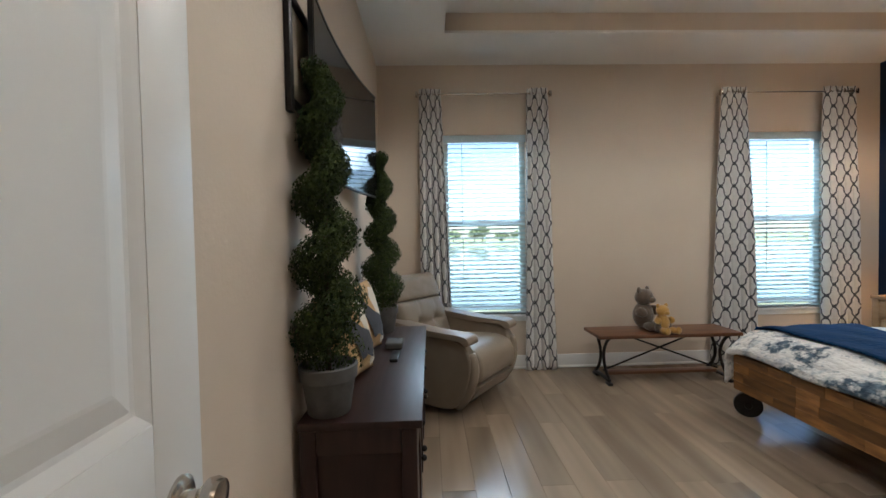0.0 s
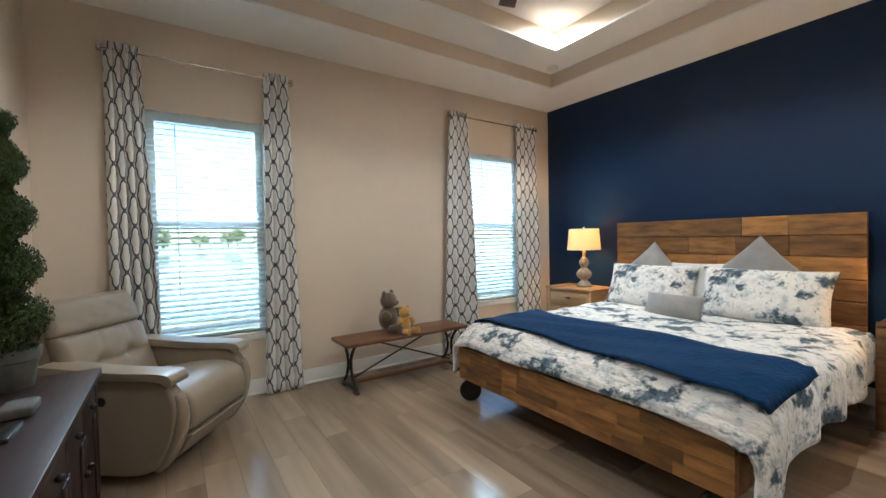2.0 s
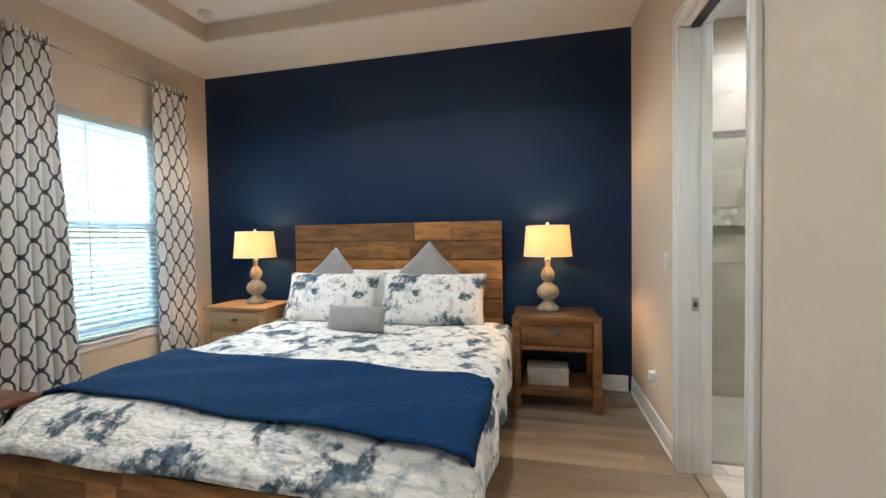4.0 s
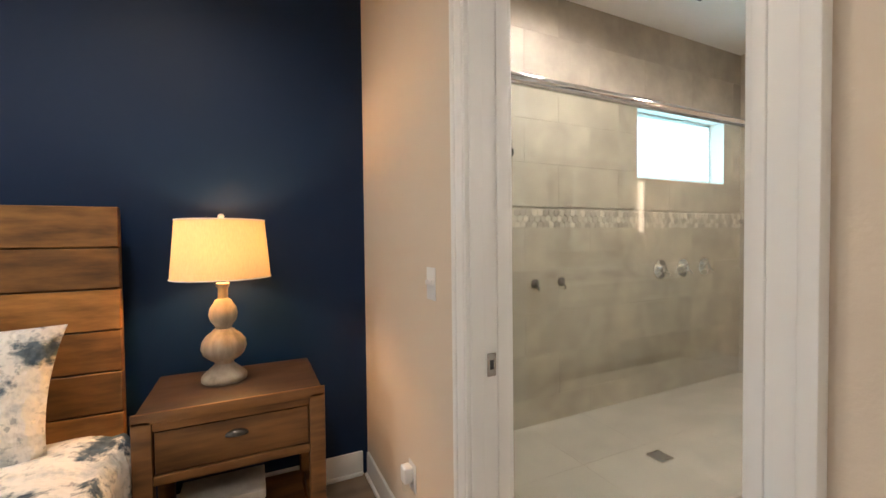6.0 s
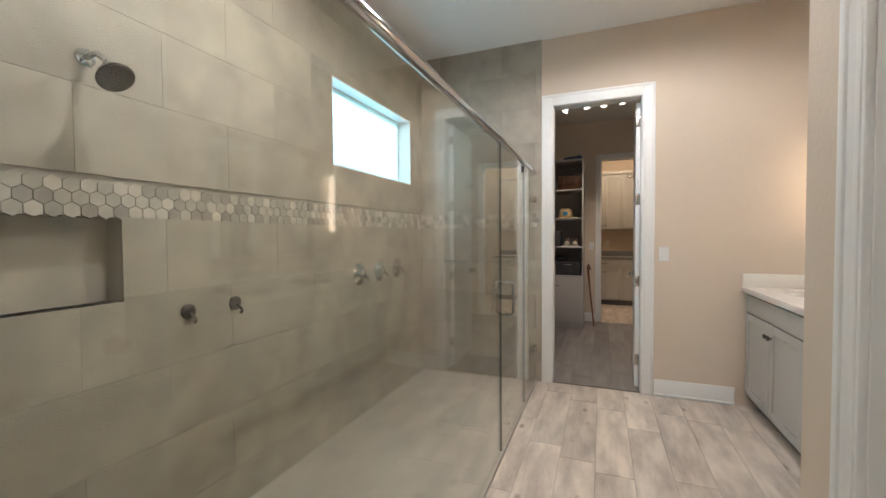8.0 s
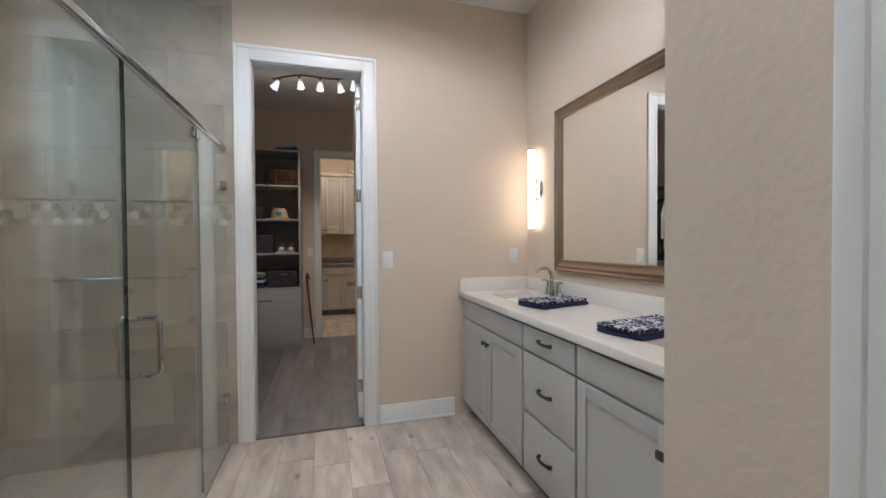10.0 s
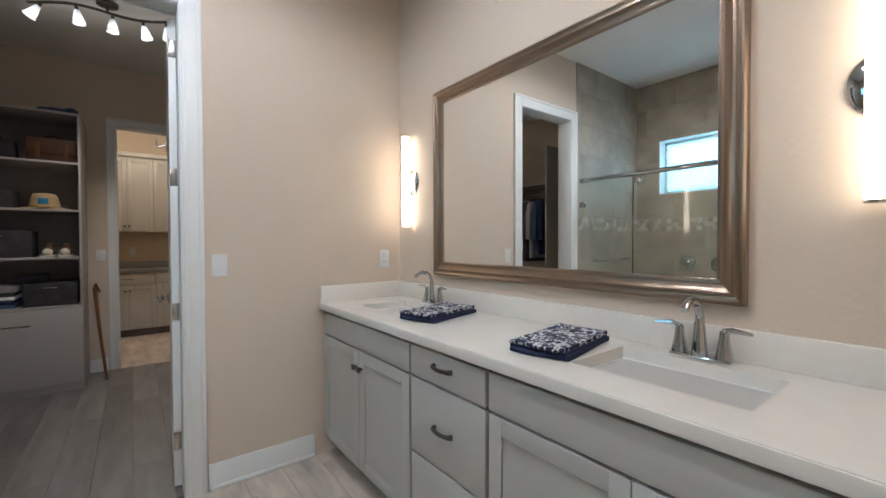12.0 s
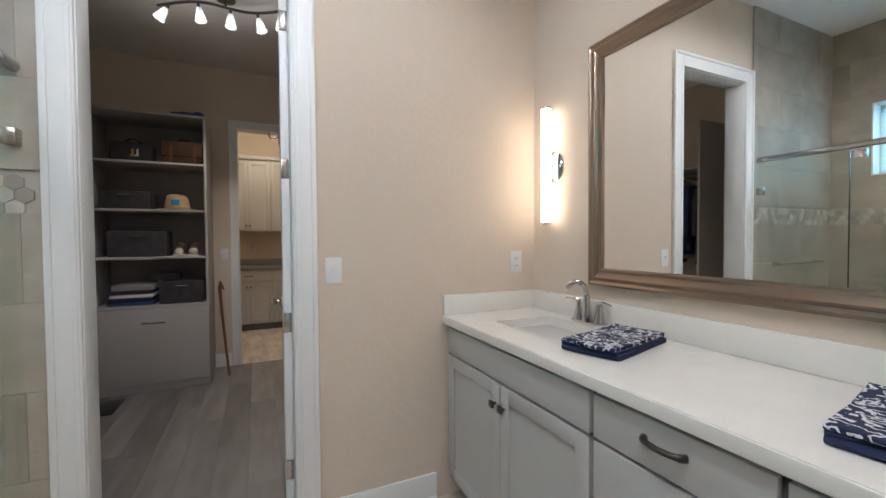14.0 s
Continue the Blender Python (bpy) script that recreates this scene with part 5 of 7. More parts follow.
def recliner():
    t = thing("recliner", (-4.515, 3.545, 0.0), "taupe leather recliner armchair with tufted back", "armchair", "", 53)
    part("base_frame", lathe(bm_new(), [(0.27, 0.0), (0.28, 0.008), (0.28, 0.04), (0.25, 0.055)], 32, (0, 0.04, 0)), BLACK, t)
    arm = smooth_line([(-0.25, 0.065), (-0.38, 0.20), (-0.435, 0.38), (-0.405, 0.52), (-0.30, 0.585), (0.0, 0.60), (0.30, 0.635), (0.385, 0.58), (0.385, 0.30), (0.31, 0.075), (0.05, 0.058)])
    for s in (-1, 1):
        x0, x1 = sorted((s * 0.278, s * 0.372))
        part("arm", side_slab(arm, x0, x1, 0.022), LEATHER, t, smooth=70)
        pad = smooth_line([(-0.435, 0.575), (-0.425, 0.612), (-0.36, 0.632), (-0.10, 0.640), (0.30, 0.672), (0.335, 0.655), (0.31, 0.628), (-0.05, 0.598), (-0.34, 0.590), (-0.40, 0.560)])
        x0, x1 = sorted((s * 0.258, s * 0.398))
        part("armrest", side_slab(pad, x0, x1, 0.018), LEATHER, t, "padded armrest with a rolled front", smooth=70)
        front = [(s * 0.325, y, z) for y, z in arm[1:15]]
        part("arm_facing", tube(bm_new(), front, [0.030 + 0.012 * math.sin(math.pi * i / 13) for i in range(14)], 10), LEATHER, t, smooth=180)
    part("recline_button", lathe(bm_new(), [(0.024, 0), (0.026, 0.006), (0.016, 0.010)], 16), BLACK, t).matrix_local = pose(-0.3735, -0.02, 0.475, 0, -90, 0)
    seat = smooth_line([(0.28, 0.33), (-0.20, 0.30), (-0.40, 0.255), (-0.462, 0.30), (-0.470, 0.40), (-0.425, 0.485), (-0.30, 0.520), (-0.05, 0.500), (0.24, 0.44)])
    part("seat_cushion", side_slab(seat, -0.276, 0.276, 0.035, 5), LEATHER, t, smooth=70)
    foot = smooth_line([(-0.18, 0.085), (-0.27, 0.072), (-0.37, 0.125), (-0.445, 0.225), (-0.452, 0.248), (-0.40, 0.250), (-0.22, 0.288)])
    part("footrest", side_slab(foot, -0.276, 0.276, 0.020, 4), LEATHER, t, smooth=70)

    def back_pad(name, z0, z1, w, y, lean, thick, tuft):
        b = bm_new()
        def face(sign):
            def f(u, v):
                a, c = 2 * u - 1, 2 * v - 1
                body = max(0.0, (1 - abs(a) ** 6) * (1 - abs(c) ** 5)) ** 0.4
                dent = 0.004 * noise.noise(Vector((a * 4, c * 2.5, z0 * 5))) if sign < 0 else 0.0
                if tuft and sign < 0:
                    for tx in (-0.36, 0.36):
                        dd = ((a - tx) * w / 2) ** 2 + ((c - 0.05) * (z1 - z0) / 2) ** 2
                        dent += 0.040 * math.exp(-dd / 0.0020)
                        pull = abs((a - tx) * w / 2 - 0.25 * (c - 0.05) * (z1 - z0) / 2)
                        dent += 0.012 * math.exp(-(pull / 0.012) ** 2) * max(0.0, c - 0.05)
                    dent += 0.014 * math.exp(-((c - 0.05) / 0.05) ** 2) * (1 if abs(a) < 0.8 else 0.3)
                return (a * w / 2 * (1 - 0.05 * max(0, c) * (not tuft)), sign * thick / 2 * body + dent * body, z0 + (z1 - z0) * v)
            return f
        sheet(b, 34, 28, face(1))
        sheet(b, 34, 28, face(-1))
        bmesh.ops.remove_doubles(b, verts=b.verts, dist=0.0006)
        for v in b.verts:
            v.co.y += y + lean * (v.co.z - 0.4)
        return part(name, b, LEATHER, t, smooth=180)
    back_pad("back_cushion", 0.40, 0.815, 0.60, 0.20, 0.36, 0.18, True)
    back_pad("headrest", 0.80, 1.015, 0.62, 0.195, 0.36, 0.15, False)
    shell = smooth_line([(0.26, 0.12), (0.36, 0.12), (0.42, 0.45), (0.52, 0.86), (0.50, 0.95), (0.44, 0.93), (0.32, 0.50)])
    part("back_shell", side_slab(shell, -0.285, 0.285, 0.025), LEATHER, t, smooth=70)


recliner()


# doors
def door_leaf(name, at, turn, width, height, label, knob_z=0.93, hinge_side=1, knobs=True, hinges=True, hook=False):
    """A two-panel door: hinge line at the origin, leaf along +x, faces at y = -0.0175 and 0.0175."""
    t = thing(name, at, label, "door", "", turn)
    tagged(t, kind="structure")
    th = 0.0175
    st, r0, r1, r2 = 0.115, 0.20, 0.13, 0.115
    zm = 1.02
    core = part("core", boxed(0.02, width - 0.02, -0.008, 0.008, 0.03, height - 0.02), WHITE, t)
    for a in ((0.0, st, 0.008, height), (width - st, width, 0.008, height), (st, width - st, 0.008, 0.008 + r0), (st, width - st, zm - r1 / 2, zm + r1 / 2), (st, width - st, height - r2, height)):
        part("stile" if a[2] < 0.02 and a[3] > 2 else "rail", boxed(a[0], a[1], -th, th, a[2], a[3], 0.0015), WHITE, t)
    for z0, z1 in ((0.008 + r0, zm - r1 / 2), (zm + r1 / 2, height - r2)):
        for s in (-1, 1):
            b = bm_new()
            o = [(st + 0.0005, z0 + 0.0005), (width - st - 0.0005, z0 + 0.0005), (width - st - 0.0005, z1 - 0.0005), (st + 0.0005, z1 - 0.0005)]
            rings = []
            for ins, y in ((0.0, th - 0.001), (0.010, th - 0.004), (0.022, 0.0095), (0.030, 0.0090), (0.060, 0.0145), (0.066, 0.0150)):
                cx, cz = width / 2, (z0 + z1) / 2
                rings.append([b.verts.new((x + (ins if x < cx else -ins), s * y, z + (ins if z < cz else -ins))) for x, z in o])
            for p, q in zip(rings, rings[1:]):
                for i in range(4):
                    b.faces.new((p[i], p[(i + 1) % 4], q[(i + 1) % 4], q[i]))
            b.faces.new(rings[-1])
            part("panel", b, WHITE, t, smooth=None)
    if knobs:
        for s in (-1, 1):
            k = part("door_knob", lathe(bm_new(), [(0.012, 0.006), (0.012, 0.028), (0.018, 0.034), (0.027, 0.042), (0.029, 0.052), (0.025, 0.062), (0.010, 0.066)], 24), NICKEL, t, "satin nickel door knob")
            k.matrix_local = pose(width - 0.065, s * th, knob_z, -s * 90, 0, 0)
            part("rose", lathe(bm_new(), [(0.033, 0.0), (0.033, 0.005), (0.026, 0.010), (0.012, 0.012)], 24), NICKEL, k)
    if hinges:
        for z in (0.20, 0.88, 1.58, 2.24):
            hg = part("hinge", boxed(-0.0025, -0.0005, -0.016, 0.016, z, z + 0.09, 0.0004), NICKEL, t, "satin nickel butt hinge")
            part("knuckle", tube(bm_new(), [(-0.004, hinge_side * 0.021, z), (-0.004, hinge_side * 0.021, z + 0.09)], 0.006, 8), NICKEL, hg)
    if hook:
        hk = part("robe_hook", boxed(width - 0.15, width - 0.115, hook * th, hook * (th + 0.006), 1.86, 1.95, 0.002), NICKEL, t, "double robe hook")
        x = width - 0.1325
        part("prong", tube(bm_new(), arc(8, lambda q: (x, hook * (th + 0.006 + 0.05 * math.sin(q * 1.9)), 1.90 - 0.03 * math.sin(q * math.pi) + 0.03 * q)), 0.005, 7), NICKEL, hk)
    return t


door_leaf("door_1", (-5.052, 0.012, 0.0), 90.7, 0.812, 2.43, "white two-panel bedroom door standing open", knob_z=0.95)
# fan, downlight, smoke detector
fan = thing("ceiling_fan", (-2.58, 2.10, Z2), "dark ceiling fan with long blades on a short rod", "ceiling fan")
part("canopy", lathe(bm_new(), [(0.065, -0.0005), (0.065, -0.03), (0.03, -0.06)], 20), PEWTER, fan)
part("downrod", tube(bm_new(), [(0, 0, -0.06), (0, 0, -0.23)], 0.013, 10), PEWTER, fan)
part("motor", lathe(bm_new(), [(0.03, -0.21), (0.095, -0.24), (0.105, -0.29), (0.08, -0.34), (0.02, -0.36)], 24), PEWTER, fan)
for k in range(5):
    b = boxed(0.17, 0.72, -0.065, 0.065, -0.006, 0.004, 0.003)
    for v in b.verts:
        if v.co.x < 0.3:
            v.co.y *= 0.75
    bl = part("blade", b, ESPRESSO, fan)
    bl.matrix_local = pose(0, 0, -0.28, 0, 0, 72 * k + 56) @ pose(0, 0, 0, 10, 0, 0)
    part("blade_iron", boxed(0.08, 0.19, -0.018, 0.018, 0.005, 0.012, 0.002), PEWTER, bl)
# the two bathroom fixtures are added to go with the fill lamps
for i, at in enumerate(DOWNLIGHTS + BATH_FILLS):
    dl = thing("recessed_light", at, "lit round recessed ceiling light, one of four, three assumed" if i < 4 else "lit round recessed bathroom ceiling light, added unseen as fill", "ceiling light", "recessed lights")
    part("trim_ring", lathe(bm_new(), [(0.058, -0.0005), (0.085, -0.0005), (0.083, -0.006), (0.060, -0.008)], 32), WHITE, dl)
    part("lens", lathe(bm_new(), [(0.057, -0.0085), (0.02, -0.0105)], 28), BULB, dl).visible_shadow = False
sd = thing("smoke_detector", (-0.80, 3.42, Z1), "round white smoke detector on the tray ceiling", "smoke detector")
part("base", lathe(bm_new(), [(0.06, -0.0005), (0.062, -0.012), (0.05, -0.03), (0.02, -0.034)], 24), PLATE, sd)


def wall_plate(name, at, turn, label, kind):
    t = thing(name, at, label, "outlet" if "outlet" in name else "light switch", "", turn)
    part("plate", boxed(-0.036, 0.036, -0.006, -0.0005, -0.058, 0.058, 0.003), PLATE, t)
    if kind == "outlet":
        for z in (-0.021, 0.021):
            r = part("socket", boxed(-0.016, 0.016, -0.0075, -0.0061, z - 0.014, z + 0.014, 0.0005), PLATE, t)
            for x in (-0.006, 0.006):
                part("slot", boxed(x - 0.001, x + 0.001, -0.0082, -0.0076, z - 0.004, z + 0.006), SLOT, r)
    else:
        for x in ((-0.018, 0.018) if kind == "double" else (0.0,)):
            part("toggle", boxed(x - 0.005, x + 0.005, -0.016, -0.0061, -0.004, 0.012, 0.001), PLATE, t)
    return t


# plates face along their own -y: turn 180 faces +y, 90 faces +x
wall_plate("light_switch", (-0.93, 0.0, 1.165), 180, "white two-toggle light switch beside the bathroom opening", "double")
wall_plate("light_switch", (-2.085, YS, 1.165), 180, "white toggle light switch beside the closet door", "single")
wall_plate("outlet", (-3.06, YS, 1.175), 180, "white wall outlet above the counter", "outlet")
wall_plate("outlet", (-0.72, 0.0, 0.36), 180, "white wall outlet with a plug-in by the bathroom opening", "outlet")
wall_plate("light_switch", (-1.47, YC, 1.16), 180, "white toggle light switch on the closet wall", "single")
wall_plate("outlet", (0.0, 0.80, 0.42), -90, "white wall outlet behind the nightstand", "outlet")
pg = thing("air_freshener", (-0.72, 0.008, 0.375), "white plug-in air freshener in the wall outlet", "air freshener")
part("shell", boxed(-0.025, 0.025, 0.0, 0.04, -0.03, 0.035, 0.008, 3), PLATE, pg)
part("bottle", lathe(bm_new(), [(0.016, 0.0), (0.018, 0.006), (0.018, 0.03), (0.010, 0.036)], 14), GLASS, pg).matrix_local = pose(0, 0.022, -0.062)
lp = thing("strike_plate", (-1.2155, -0.065, 0.945), "satin nickel pocket door strike on the jamb", "strike plate")
part("plate", boxed(-0.003, 0.0, -0.015, 0.015, -0.035, 0.035, 0.001), NICKEL, lp)
part("hole", boxed(-0.0038, -0.0031, -0.006, 0.006, -0.014, 0.014), SLOT, lp)
th = structure("threshold", boxed(-1.915, -1.215, -0.142, -0.055, 0.0, 0.012, 0.005), PLANK, "brown wooden threshold strip", "threshold")
pt = thing("pocket_track", (-1.565, -0.065, 2.4445), "dark pocket door track in the door head", "door track")
part("channel", boxed(-0.35, 0.35, -0.02, 0.02, -0.012, -0.0005), SLOT, pt)

# closed toilet room door, open closet door
door_leaf("door_2", (XT - 0.0925, -0.268, 0.0), -90, 0.744, 2.44, "white panelled toilet room door, closed", knob_z=0.925, hinges=False)
door_leaf("door_3", (-1.899, YS - 0.128, 0.0), -92.5, 0.70, 2.44, "white two-panel closet door standing open into the closet", knob_z=0.93, hinge_side=-1, hook=1)

# ---- shower ----
GX = -1.05
sg = thing("shower_enclosure", (GX, -1.9, 0.0), "frameless clear glass shower enclosure with chrome header", "shower enclosure")


def gpart(name, x0, x1, y0, y1, z0, z1, material, label="", bev=0.0, parent=None):
    return part(name, boxed(x0 - GX, x1 - GX, y0 + 1.9, y1 + 1.9, z0, z1, bev), material, parent or sg, label, smooth=None if material is SHOWER_GLASS else 40)


GT = 1.875
for nm, y0, y1 in (("fixed_panel", -2.385, -0.135), ("door_panel", -3.17, -2.392), ("fixed_panel", YS + 0.003, -3.175)):
    p = gpart(nm, GX - 0.005, GX + 0.005, y0, y1, 0.016, GT, SHOWER_GLASS, "clear glass panel")
    p.visible_shadow = False
gpart("glass_edge", GX - 0.0055, GX + 0.0055, -2.3915, -2.3855, 0.016, GT, GLASS_EDGE)
gpart("glass_edge", GX - 0.0052, GX + 0.0052, -3.1745, -3.1705, 0.016, GT, GLASS_EDGE)
hd = bm_new()
lathe(hd, [(0.021, 0.0), (0.021, 3.58)], 20)
header = part("header_rail", hd, CHROME, sg, "polished chrome header rail")
header.matrix_local = Matrix.Translation((0, -0.1385 + 1.9, GT + 0.012)) @ pose(0, 0, 0, 90, 0, 0)
gpart("curb_strip", GX - 0.02, GX + 0.02, YS + 0.003, -0.135, -0.003, 0.0155, SHOWER_TILE, "", 0.003)
hb_pts = lambda s: [(s * 0.006, -2.49 + 1.9, 0.83), (s * 0.05, -2.49 + 1.9, 0.83), (s * 0.058, -2.49 + 1.9, 0.845), (s * 0.058, -2.49 + 1.9, 1.015), (s * 0.05, -2.49 + 1.9, 1.03), (s * 0.006, -2.49 + 1.9, 1.03)]
for s in (-1, 1):
    part("pull_handle", tube(bm_new(), hb_pts(s), 0.010, 10), CHROME, sg, "chrome D-shaped door pull")
for z in (0.28, 1.62):
    gpart("wall_clip", GX - 0.02, GX + 0.02, YS + 0.0005, YS + 0.06, z, z + 0.055, NICKEL, "", 0.003)
for z in (GT - 0.07,):
    gpart("pivot_clip", GX - 0.014, GX + 0.014, -3.165, -3.09, z, z + 0.05, CHROME, "", 0.003)

dr = thing("shower_drain", (-0.62, -1.636, -0.0115), "square stainless floor drain in the shower", "drain")
part("frame", boxed(-0.055, 0.055, -0.055, 0.055, 0.0, 0.006, 0.001), NICKEL, dr)
for k in range(5):
    part("slot", boxed(-0.04, 0.04, -0.042 + 0.02 * k, -0.034 + 0.02 * k, 0.0062, 0.0068), SLOT, dr)


def valve(y, label):
    t = thing("shower_valve", (XE, y, 1.045), label, "shower control", "shower valves")
    f = part("escutcheon", lathe(bm_new(), [(0.082, 0.0), (0.080, 0.008), (0.045, 0.020), (0.030, 0.030), (0.028, 0.05), (0.018, 0.055)], 32), CHROME, t)
    f.matrix_local = pose(0, 0, 0, 0, -90, 0)
    part("lever", tube(bm_new(), [(-0.045, 0, 0), (-0.055, -0.03, -0.025), (-0.058, -0.055, -0.05)], [0.012, 0.009, 0.007], 8), CHROME, t)


for vy in (-2.56, -2.855, -3.155):
    valve(vy, "polished chrome shower valve with lever on the tile wall")
shw = thing("wall_shower", (XE, -0.885, 1.945), "chrome shower head on a bent wall arm", "shower head")
part("flange", lathe(bm_new(), [(0.034, 0), (0.03, 0.01), (0.014, 0.014)], 20), CHROME, shw).matrix_local = pose(0, 0, 0, 0, -90, 0)
part("arm", tube(bm_new(), [(-0.005, 0, 0), (-0.07, 0, 0.005), (-0.11, 0, -0.02), (-0.13, 0, -0.05)], 0.010, 10), CHROME, shw)
# chrome head takes the dark pewter colour to show its shade
part("head", lathe(bm_new(), [(0.012, 0.0), (0.02, -0.02), (0.050, -0.055), (0.056, -0.068), (0.050, -0.073), (0.02, -0.070)], 28), PEWTER, shw, "round chrome spray head, coloured dark for its shade").matrix_local = pose(-0.122, 0, -0.042, 0, 42, 0)
for hy in (-1.235, -1.475):
    hk = thing("robe_hook", (XE, hy, 1.00), "dark chrome robe hook on the shower tiles", "hook", "shower hooks")
    part("disc", lathe(bm_new(), [(0.034, 0), (0.033, 0.010), (0.02, 0.020)], 22), PEWTER, hk).matrix_local = pose(0, 0, 0, 0, -90, 0)
    part("prong", tube(bm_new(), arc(8, lambda q: (-0.018 - 0.035 * math.sin(q * 2.4), 0, -0.005 - 0.06 * q + 0.02 * q * q)), 0.006, 8), PEWTER, hk)
tb = thing("towel_bar", (-0.52, YS + 0.012, 1.085), "chrome towel bar on the tiled shower wall", "towel bar")
part("bar", tube(bm_new(), [(-0.32, 0.06, 0), (0.32, 0.06, 0)], 0.008, 10), CHROME, tb)
for s in (-1, 1):
    part("post", tube(bm_new(), [(s * 0.30, 0.0, 0), (s * 0.30, 0.062, 0)], [0.020, 0.010], 12), CHROME, tb)

# ---- vanity ----
VF, CT = -2.632, 0.920
van = thing("vanity_cabinet", (0, 0, 0), "grey painted double vanity cabinet with shaker doors", "vanity cabinet")
VY0, VY1 = YS + 0.004, YT - 0.004
part("body", boxed(XV + 0.004, VF - 0.022, VY0, VY1, 0.105, 0.879), CABINET, van, smooth=None)
# door gaps and toe recess are shaded by their dark colour
part("face_frame", boxed(VF - 0.0215, VF - 0.0195, VY0, VY1, 0.105, 0.879), RECESS_SHADE, van, smooth=None)
part("toe_kick", boxed(XV + 0.05, VF - 0.09, VY0, VY1, 0.0, 0.104), RECESS_SHADE, van, smooth=None)


def bar_pull(parent, x, y, z, turn=0):
    b = bm_new()
    pts = arc(12, lambda q: (0.004 + 0.024 * math.sin(math.pi * min(1, max(0, q))) ** 0.45, -0.055 + 0.11 * q, 0.0))
    tube(b, pts, [0.0075 if 0.1 < i / 12 < 0.9 else 0.0095 for i in range(13)], 8)
    ob = part("bar_pull", b, PEWTER, parent, "dark pewter arched pull", smooth=180)
    ob.matrix_local = pose(x, y, z)


def knob(parent, x, y, z):
    k = part("knob", boxed(0.014, 0.027, -0.014, 0.014, -0.014, 0.014, 0.004), PEWTER, parent, "square dark pewter knob")
    k.matrix_local = pose(x, y, z)
    part("shank", tube(bm_new(), [(0.0, 0, 0), (0.016, 0, 0)], 0.006, 8), PEWTER, k)


def slab(name, y0, y1, z0, z1):
    return part(name, boxed(VF - 0.019, VF, y0 + 0.002, y1 - 0.002, z0, z1, 0.0025), CABINET, van)


def shaker(y0, y1, z0, z1, knob_y):
    d = part("door", boxed(VF - 0.019, VF - 0.008, y0 + 0.0025, y1 - 0.0025, z0 + 0.0005, z1 - 0.0005), CABINET, van)
    w = 0.057
    for a in ((y0 + 0.002, y0 + w, z0, z1), (y1 - w, y1 - 0.002, z0, z1)):
        part("stile", boxed(VF - 0.0078, VF, *a, 0.0015), CABINET, d)
    for a in ((y0 + w, y1 - w, z0, z0 + w), (y0 + w, y1 - w, z1 - w, z1)):
        part("rail", boxed(VF - 0.0078, VF, *a, 0.0015), CABINET, d)
    knob(d, VF, knob_y, z1 - 0.085)


S1, S2 = -2.740, -2.280
zt, zs, zb = 0.864, 0.735, 0.118
fs = slab("drawer_front", VY0 + 0.03, S1 - 0.006, zs + 0.006, zt)
fm = slab("drawer_front", S1 + 0.006, S2 - 0.006, zs + 0.006, zt)
bar_pull(fm, VF, (S1 + S2) / 2, 0.815)
slab("drawer_front", S2 + 0.006, VY1 - 0.03, zs + 0.006, zt)
for z0, z1 in ((0.428, zs - 0.004), (zb, 0.420)):
    f = slab("drawer", S1 + 0.006, S2 - 0.006, z0, z1)
    bar_pull(f, VF, (S1 + S2) / 2, (z0 + z1) / 2 + 0.0)
mid = (VY0 + 0.03 + S1 - 0.006) / 2
shaker(VY0 + 0.03, mid, zb, zs - 0.004, mid - 0.03)
shaker(mid, S1 - 0.006, zb, zs - 0.004, mid + 0.03)
mid = (S2 + 0.006 + VY1 - 0.03) / 2
shaker(S2 + 0.006, mid, zb, zs - 0.004, mid - 0.03)
shaker(mid, VY1 - 0.03, zb, zs - 0.004, mid + 0.03)

# worktop with two undermount basins
SINKS = (-3.247, -1.835)
SX0, SX1, SH = -3.072, -2.772, 0.226
wt = thing("vanity_worktop", (0, 0, 0), "white quartz vanity worktop with backsplash", "worktop")
bm = bm_new()
cuts_y = [VY0, SINKS[0] - SH, SINKS[0] + SH, SINKS[1] - SH, SINKS[1] + SH, VY1]
CX0, CX1 = XV + 0.003, -2.618
for k, (a, c) in enumerate(zip(cuts_y, cuts_y[1:])):
    if k in (1, 3):
        box(bm, CX0, SX0, a, c, 0.8805, CT)
        box(bm, SX1, CX1, a, c, 0.8805, CT)
    else:
        box(bm, CX0, CX1, a, c, 0.8805, CT)
bmesh.ops.remove_doubles(bm, verts=bm.verts, dist=0.0002)
part("slab", bm, QUARTZ, wt, smooth=None)
part("nosing", boxed(CX1 - 0.0005, CX1 + 0.006, VY0, VY1, 0.881, CT - 0.001, 0.003, 3), QUARTZ, wt)
part("backsplash", boxed(XV + 0.0005, XV + 0.022, VY0, VY1, CT + 0.0005, CT + 0.10, 0.003), QUARTZ, wt)
part("side_splash", boxed(XV + 0.0225, CX1, YS + 0.0005, YS + 0.022, CT + 0.0005, CT + 0.10, 0.003), QUARTZ, wt)
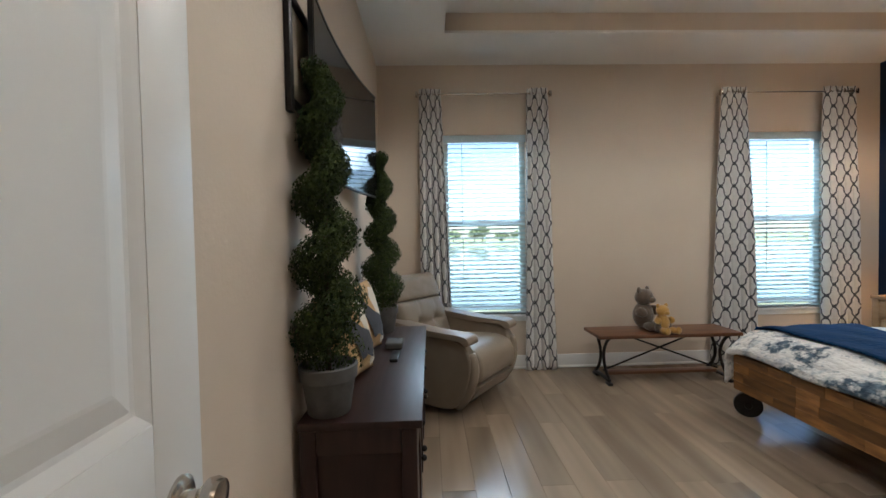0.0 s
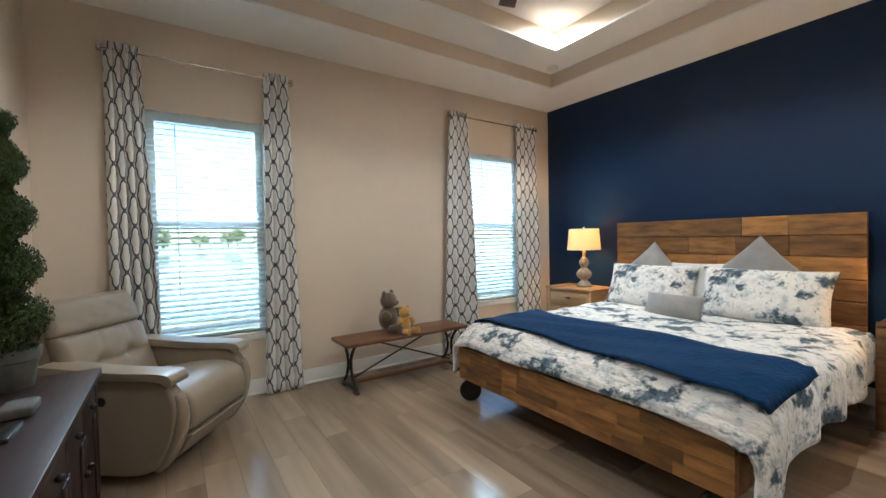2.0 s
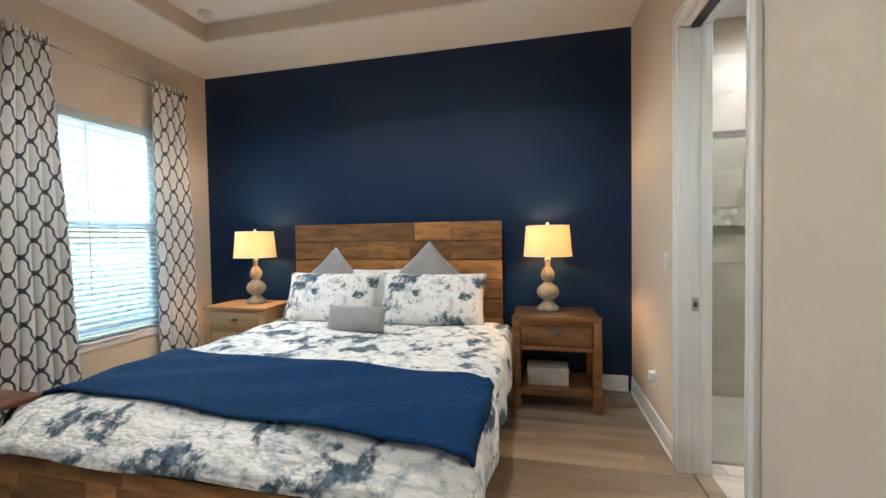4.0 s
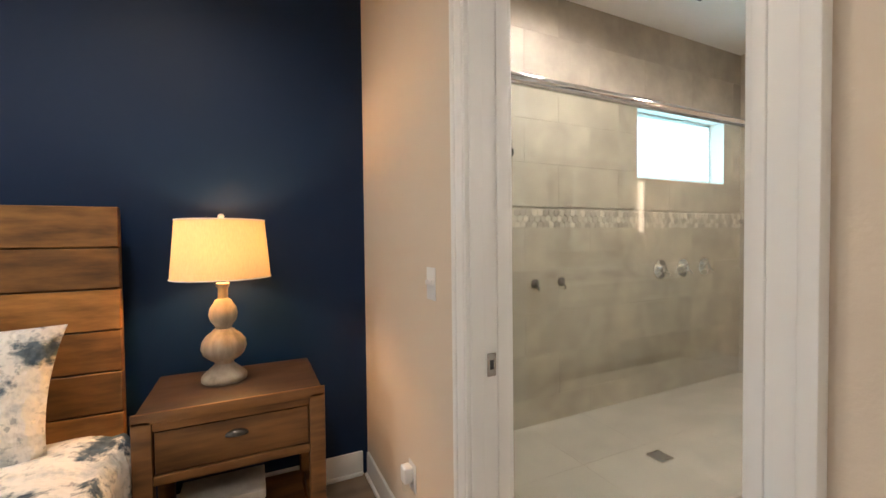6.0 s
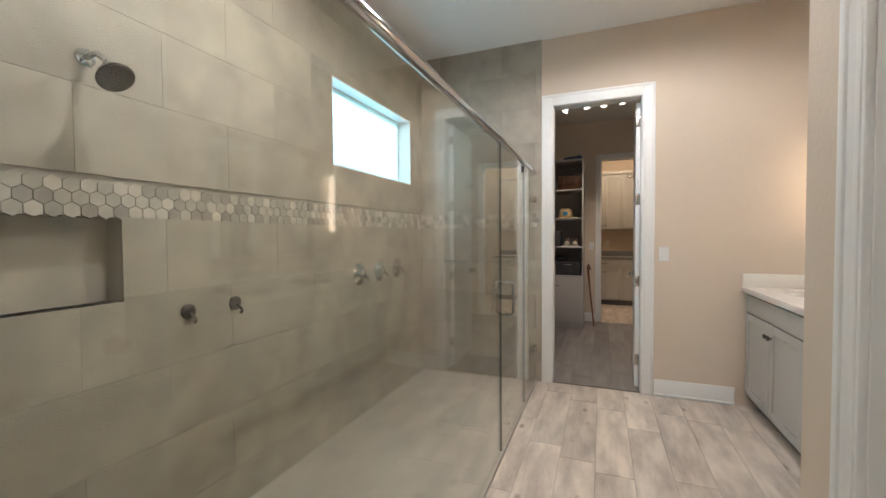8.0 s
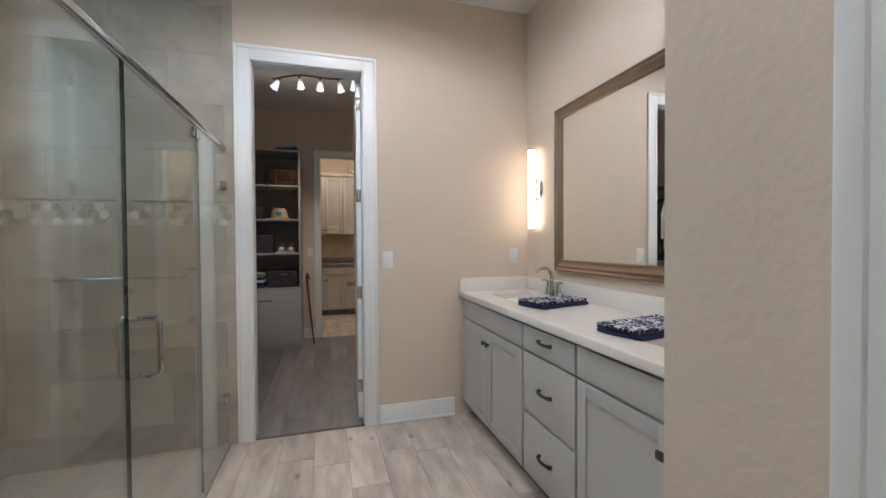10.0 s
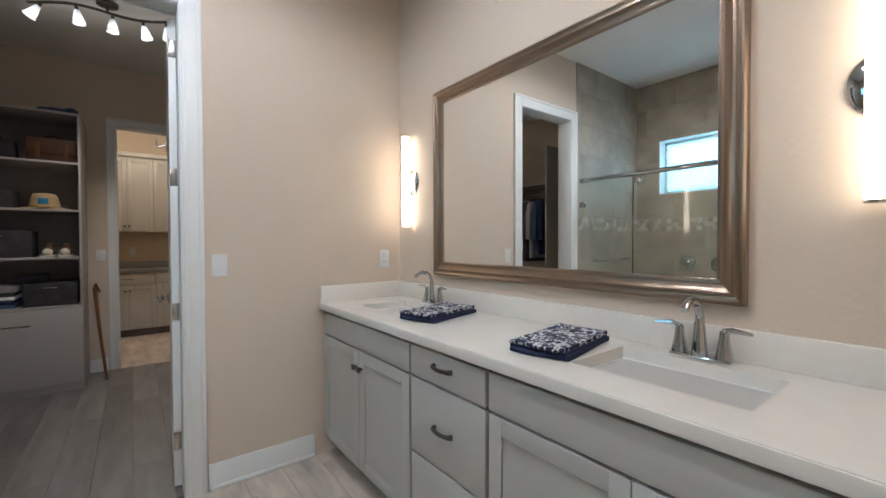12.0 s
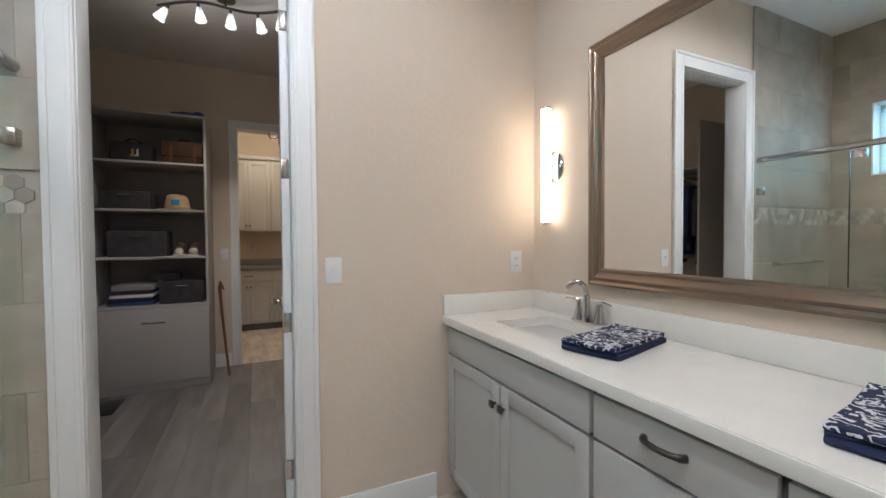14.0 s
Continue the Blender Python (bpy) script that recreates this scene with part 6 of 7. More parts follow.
for sy in SINKS:
    sk = thing("sink", (0, sy, 0), "white ceramic rectangular undermount basin", "sink", "vanity sinks")
    b = bm_new()
    prof = [(0.0, 0.880), (0.006, 0.86), (0.022, 0.80), (0.050, 0.752), (0.075, 0.742), (0.12, 0.738)]
    rings = []
    for ins, z in prof:
        x0, x1, y0, y1 = SX0 - 0.006 + ins, SX1 + 0.006 - ins, -SH - 0.006 + ins * 1.3, SH + 0.006 - ins * 1.3
        r = min(0.03 + ins * 0.4, (x1 - x0) / 2.2)
        pts = []
        for cx, cy, a0 in ((x1 - r, y1 - r, 0), (x0 + r, y1 - r, 90), (x0 + r, y0 + r, 180), (x1 - r, y0 + r, 270)):
            for q in range(5):
                a = radians(a0 + 22.5 * q)
                pts.append((cx + r * math.cos(a), cy + r * math.sin(a), z))
        rings.append([b.verts.new(p) for p in pts])
    for p, q in zip(rings, rings[1:]):
        for i in range(20):
            b.faces.new((p[i], p[(i + 1) % 20], q[(i + 1) % 20], q[i]))
    b.faces.new(rings[-1])
    ob = part("basin", b, CERAMIC, sk, smooth=70)
    ob.modifiers.new("thickness", "SOLIDIFY").thickness = 0.008
    part("drain", lathe(bm_new(), [(0.022, 0.0), (0.022, 0.004), (0.012, 0.006)], 18, (-2.922, 0, 0.739)), CHROME, sk)

    fc = thing("faucet", (-3.122, sy, CT + 0.0005), "polished chrome two-handle centerset faucet", "faucet", "vanity faucets")
    part("base_plate", boxed(-0.028, 0.028, -0.085, 0.085, 0.0, 0.012, 0.006, 3), CHROME, fc)
    part("spout", tube(bm_new(), arc(16, lambda q: (0.012 + (0.0 if q < 0.35 else 0.115 * (1 - math.cos((q - 0.35) / 0.65 * 2.2)) / 1.588), 0, 0.010 + (0.145 * q / 0.35 * 0.72 if q < 0.35 else 0.1044 + 0.075 * math.sin((q - 0.35) / 0.65 * 2.45)))),
                       [0.024 - 0.012 * min(1, i / 7) for i in range(17)], 12), CHROME, fc, "arched spout")
    for s in (-1, 1):
        part("handle_body", lathe(bm_new(), [(0.026, 0.010), (0.021, 0.035), (0.014, 0.07), (0.013, 0.092), (0.006, 0.098)], 18, (0, s * 0.062, 0)), CHROME, fc)
        part("lever", tube(bm_new(), [(0, s * 0.060, 0.094), (0.004, s * 0.085, 0.100), (0.010, s * 0.135, 0.097)], [0.008, 0.009, 0.005], 8), CHROME, fc)


def towel(at, turn, label):
    """A hand towel folded into two thick leaves; the round folds face along local +x."""
    t = thing("folded_towel", at, label, "towel", "hand towels", turn)
    for k, (z0, th, x0, x1, material) in enumerate(((0.001, 0.017, -0.180, 0.176, NAVYFAB), (0.0185, 0.009, -0.174, 0.170, NAVYFAB), (0.028, 0.011, -0.176, 0.182, TOWEL))):
        outline = arc(14, lambda q: (x0 + (x1 - th / 2 - x0) * q, 0.0)) + [(x1 - th / 2 + th / 2 * math.sin(a), th / 2 - th / 2 * math.cos(a)) for a in (0.5, 1.05, 1.57, 2.1, 2.64)] + arc(14, lambda q: (x1 - th / 2 + (x0 - x1 + th / 2) * q, th))
        b = bm_new()
        rows = []
        for j in range(15):
            v = j / 14
            y = (v - 0.5) * (0.200 - 0.006 * k)
            skew = 0.006 * math.sin(5 * v + 2 * k)
            rows.append([b.verts.new((x + skew, y + 0.004 * math.sin(11 * x + k), z0 + z + (0.0035 * noise.noise(Vector((x * 14, y * 14, k))) if z > th * 0.4 else 0.0) * (1 if k == 2 else 0.2))) for x, z in outline])
        n = len(outline)
        for p, q in zip(rows, rows[1:]):
            for i in range(n):
                b.faces.new((p[i], p[(i + 1) % n], q[(i + 1) % n], q[i]))
        b.faces.new(rows[0])
        b.faces.new(list(reversed(rows[-1])))
        part("fold", b, material, t, smooth=60)


towel((-2.915, -2.915, CT + 0.0005), 14, "navy towel with white print folded on the worktop")
towel((-2.905, -2.193, CT + 0.0005), 10, "navy towel with white print folded on the worktop")

# framed mirror
MY0, MY1, MZ0, MZ1 = -3.285, -1.732, 1.09, 2.165
mr = thing("wall_mirror", (XV, 0, 0), "large wall mirror in a bronze moulded frame", "mirror")
part("glass", boxed(0.010, 0.016, MY0 + 0.07, MY1 - 0.07, MZ0 + 0.07, MZ1 - 0.07), MIRROR, mr, "silvered mirror glass", smooth=None)
part("backing", boxed(0.001, 0.0095, MY0 + 0.03, MY1 - 0.03, MZ0 + 0.03, MZ1 - 0.03), BLACK, mr, smooth=None)
prof = [(0.0, 0.001), (0.0, 0.030), (0.006, 0.036), (0.012, 0.036), (0.016, 0.032), (0.024, 0.030), (0.028, 0.033), (0.036, 0.033), (0.042, 0.028), (0.060, 0.024), (0.066, 0.027), (0.073, 0.026), (0.077, 0.020), (0.078, 0.0165)]
corners = [(MY0, MZ0), (MY1, MZ0), (MY1, MZ1), (MY0, MZ1)]
for k in range(4):
    b = bm_new()
    rows = []
    for (cy, cz) in (corners[k], corners[(k + 1) % 4]):
        row = []
        for ins, out in prof:
            row.append(b.verts.new((out, cy + (ins if cy == MY0 else -ins), cz + (ins if cz == MZ0 else -ins))))
        rows.append(row)
    for i in range(len(prof) - 1):
        b.faces.new((rows[0][i], rows[1][i], rows[1][i + 1], rows[0][i + 1]))
    part("frame_rail", b, BRONZE, mr, "brushed bronze frame moulding", smooth=30)


def sconce(y):
    t = thing("wall_sconce", (XV, y, 1.67), "lit vertical tube sconce with chrome back plate", "wall light", "vanity sconces")
    part("back_plate", ball(bm_new(), (0, 0, 0), 1.0, (0.024, 0.070, 0.082), 28, 14), CHROME, t)
    part("diffuser", lathe(bm_new(), [(0.020, -0.288), (0.0255, -0.286), (0.0255, 0.286), (0.020, 0.288)], 24, (0.056, 0, 0)), TUBE, t, "glowing white glass tube")
    for z in (-0.298, 0.288):
        part("end_cap", lathe(bm_new(), [(0.018, 0), (0.026, 0.001), (0.026, 0.009), (0.018, 0.010)], 24, (0.056, 0, z)), CHROME, t)
    part("arm", tube(bm_new(), [(0.01, 0, 0), (0.034, 0, 0)], 0.012, 10), CHROME, t)
    return t


sconce(-3.55)
sconce(-1.465)

vent = thing("ceiling_vent", (-0.48, -2.30, H), "slotted ceiling vent above the shower, coloured grey for shade", "vent")
# dark grey frame puts the vent's shade into its colour
part("frame", boxed(-0.13, 0.13, -0.13, 0.13, -0.010, -0.0005, 0.003), POT, vent)
for k in range(7):
    part("slat", boxed(-0.11, 0.11, -0.105 + 0.032 * k, -0.092 + 0.032 * k, -0.013, -0.0102), SLOT, vent)

# ---- closet ----
CF, CX0, CX1, CZ = -6.08, -1.372, -0.515, 2.41
su = thing("closet_shelf_unit", (0, 0, 0), "tall grey melamine closet unit with open shelves and drawer", "shelf unit")
for x0, x1 in ((CX0, CX0 + 0.019), (CX1 - 0.019, CX1)):
    part("side_panel", boxed(x0, x1, YC + 0.004, CF, 0.0, CZ - 0.02, 0.001), SHELF, su)
part("top_panel", boxed(CX0, CX1, YC + 0.004, CF, CZ - 0.0195, CZ, 0.001), SHELF, su)
part("back_panel", boxed(CX0 + 0.0195, CX1 - 0.0195, YC + 0.004, YC + 0.012, 0.06, CZ - 0.02), SHELF, su)
SHELVES = (0.745, 1.165, 1.575, 1.985)
for z in SHELVES:
    part("shelf", boxed(CX0 + 0.0195, CX1 - 0.0195, YC + 0.0125, CF - 0.002, z - 0.019, z, 0.001), SHELF, su)
d = part("drawer", boxed(CX0 + 0.002, CX1 - 0.002, CF + 0.001, CF + 0.019, 0.075, 0.722, 0.0015), SHELF, su, "deep grey drawer front")
part("bar_handle", tube(bm_new(), [(-1.04, CF + 0.02, 0.60), (-1.04, CF + 0.045, 0.60), (-0.88, CF + 0.045, 0.60), (-0.88, CF + 0.02, 0.60)], 0.006, 8), NICKEL, d)
part("toe_board", boxed(CX0 + 0.02, CX1 - 0.02, CF - 0.03, CF - 0.012, 0.0, 0.07), SHELF, su)
# neighbouring hanging bay and tall end panel
hb2 = thing("closet_hanging_bay", (0, 0, 0), "grey closet hanging section with chrome rail and shelf", "wardrobe")
part("top_shelf", boxed(CX1 + 0.003, XE + 0.008, YC + 0.004, CF, 2.391, 2.41, 0.001), SHELF, hb2)
part("upper_shelf", boxed(-0.42, XE + 0.008, CF + 0.02, -4.30, 2.02, 2.04, 0.001), SHELF, hb2)
part("hanging_rail", tube(bm_new(), [(-0.20, CF + 0.02, 1.93), (-0.20, -4.30, 1.93)], 0.013, 10), CHROME, hb2)
part("end_panel", boxed(-0.86, XE + 0.008, -4.298, -4.279, 0.0, 2.38, 0.001), SHELF, hb2, "tall grey end panel")
part("low_shelf", boxed(-0.42, XE + 0.008, CF + 0.02, -4.30, 0.30, 0.319, 0.001), SHELF, hb2)
part("kick_board", boxed(-0.40, -0.38, CF + 0.02, -4.30, 0.0, 0.299), SHELF, hb2)


def garment(y, length, material, seed, label):
    rnd = random.Random(seed)
    t = thing("hanging_shirt", (-0.20, y, 1.93), label, "clothing", "hanging clothes")
    part("hanger", tube(bm_new(), [(0, 0, 0.018), (0, 0, -0.05), (-0.2, 0, -0.12), (0.2, 0, -0.12), (0, 0, -0.05)], 0.003, 6), CHROME, t)
    b = bm_new()
    ph = rnd.uniform(0, 6)
    def f(sign):
        def g(u, v):
            a = 2 * u - 1
            z = -0.065 - length * v - 0.075 * abs(a) * (1 - v) ** 3
            w = 0.21 + 0.03 * v
            th = 0.028 * (1 - abs(a) ** 4) ** 0.5 * (0.7 + 0.5 * v) if abs(a) < 1 else 0.0
            return (a * w, sign * th + 0.012 * math.sin(6 * a + 4 * v + ph), z)
        return g
    sheet(b, 14, 12, f(1))
    sheet(b, 14, 12, f(-1))
    bmesh.ops.remove_doubles(b, verts=b.verts, dist=0.0006)
    part("cloth", b, material, t, smooth=180)
    for s in (-1, 1):
        part("sleeve", tube(bm_new(), [(s * 0.17, 0, -0.14), (s * 0.235, 0.01, -0.30), (s * 0.245, 0.0, -0.62)], [0.06, 0.05, 0.035], 8), material, t)


for k in range(15):
    y = -5.95 + 0.105 * k
    garment(y, 0.70 + 0.05 * (k * 3 % 4), (NAVYFAB, DARKBIN, WHITEFAB, DARKBIN, GREYFAB, DENIM)[k % 6], k, ("dark shirt", "black jacket", "white shirt", "black coat", "grey shirt", "blue denim shirt")[k % 6] + " hanging on the closet rail")


def bag(at, w, d, h, material, label, name="bag", strap=True, flap=False):
    t = thing(name, at, label, "bag")
    b = boxed(-w / 2, w / 2, -d / 2, d / 2, 0, h, min(0.03, h * 0.2), 3)
    for v in b.verts:
        v.co.x *= 1 - 0.08 * v.co.z / h
        v.co.z += 0.008 * noise.noise(v.co * 9)
    lo = min(v.co.z for v in b.verts)
    for v in b.verts:
        v.co.z -= lo
    body = part("body", b, material, t, smooth=60)
    if flap:
        fl = boxed(-w * 0.47, w * 0.47, d / 2 - 0.004, d / 2 + 0.012, h * 0.35, h * 1.02, 0.008, 3)
        part("flap", fl, material, body)
        for s in (-1, 1):
            part("buckle_strap", boxed(s * w * 0.26 - 0.014, s * w * 0.26 + 0.014, d / 2 + 0.0125, d / 2 + 0.018, h * 0.12, h * 0.8, 0.003), CANE, body, "tan leather strap")
    if strap:
        part("carry_handle", tube(bm_new(), arc(12, lambda q: (-w * 0.28 + w * 0.56 * q, 0, h * 0.93 + 0.05 * math.sin(math.pi * q))), 0.008, 8), material, t)
    return t


def shelf_at(z):
    return z + 0.0008


bag((-0.80, -6.26, shelf_at(1.985)), 0.32, 0.18, 0.17, DARKBIN, "black soft bag with a two-colour letter shape on the shelf")
lg = thing("bag_emblem", (-0.83, -6.1665, 2.045), "orange and white letter-shaped emblem on the black bag", "emblem")
em = bm_new()
box(em, 0.005, 0.02, 0, 0.003, 0.0, 0.05)
box(em, 0.0, 0.032, 0, 0.003, -0.012, 0.0)
part("emblem_half", em, HONEY, lg)
em = bm_new()
box(em, -0.03, -0.015, 0, 0.003, 0.0, 0.05)
box(em, -0.032, -0.0005, 0, 0.003, -0.012, 0.0)
part("emblem_half", em, PLATE, lg)
bag((-1.18, -6.26, shelf_at(1.985)), 0.34, 0.16, 0.20, BROWNBAG, "worn brown leather satchel with two tan straps", "satchel", True, True)


def fabric_bin(x, w, z, h, label, d=0.30):
    t = thing("fabric_bin", (x, -6.28, shelf_at(z)), label, "storage bin", "closet bins")
    part("body", boxed(-w / 2, w / 2, -d / 2, d / 2, 0.0, h, 0.008), DARKBIN, t)
    part("handle", tube(bm_new(), [(-0.045, d / 2, h * 0.78), (-0.045, d / 2 + 0.018, h * 0.78), (0.045, d / 2 + 0.018, h * 0.78), (0.045, d / 2, h * 0.78)], 0.005, 7), NICKEL, t, "small nickel handle")


fabric_bin(-0.77, 0.34, 1.575, 0.155, "charcoal fabric bin with a nickel handle on the shelf")
fabric_bin(-0.84, 0.42, 1.165, 0.225, "black fabric bin with a nickel handle on the shelf")
fabric_bin(-1.16, 0.34, 0.745, 0.20, "black fabric bin with a nickel handle on the shelf")
bag((-1.02, -6.30, 0.9465), 0.24, 0.16, 0.06, DARKBIN, "flat black pouch lying on the bin", "pouch", False)
sh2 = thing("canvas_shoe_pair", (-1.20, -6.24, shelf_at(1.165)), "brown and cream shoes on the closet shelf", "shoes")
for s in (-1, 1):
    b = bm_new()
    ball(b, (s * 0.055, 0.03, 0.045), 0.045, (0.9, 2.2, 1.0), 14, 10)
    ball(b, (s * 0.055, -0.04, 0.075), 0.04, (0.9, 1.1, 1.2), 12, 8)
    part("upper", b, BROWNBAG, sh2, smooth=180)
    part("toe_cap", ball(bm_new(), (s * 0.055, 0.105, 0.040), 0.034, (1.0, 0.9, 1.0), 12, 8), CREAM, sh2)
    part("sole", boxed(s * 0.055 - 0.042, s * 0.055 + 0.042, -0.10, 0.14, 0.0, 0.018, 0.006), CREAM, sh2)
hat = thing("straw_hat", (-1.12, -6.26, shelf_at(1.575)), "wide straw hat with a blue patch on the shelf", "hat")
part("brim", lathe(bm_new(), [(0.10, 0.012), (0.145, 0.008), (0.185, 0.0), (0.187, 0.004), (0.145, 0.014), (0.10, 0.02)], 32), STRAW, hat)
cr = lathe(bm_new(), [(0.102, 0.012), (0.100, 0.04), (0.088, 0.10), (0.075, 0.135), (0.045, 0.145), (0.01, 0.132)], 32)
part("crown", cr, STRAW, hat, smooth=180)
part("patch", boxed(-0.032, 0.032, 0.093, 0.100, 0.045, 0.095, 0.002), mat("cyan_patch", (0.03, 0.25, 0.48), rough=0.7), hat, "square blue patch")
for k, (m_, h) in enumerate(((DENIM, 0.035), (NAVYFAB, 0.03), (WHITEFAB, 0.028), (DARKBIN, 0.032), (GREYFAB, 0.05))):
    z = 0.7455 + sum((0.035, 0.03, 0.028, 0.032, 0.05)[:k]) + 0.001 * k
    f = boxed(-0.95 + 0.01 * (k % 2), -0.62 - 0.008 * k, -6.42, -6.13 + 0.006 * (k % 3), z, z + h, 0.012, 3)
    c = thing("folded_clothes", (0, 0, 0), ("folded dark jeans", "folded navy sweater", "folded white shirt", "folded black shirt", "folded grey sweater")[k] + " stacked on the closet shelf", "clothing", "folded stack")
    part("fold", f, m_, c, smooth=60)
jn = thing("folded_jacket", (-1.21, -6.30, CZ + 0.0008), "blue bundled jacket on top of the closet unit", "clothing")
b = bm_new()
ball(b, (0, 0, 0.038), 0.05, (2.6, 2.0, 0.75), 18, 10)
ball(b, (-0.09, 0.03, 0.045), 0.045, (1.2, 1.4, 0.9), 12, 8)
ball(b, (0.10, 0.02, 0.035), 0.04, (1.0, 1.6, 0.8), 12, 8)
lo = min(v.co.z for v in b.verts)
for v in b.verts:
    v.co.z -= lo
part("cloth", b, DENIM, jn, smooth=180)
cn = thing("walking_stick", (-1.44, -6.40, 0.0), "varnished brown walking stick leaning on the wall", "walking stick")
part("shaft", tube(bm_new(), [(-0.075, 0.16, 0.003), (-0.02, -0.02, 0.45), (0.02, -0.17, 0.84)], [0.011, 0.013, 0.016], 10), CANE, cn)
part("grip", tube(bm_new(), [(0.02, -0.17, 0.83), (0.018, -0.172, 0.88), (-0.02, -0.165, 0.80)], [0.016, 0.018, 0.010], 8), CANE, cn)
mt = thing("floor_mat", (-0.55, -5.82, 0.0005), "small black rubber mat on the closet floor", "mat")
part("mat", boxed(-0.22, 0.19, -0.14, 0.18, 0.0, 0.012, 0.004), BLACK, mt)

# track light
tl = thing("track_light", (-1.60, -5.22, H), "bronze ceiling track light with five lit glass heads", "ceiling light")
part("canopy", lathe(bm_new(), [(0.065, -0.0005), (0.065, -0.018), (0.02, -0.030)], 22), PEWTER, tl)
part("stem", tube(bm_new(), [(0, 0, -0.02), (0, 0, -0.065)], 0.008, 8), PEWTER, tl)


def track_y(x):
    return -0.32 * x * 0.9 + 0.05 * math.sin(x * 9)


part("track_bar", tube(bm_new(), arc(24, lambda q: (-0.42 + 0.86 * q, track_y(-0.42 + 0.86 * q), -0.068)), 0.010, 8), PEWTER, tl)
for hx, tilt in HEADS:
    neck = part("head", tube(bm_new(), [(0, 0, 0.0), (0, 0, -0.036)], [0.009, 0.014], 12), PEWTER, tl, "bronze swivel lamp holder")
    neck.matrix_local = pose(hx, track_y(hx), -0.074, 0, tilt, 0)
    part("shade", lathe(bm_new(), [(0.016, -0.034), (0.021, -0.050), (0.033, -0.105), (0.041, -0.128), (0.038, -0.128), (0.030, -0.105), (0.018, -0.052)], 20), FROSTED, neck, "frosted glass bell shade").visible_shadow = False
    part("bulb", lathe(bm_new(), [(0.010, -0.080), (0.027, -0.108), (0.024, -0.120), (0.008, -0.123)], 16), TRACK_BULB, neck).visible_shadow = False

# ---- laundry seen through the far doorway ----
def laundry_door(parent, x0, x1, z0, z1, y, kx, kz):
    d = part("door", boxed(x0 + 0.002, x1 - 0.002, y, y + 0.011, z0, z1), CABINET, parent)
    w = 0.055
    for a in ((x0 + 0.002, x0 + w, z0, z1), (x1 - w, x1 - 0.002, z0, z1)):
        part("stile", boxed(a[0], a[1], y + 0.0112, y + 0.019, a[2], a[3], 0.0015), CABINET, d)
    for a in ((x0 + w, x1 - w, z0, z0 + w), (x0 + w, x1 - w, z1 - w, z1)):
        part("rail", boxed(a[0], a[1], y + 0.0112, y + 0.019, a[2], a[3], 0.0015), CABINET, d)
    part("knob", ball(bm_new(), (kx, y + 0.032, kz), 0.014, (1, 1, 1), 10, 8), PEWTER, d)


for k in range(2):
    x0 = -1.35 - 0.62 * (k + 1)
    lb = thing("laundry_base_cabinet", (0, 0, 0), "grey laundry base cabinet with drawer and two doors", "cabinet", "laundry base cabinets")
    part("body", boxed(x0 + 0.001, x0 + 0.619, -8.88, -8.27, 0.10, 0.868), CABINET, lb, smooth=None)
    # toe recess shade is put into the colour here too
    part("toe_kick", boxed(x0 + 0.001, x0 + 0.619, -8.88, -8.33, 0.0, 0.099), RECESS_SHADE, lb, smooth=None)
    dw = part("drawer", boxed(x0 + 0.004, x0 + 0.616, -8.2695, -8.25, 0.71, 0.86, 0.002), CABINET, lb)
    part("bar_pull", tube(bm_new(), [(x0 + 0.25, -8.25, 0.79), (x0 + 0.26, -8.225, 0.79), (x0 + 0.36, -8.225, 0.79), (x0 + 0.37, -8.25, 0.79)], 0.006, 7), PEWTER, dw)
    laundry_door(lb, x0 + 0.002, x0 + 0.31, 0.11, 0.70, -8.2695, x0 + 0.285, 0.63)
    laundry_door(lb, x0 + 0.31, x0 + 0.618, 0.11, 0.70, -8.2695, x0 + 0.335, 0.63)
    ub = thing("laundry_wall_cabinet", (0, 0, 0), "grey laundry wall cabinet with two shaker doors", "cabinet", "laundry wall cabinets")
    part("body", boxed(x0 + 0.001, x0 + 0.619, -8.88, -8.57, 1.44, 2.50), CABINET, ub, smooth=None)
    laundry_door(ub, x0 + 0.002, x0 + 0.31, 1.445, 2.47, -8.5695, x0 + 0.285, 1.52)
    laundry_door(ub, x0 + 0.31, x0 + 0.618, 1.445, 2.47, -8.5695, x0 + 0.335, 1.52)
    part("crown", boxed(x0 + 0.001, x0 + 0.619, -8.88, -8.53, 2.502, 2.56, 0.006), CABINET, ub)
lc = thing("laundry_worktop", (0, 0, 0), "grey laundry worktop with low splash", "worktop")
part("slab", boxed(-2.60, -1.345, -8.88, -8.235, 0.8705, 0.91, 0.004), mat("grey_stone_top", (0.22, 0.22, 0.215), rough=0.3), lc)
part("splash", boxed(-2.60, -1.345, -8.88, -8.86, 0.9105, 1.01, 0.003), mat("grey_stone_splash", (0.22, 0.22, 0.215), rough=0.3), lc)
wall_plate("outlet", (-1.72, -8.9, 1.16), 180, "white wall outlet above the laundry worktop", "outlet")


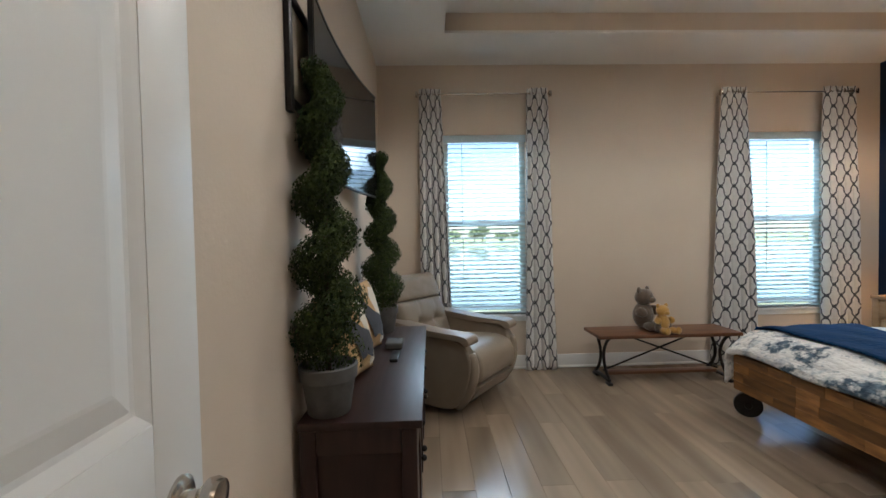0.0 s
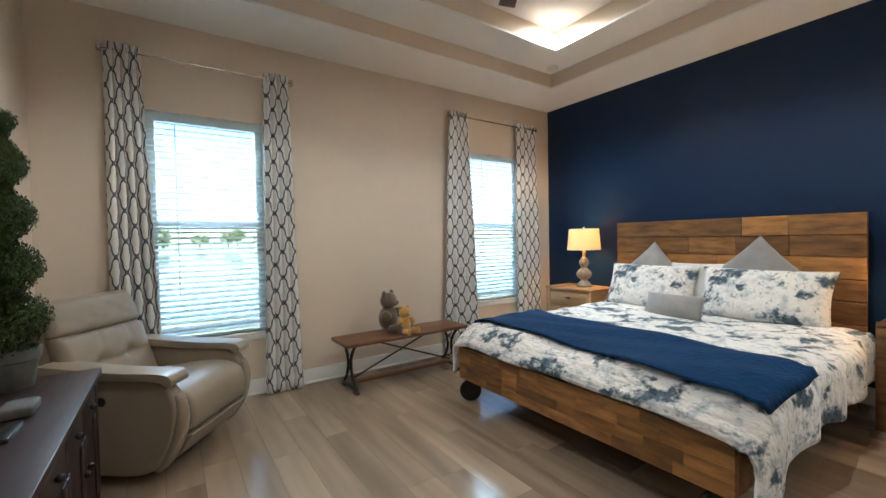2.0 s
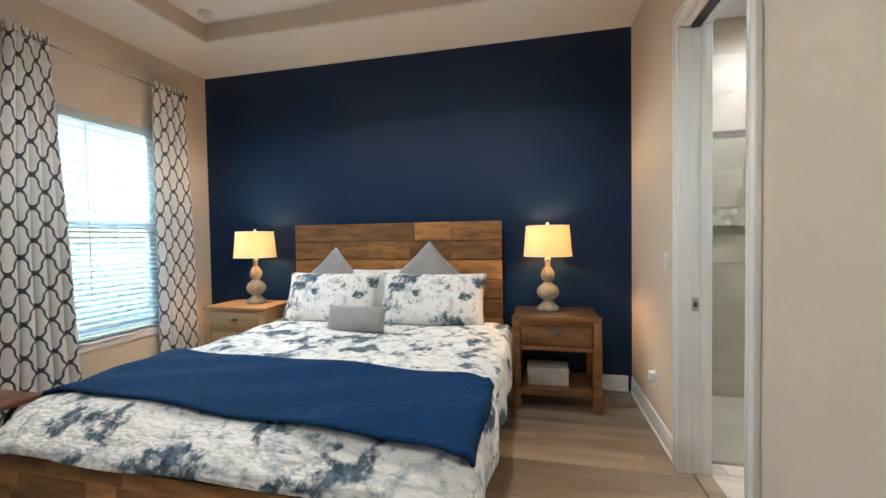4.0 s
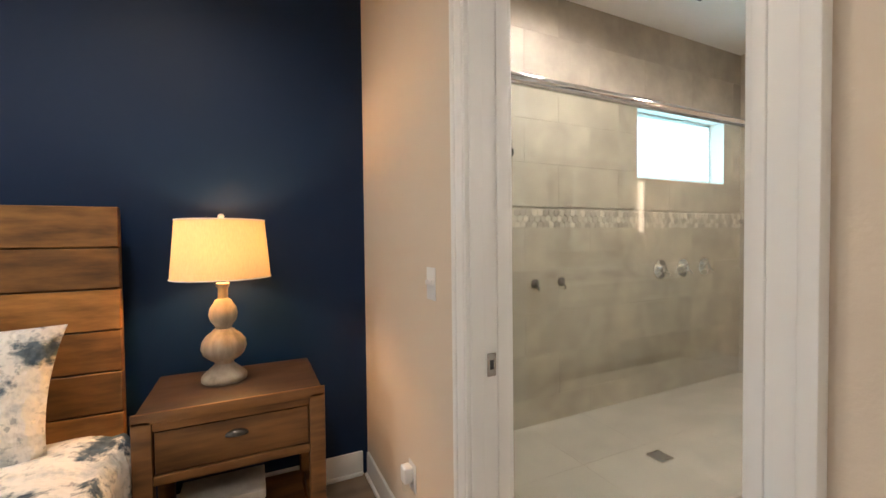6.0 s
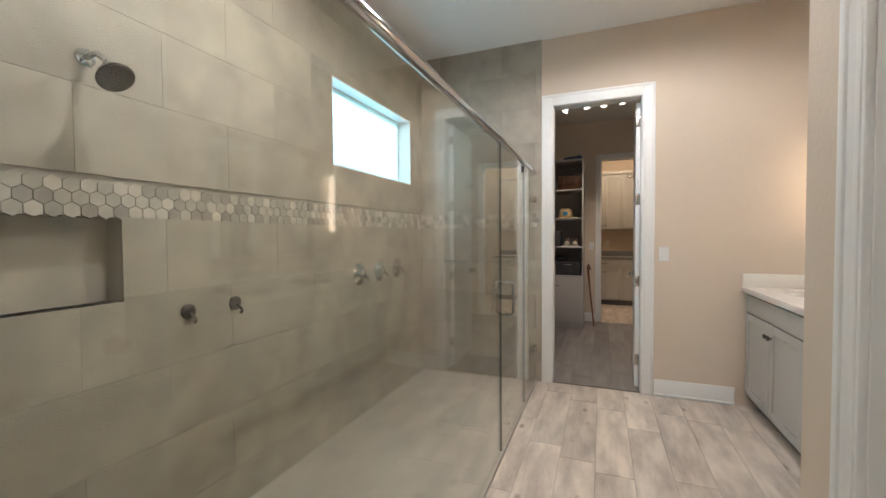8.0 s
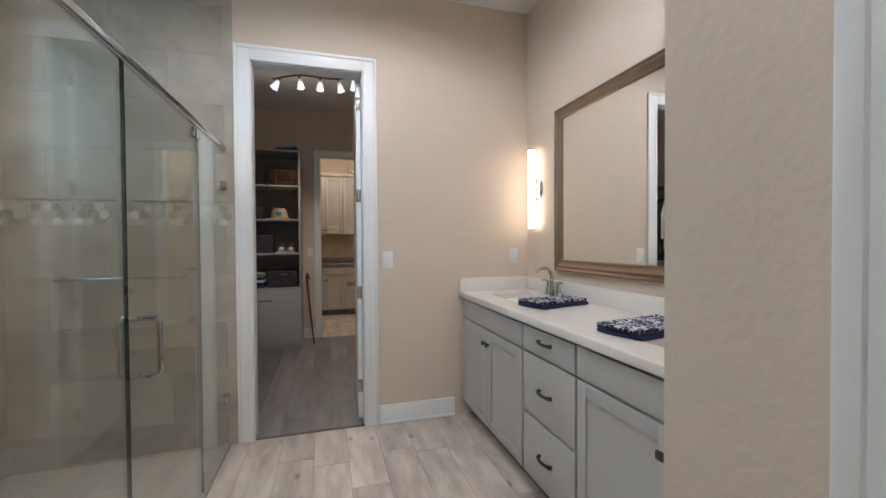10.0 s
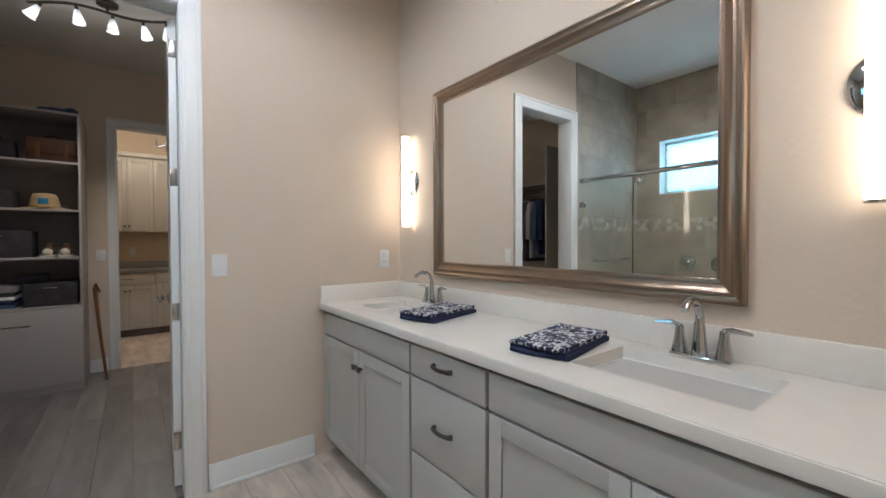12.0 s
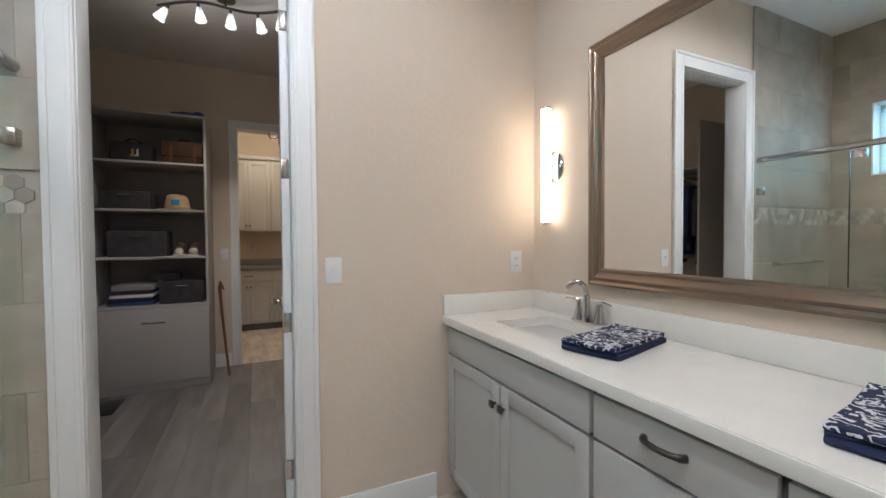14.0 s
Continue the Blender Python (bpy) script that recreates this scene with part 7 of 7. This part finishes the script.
# ---- pieces of floors and walls ----
def planks(parent, name, material, x0, x1, y0, y1, width, length, gap, thick, top, seed, offset=0.0):
    """Boards running along y, each an object of its own; whole boards share one mesh."""
    rnd = random.Random(seed)
    cache = {}
    x, row = x0, 0
    while x < x1 - 0.004:
        w = min(width, x1 - x)
        y = y0 - rnd.uniform(0.05, 0.95) * length
        while y < y1:
            a, c = max(y, y0), min(y + length, y1)
            y += length
            if c - a < 0.01:
                continue
            key = (round(w, 3), round(c - a, 2))
            if key not in cache:
                ww, ll = w - gap, round(c - a, 2) - gap
                b = bm_new()
                box(b, 0, ww, 0, ll, -thick, 0.0)
                e = 0.0006
                for v in b.verts:
                    if v.co.z > -0.0001:
                        v.co.x += e if v.co.x < ww / 2 else -e
                        v.co.y += e if v.co.y < ll / 2 else -e
                cache[key] = mesh_of(name, b, material)
            ob = new(name, cache[key])
            ob.parent = parent
            ob.location = (x, a, top)
        x += width
        row += 1


planks(floor_bed, "plank", PLANK, XW + 0.001, -0.001, -0.054, YN - 0.001, 0.178, 1.22, 0.0007, 0.004, 0.0, 7)
planks(floor_closet, "plank", CLOSET_PLANK, -2.6, XE + 0.01, YC - 0.0, YS - 0.03, 0.178, 1.22, 0.0007, 0.004, 0.0, 9)
planks(floor_bath, "plank", BATH_PLANK, XV + 0.001, GX - 0.021, YS + 0.0, -0.143, 0.200, 0.90, 0.0022, 0.003, 0.0, 11)


def tile_mesh(cache, name, material, w, h, t=0.010):
    key = (round(w, 3), round(h, 3))
    if key not in cache:
        b = bm_new()
        box(b, -0.0006, w + 0.0006, -0.0006, h + 0.0006, 0, t)
        for v in b.verts:
            if v.co.z > t / 2:
                v.co.x += 0.0003 if v.co.x < w / 2 else -0.0003
                v.co.y += 0.0003 if v.co.y < h / 2 else -0.0003
        cache[key] = mesh_of(name, b, material)
    return cache[key]


ROWS_Z = [(-0.02, 0.178), (0.180, 0.483), (0.485, 0.788), (0.790, 1.093), (1.095, 1.398), (1.545, 1.850), (1.852, 2.155), (2.157, 2.460), (2.462, 2.765), (2.767, 3.049)]
NICHE = (-0.985, -0.30, 1.08, 1.397)


def tiled(parent, m, length, holes, seed, tile_cache, half=0.0):
    """Tiles over a wall plane: local x along the wall, local y up; holes are (a0, a1, z0, z1)."""
    for k, (z0, z1) in enumerate(ROWS_Z):
        a = -((k % 2) * 0.305 + half)
        while a < length:
            lo, hi = max(a, 0.0), min(a + 0.608, length)
            a += 0.61
            if hi - lo < 0.012:
                continue
            pieces = [(lo, hi, z0, z1)]
            for h0, h1, hz0, hz1 in holes:
                nxt = []
                for p0, p1, q0, q1 in pieces:
                    if p1 <= h0 or p0 >= h1 or q1 <= hz0 or q0 >= hz1:
                        nxt.append((p0, p1, q0, q1))
                        continue
                    if p0 < h0:
                        nxt.append((p0, h0, q0, q1))
                    if p1 > h1:
                        nxt.append((h1, p1, q0, q1))
                    mid0, mid1 = max(p0, h0), min(p1, h1)
                    if q0 < hz0:
                        nxt.append((mid0, mid1, q0, hz0))
                    if q1 > hz1:
                        nxt.append((mid0, mid1, hz1, q1))
                pieces = nxt
            for p0, p1, q0, q1 in pieces:
                if p1 - p0 < 0.008 or q1 - q0 < 0.008:
                    continue
                ob = new("tile", tile_mesh(tile_cache, "tile", TILE, p1 - p0, q1 - q0))
                ob.parent = parent
                ob.matrix_local = m @ Matrix.Translation((p0, q0, 0.0))


def hexes(parent, m, length, z0, z1, r, name="hexagon_tile", joined=False):
    b = bm_new()
    pts = [(r * 0.98 * math.cos(radians(30 + 60 * i)), r * 0.98 * math.sin(radians(30 + 60 * i))) for i in range(6)]
    lo = [b.verts.new((x, y, 0.0)) for x, y in pts]
    hi = [b.verts.new((x * 0.96, y * 0.96, 0.009)) for x, y in pts]
    for i in range(6):
        b.faces.new((lo[i], lo[(i + 1) % 6], hi[(i + 1) % 6], hi[i]))
    b.faces.new(hi)
    me = mesh_of(name, b, HEX)
    wdt, row = r * math.sqrt(3), 0
    z = z0 + r * 0.55
    while z < z1 - r * 0.3:
        a = wdt * (0.5 if row % 2 else 1.0)
        while a < length - wdt * 0.4:
            ob = new(name, me)
            ob.parent = parent
            ob.matrix_local = m @ Matrix.Translation((a, z, 0.0))
            a += wdt
        z += r * 1.5
        row += 1


cache = {}
bz0, bz1 = 1.400, 1.543
east = structure("shower_tile_backing_1", boxed(XE + 0.006, XE + 0.0115, -2.27, -0.985, -0.02, H - 0.001), TILE_GROUT, "beige stone-look tiles on the shower wall", "wall tiles", smooth=None)
# the backing is cut round the window and the niche
more = bm_new()
box(more, XE + 0.006, XE + 0.0115, YS, -3.45, -0.02, H - 0.001)
box(more, XE + 0.006, XE + 0.0115, -3.45, -2.27, -0.02, BWIN[2])
box(more, XE + 0.006, XE + 0.0115, -3.45, -2.27, BWIN[3], H - 0.001)
box(more, XE + 0.006, XE + 0.0115, -0.985, -0.131, NICHE[3], H - 0.001)
box(more, XE + 0.006, XE + 0.0115, -0.985, -0.131, -0.02, NICHE[2])
box(more, XE + 0.006, XE + 0.0115, NICHE[1], -0.131, NICHE[2], NICHE[3])
part("backing", more, TILE_GROUT, east, smooth=None)
# east wall: local x runs south from the north wall, normal towards -x
me_ = Matrix(((0, 0, -1, XE + 0.006), (-1, 0, 0, -0.131), (0, 1, 0, 0), (0, 0, 0, 1)))
length_e = -0.131 - YS
holes_e = [(-0.131 - BWIN[1], -0.131 - BWIN[0], BWIN[2], BWIN[3]), (-0.131 - NICHE[1], -0.131 - NICHE[0], NICHE[2], NICHE[3])]
tiled(east, me_, length_e, holes_e, 1, cache, 0.2)
hexes(east, me_, length_e, bz0, bz1, 0.029)
# south wall of the shower, up to the closet door's casing
south = structure("shower_tile_backing_2", boxed(-1.112, XE + 0.005, YS + 0.0005, YS + 0.004, -0.02, H - 0.001), TILE_GROUT, "beige stone-look tiles beside the closet door", "wall tiles", smooth=None)
ms = Matrix(((-1, 0, 0, XE + 0.0), (0, 0, 1, YS + 0.004), (0, 1, 0, 0), (0, 0, 0, 1)))
tiled(south, ms, XE + 1.112, [], 2, cache, 0.1)
hexes(south, ms, XE + 1.10, bz0, bz1, 0.029)
# north wall of the shower
north = structure("shower_tile_backing_3", boxed(-1.16, XE + 0.005, -0.1345, -0.131, -0.02, H - 0.001), TILE_GROUT, "beige stone-look tiles beside the bathroom opening", "wall tiles", smooth=None)
mn = Matrix(((1, 0, 0, -1.16), (0, 0, -1, -0.1345), (0, 1, 0, 0), (0, 0, 0, 1)))
tiled(north, mn, XE + 1.16, [], 3, cache, 0.0)
hexes(north, mn, XE + 1.16, bz0, bz1, 0.029)
# niche
nb_ = bm_new()
n0, n1, q0, q1 = NICHE
box(nb_, XE + 0.012, XE + 0.10, n0, n1, q0 - 0.012, q0)
box(nb_, XE + 0.012, XE + 0.10, n0, n1, q1, q1 + 0.012)
box(nb_, XE + 0.012, XE + 0.10, n0 - 0.012, n0, q0 - 0.012, q1 + 0.012)
box(nb_, XE + 0.012, XE + 0.10, n1, n1 + 0.012, q0 - 0.012, q1 + 0.012)
box(nb_, XE + 0.088, XE + 0.10, n0, n1, q0, q1)
structure("shower_niche", nb_, TILE, "tiled recessed shower niche", "niche", smooth=None)
# shower floor
k = 0
for i in range(2):
    for j in range(7):
        x0, y0 = -1.028 + 0.55 * i, YS + 0.012 + 0.51 * j
        ob = new("tile", tile_mesh(cache, "tile_floor", SHOWER_TILE, min(0.548, XE - 0.005 - x0), min(0.508, -0.148 - y0), 0.0105))
        ob.parent = floor_shower
        ob.location = (x0, y0, -0.022)
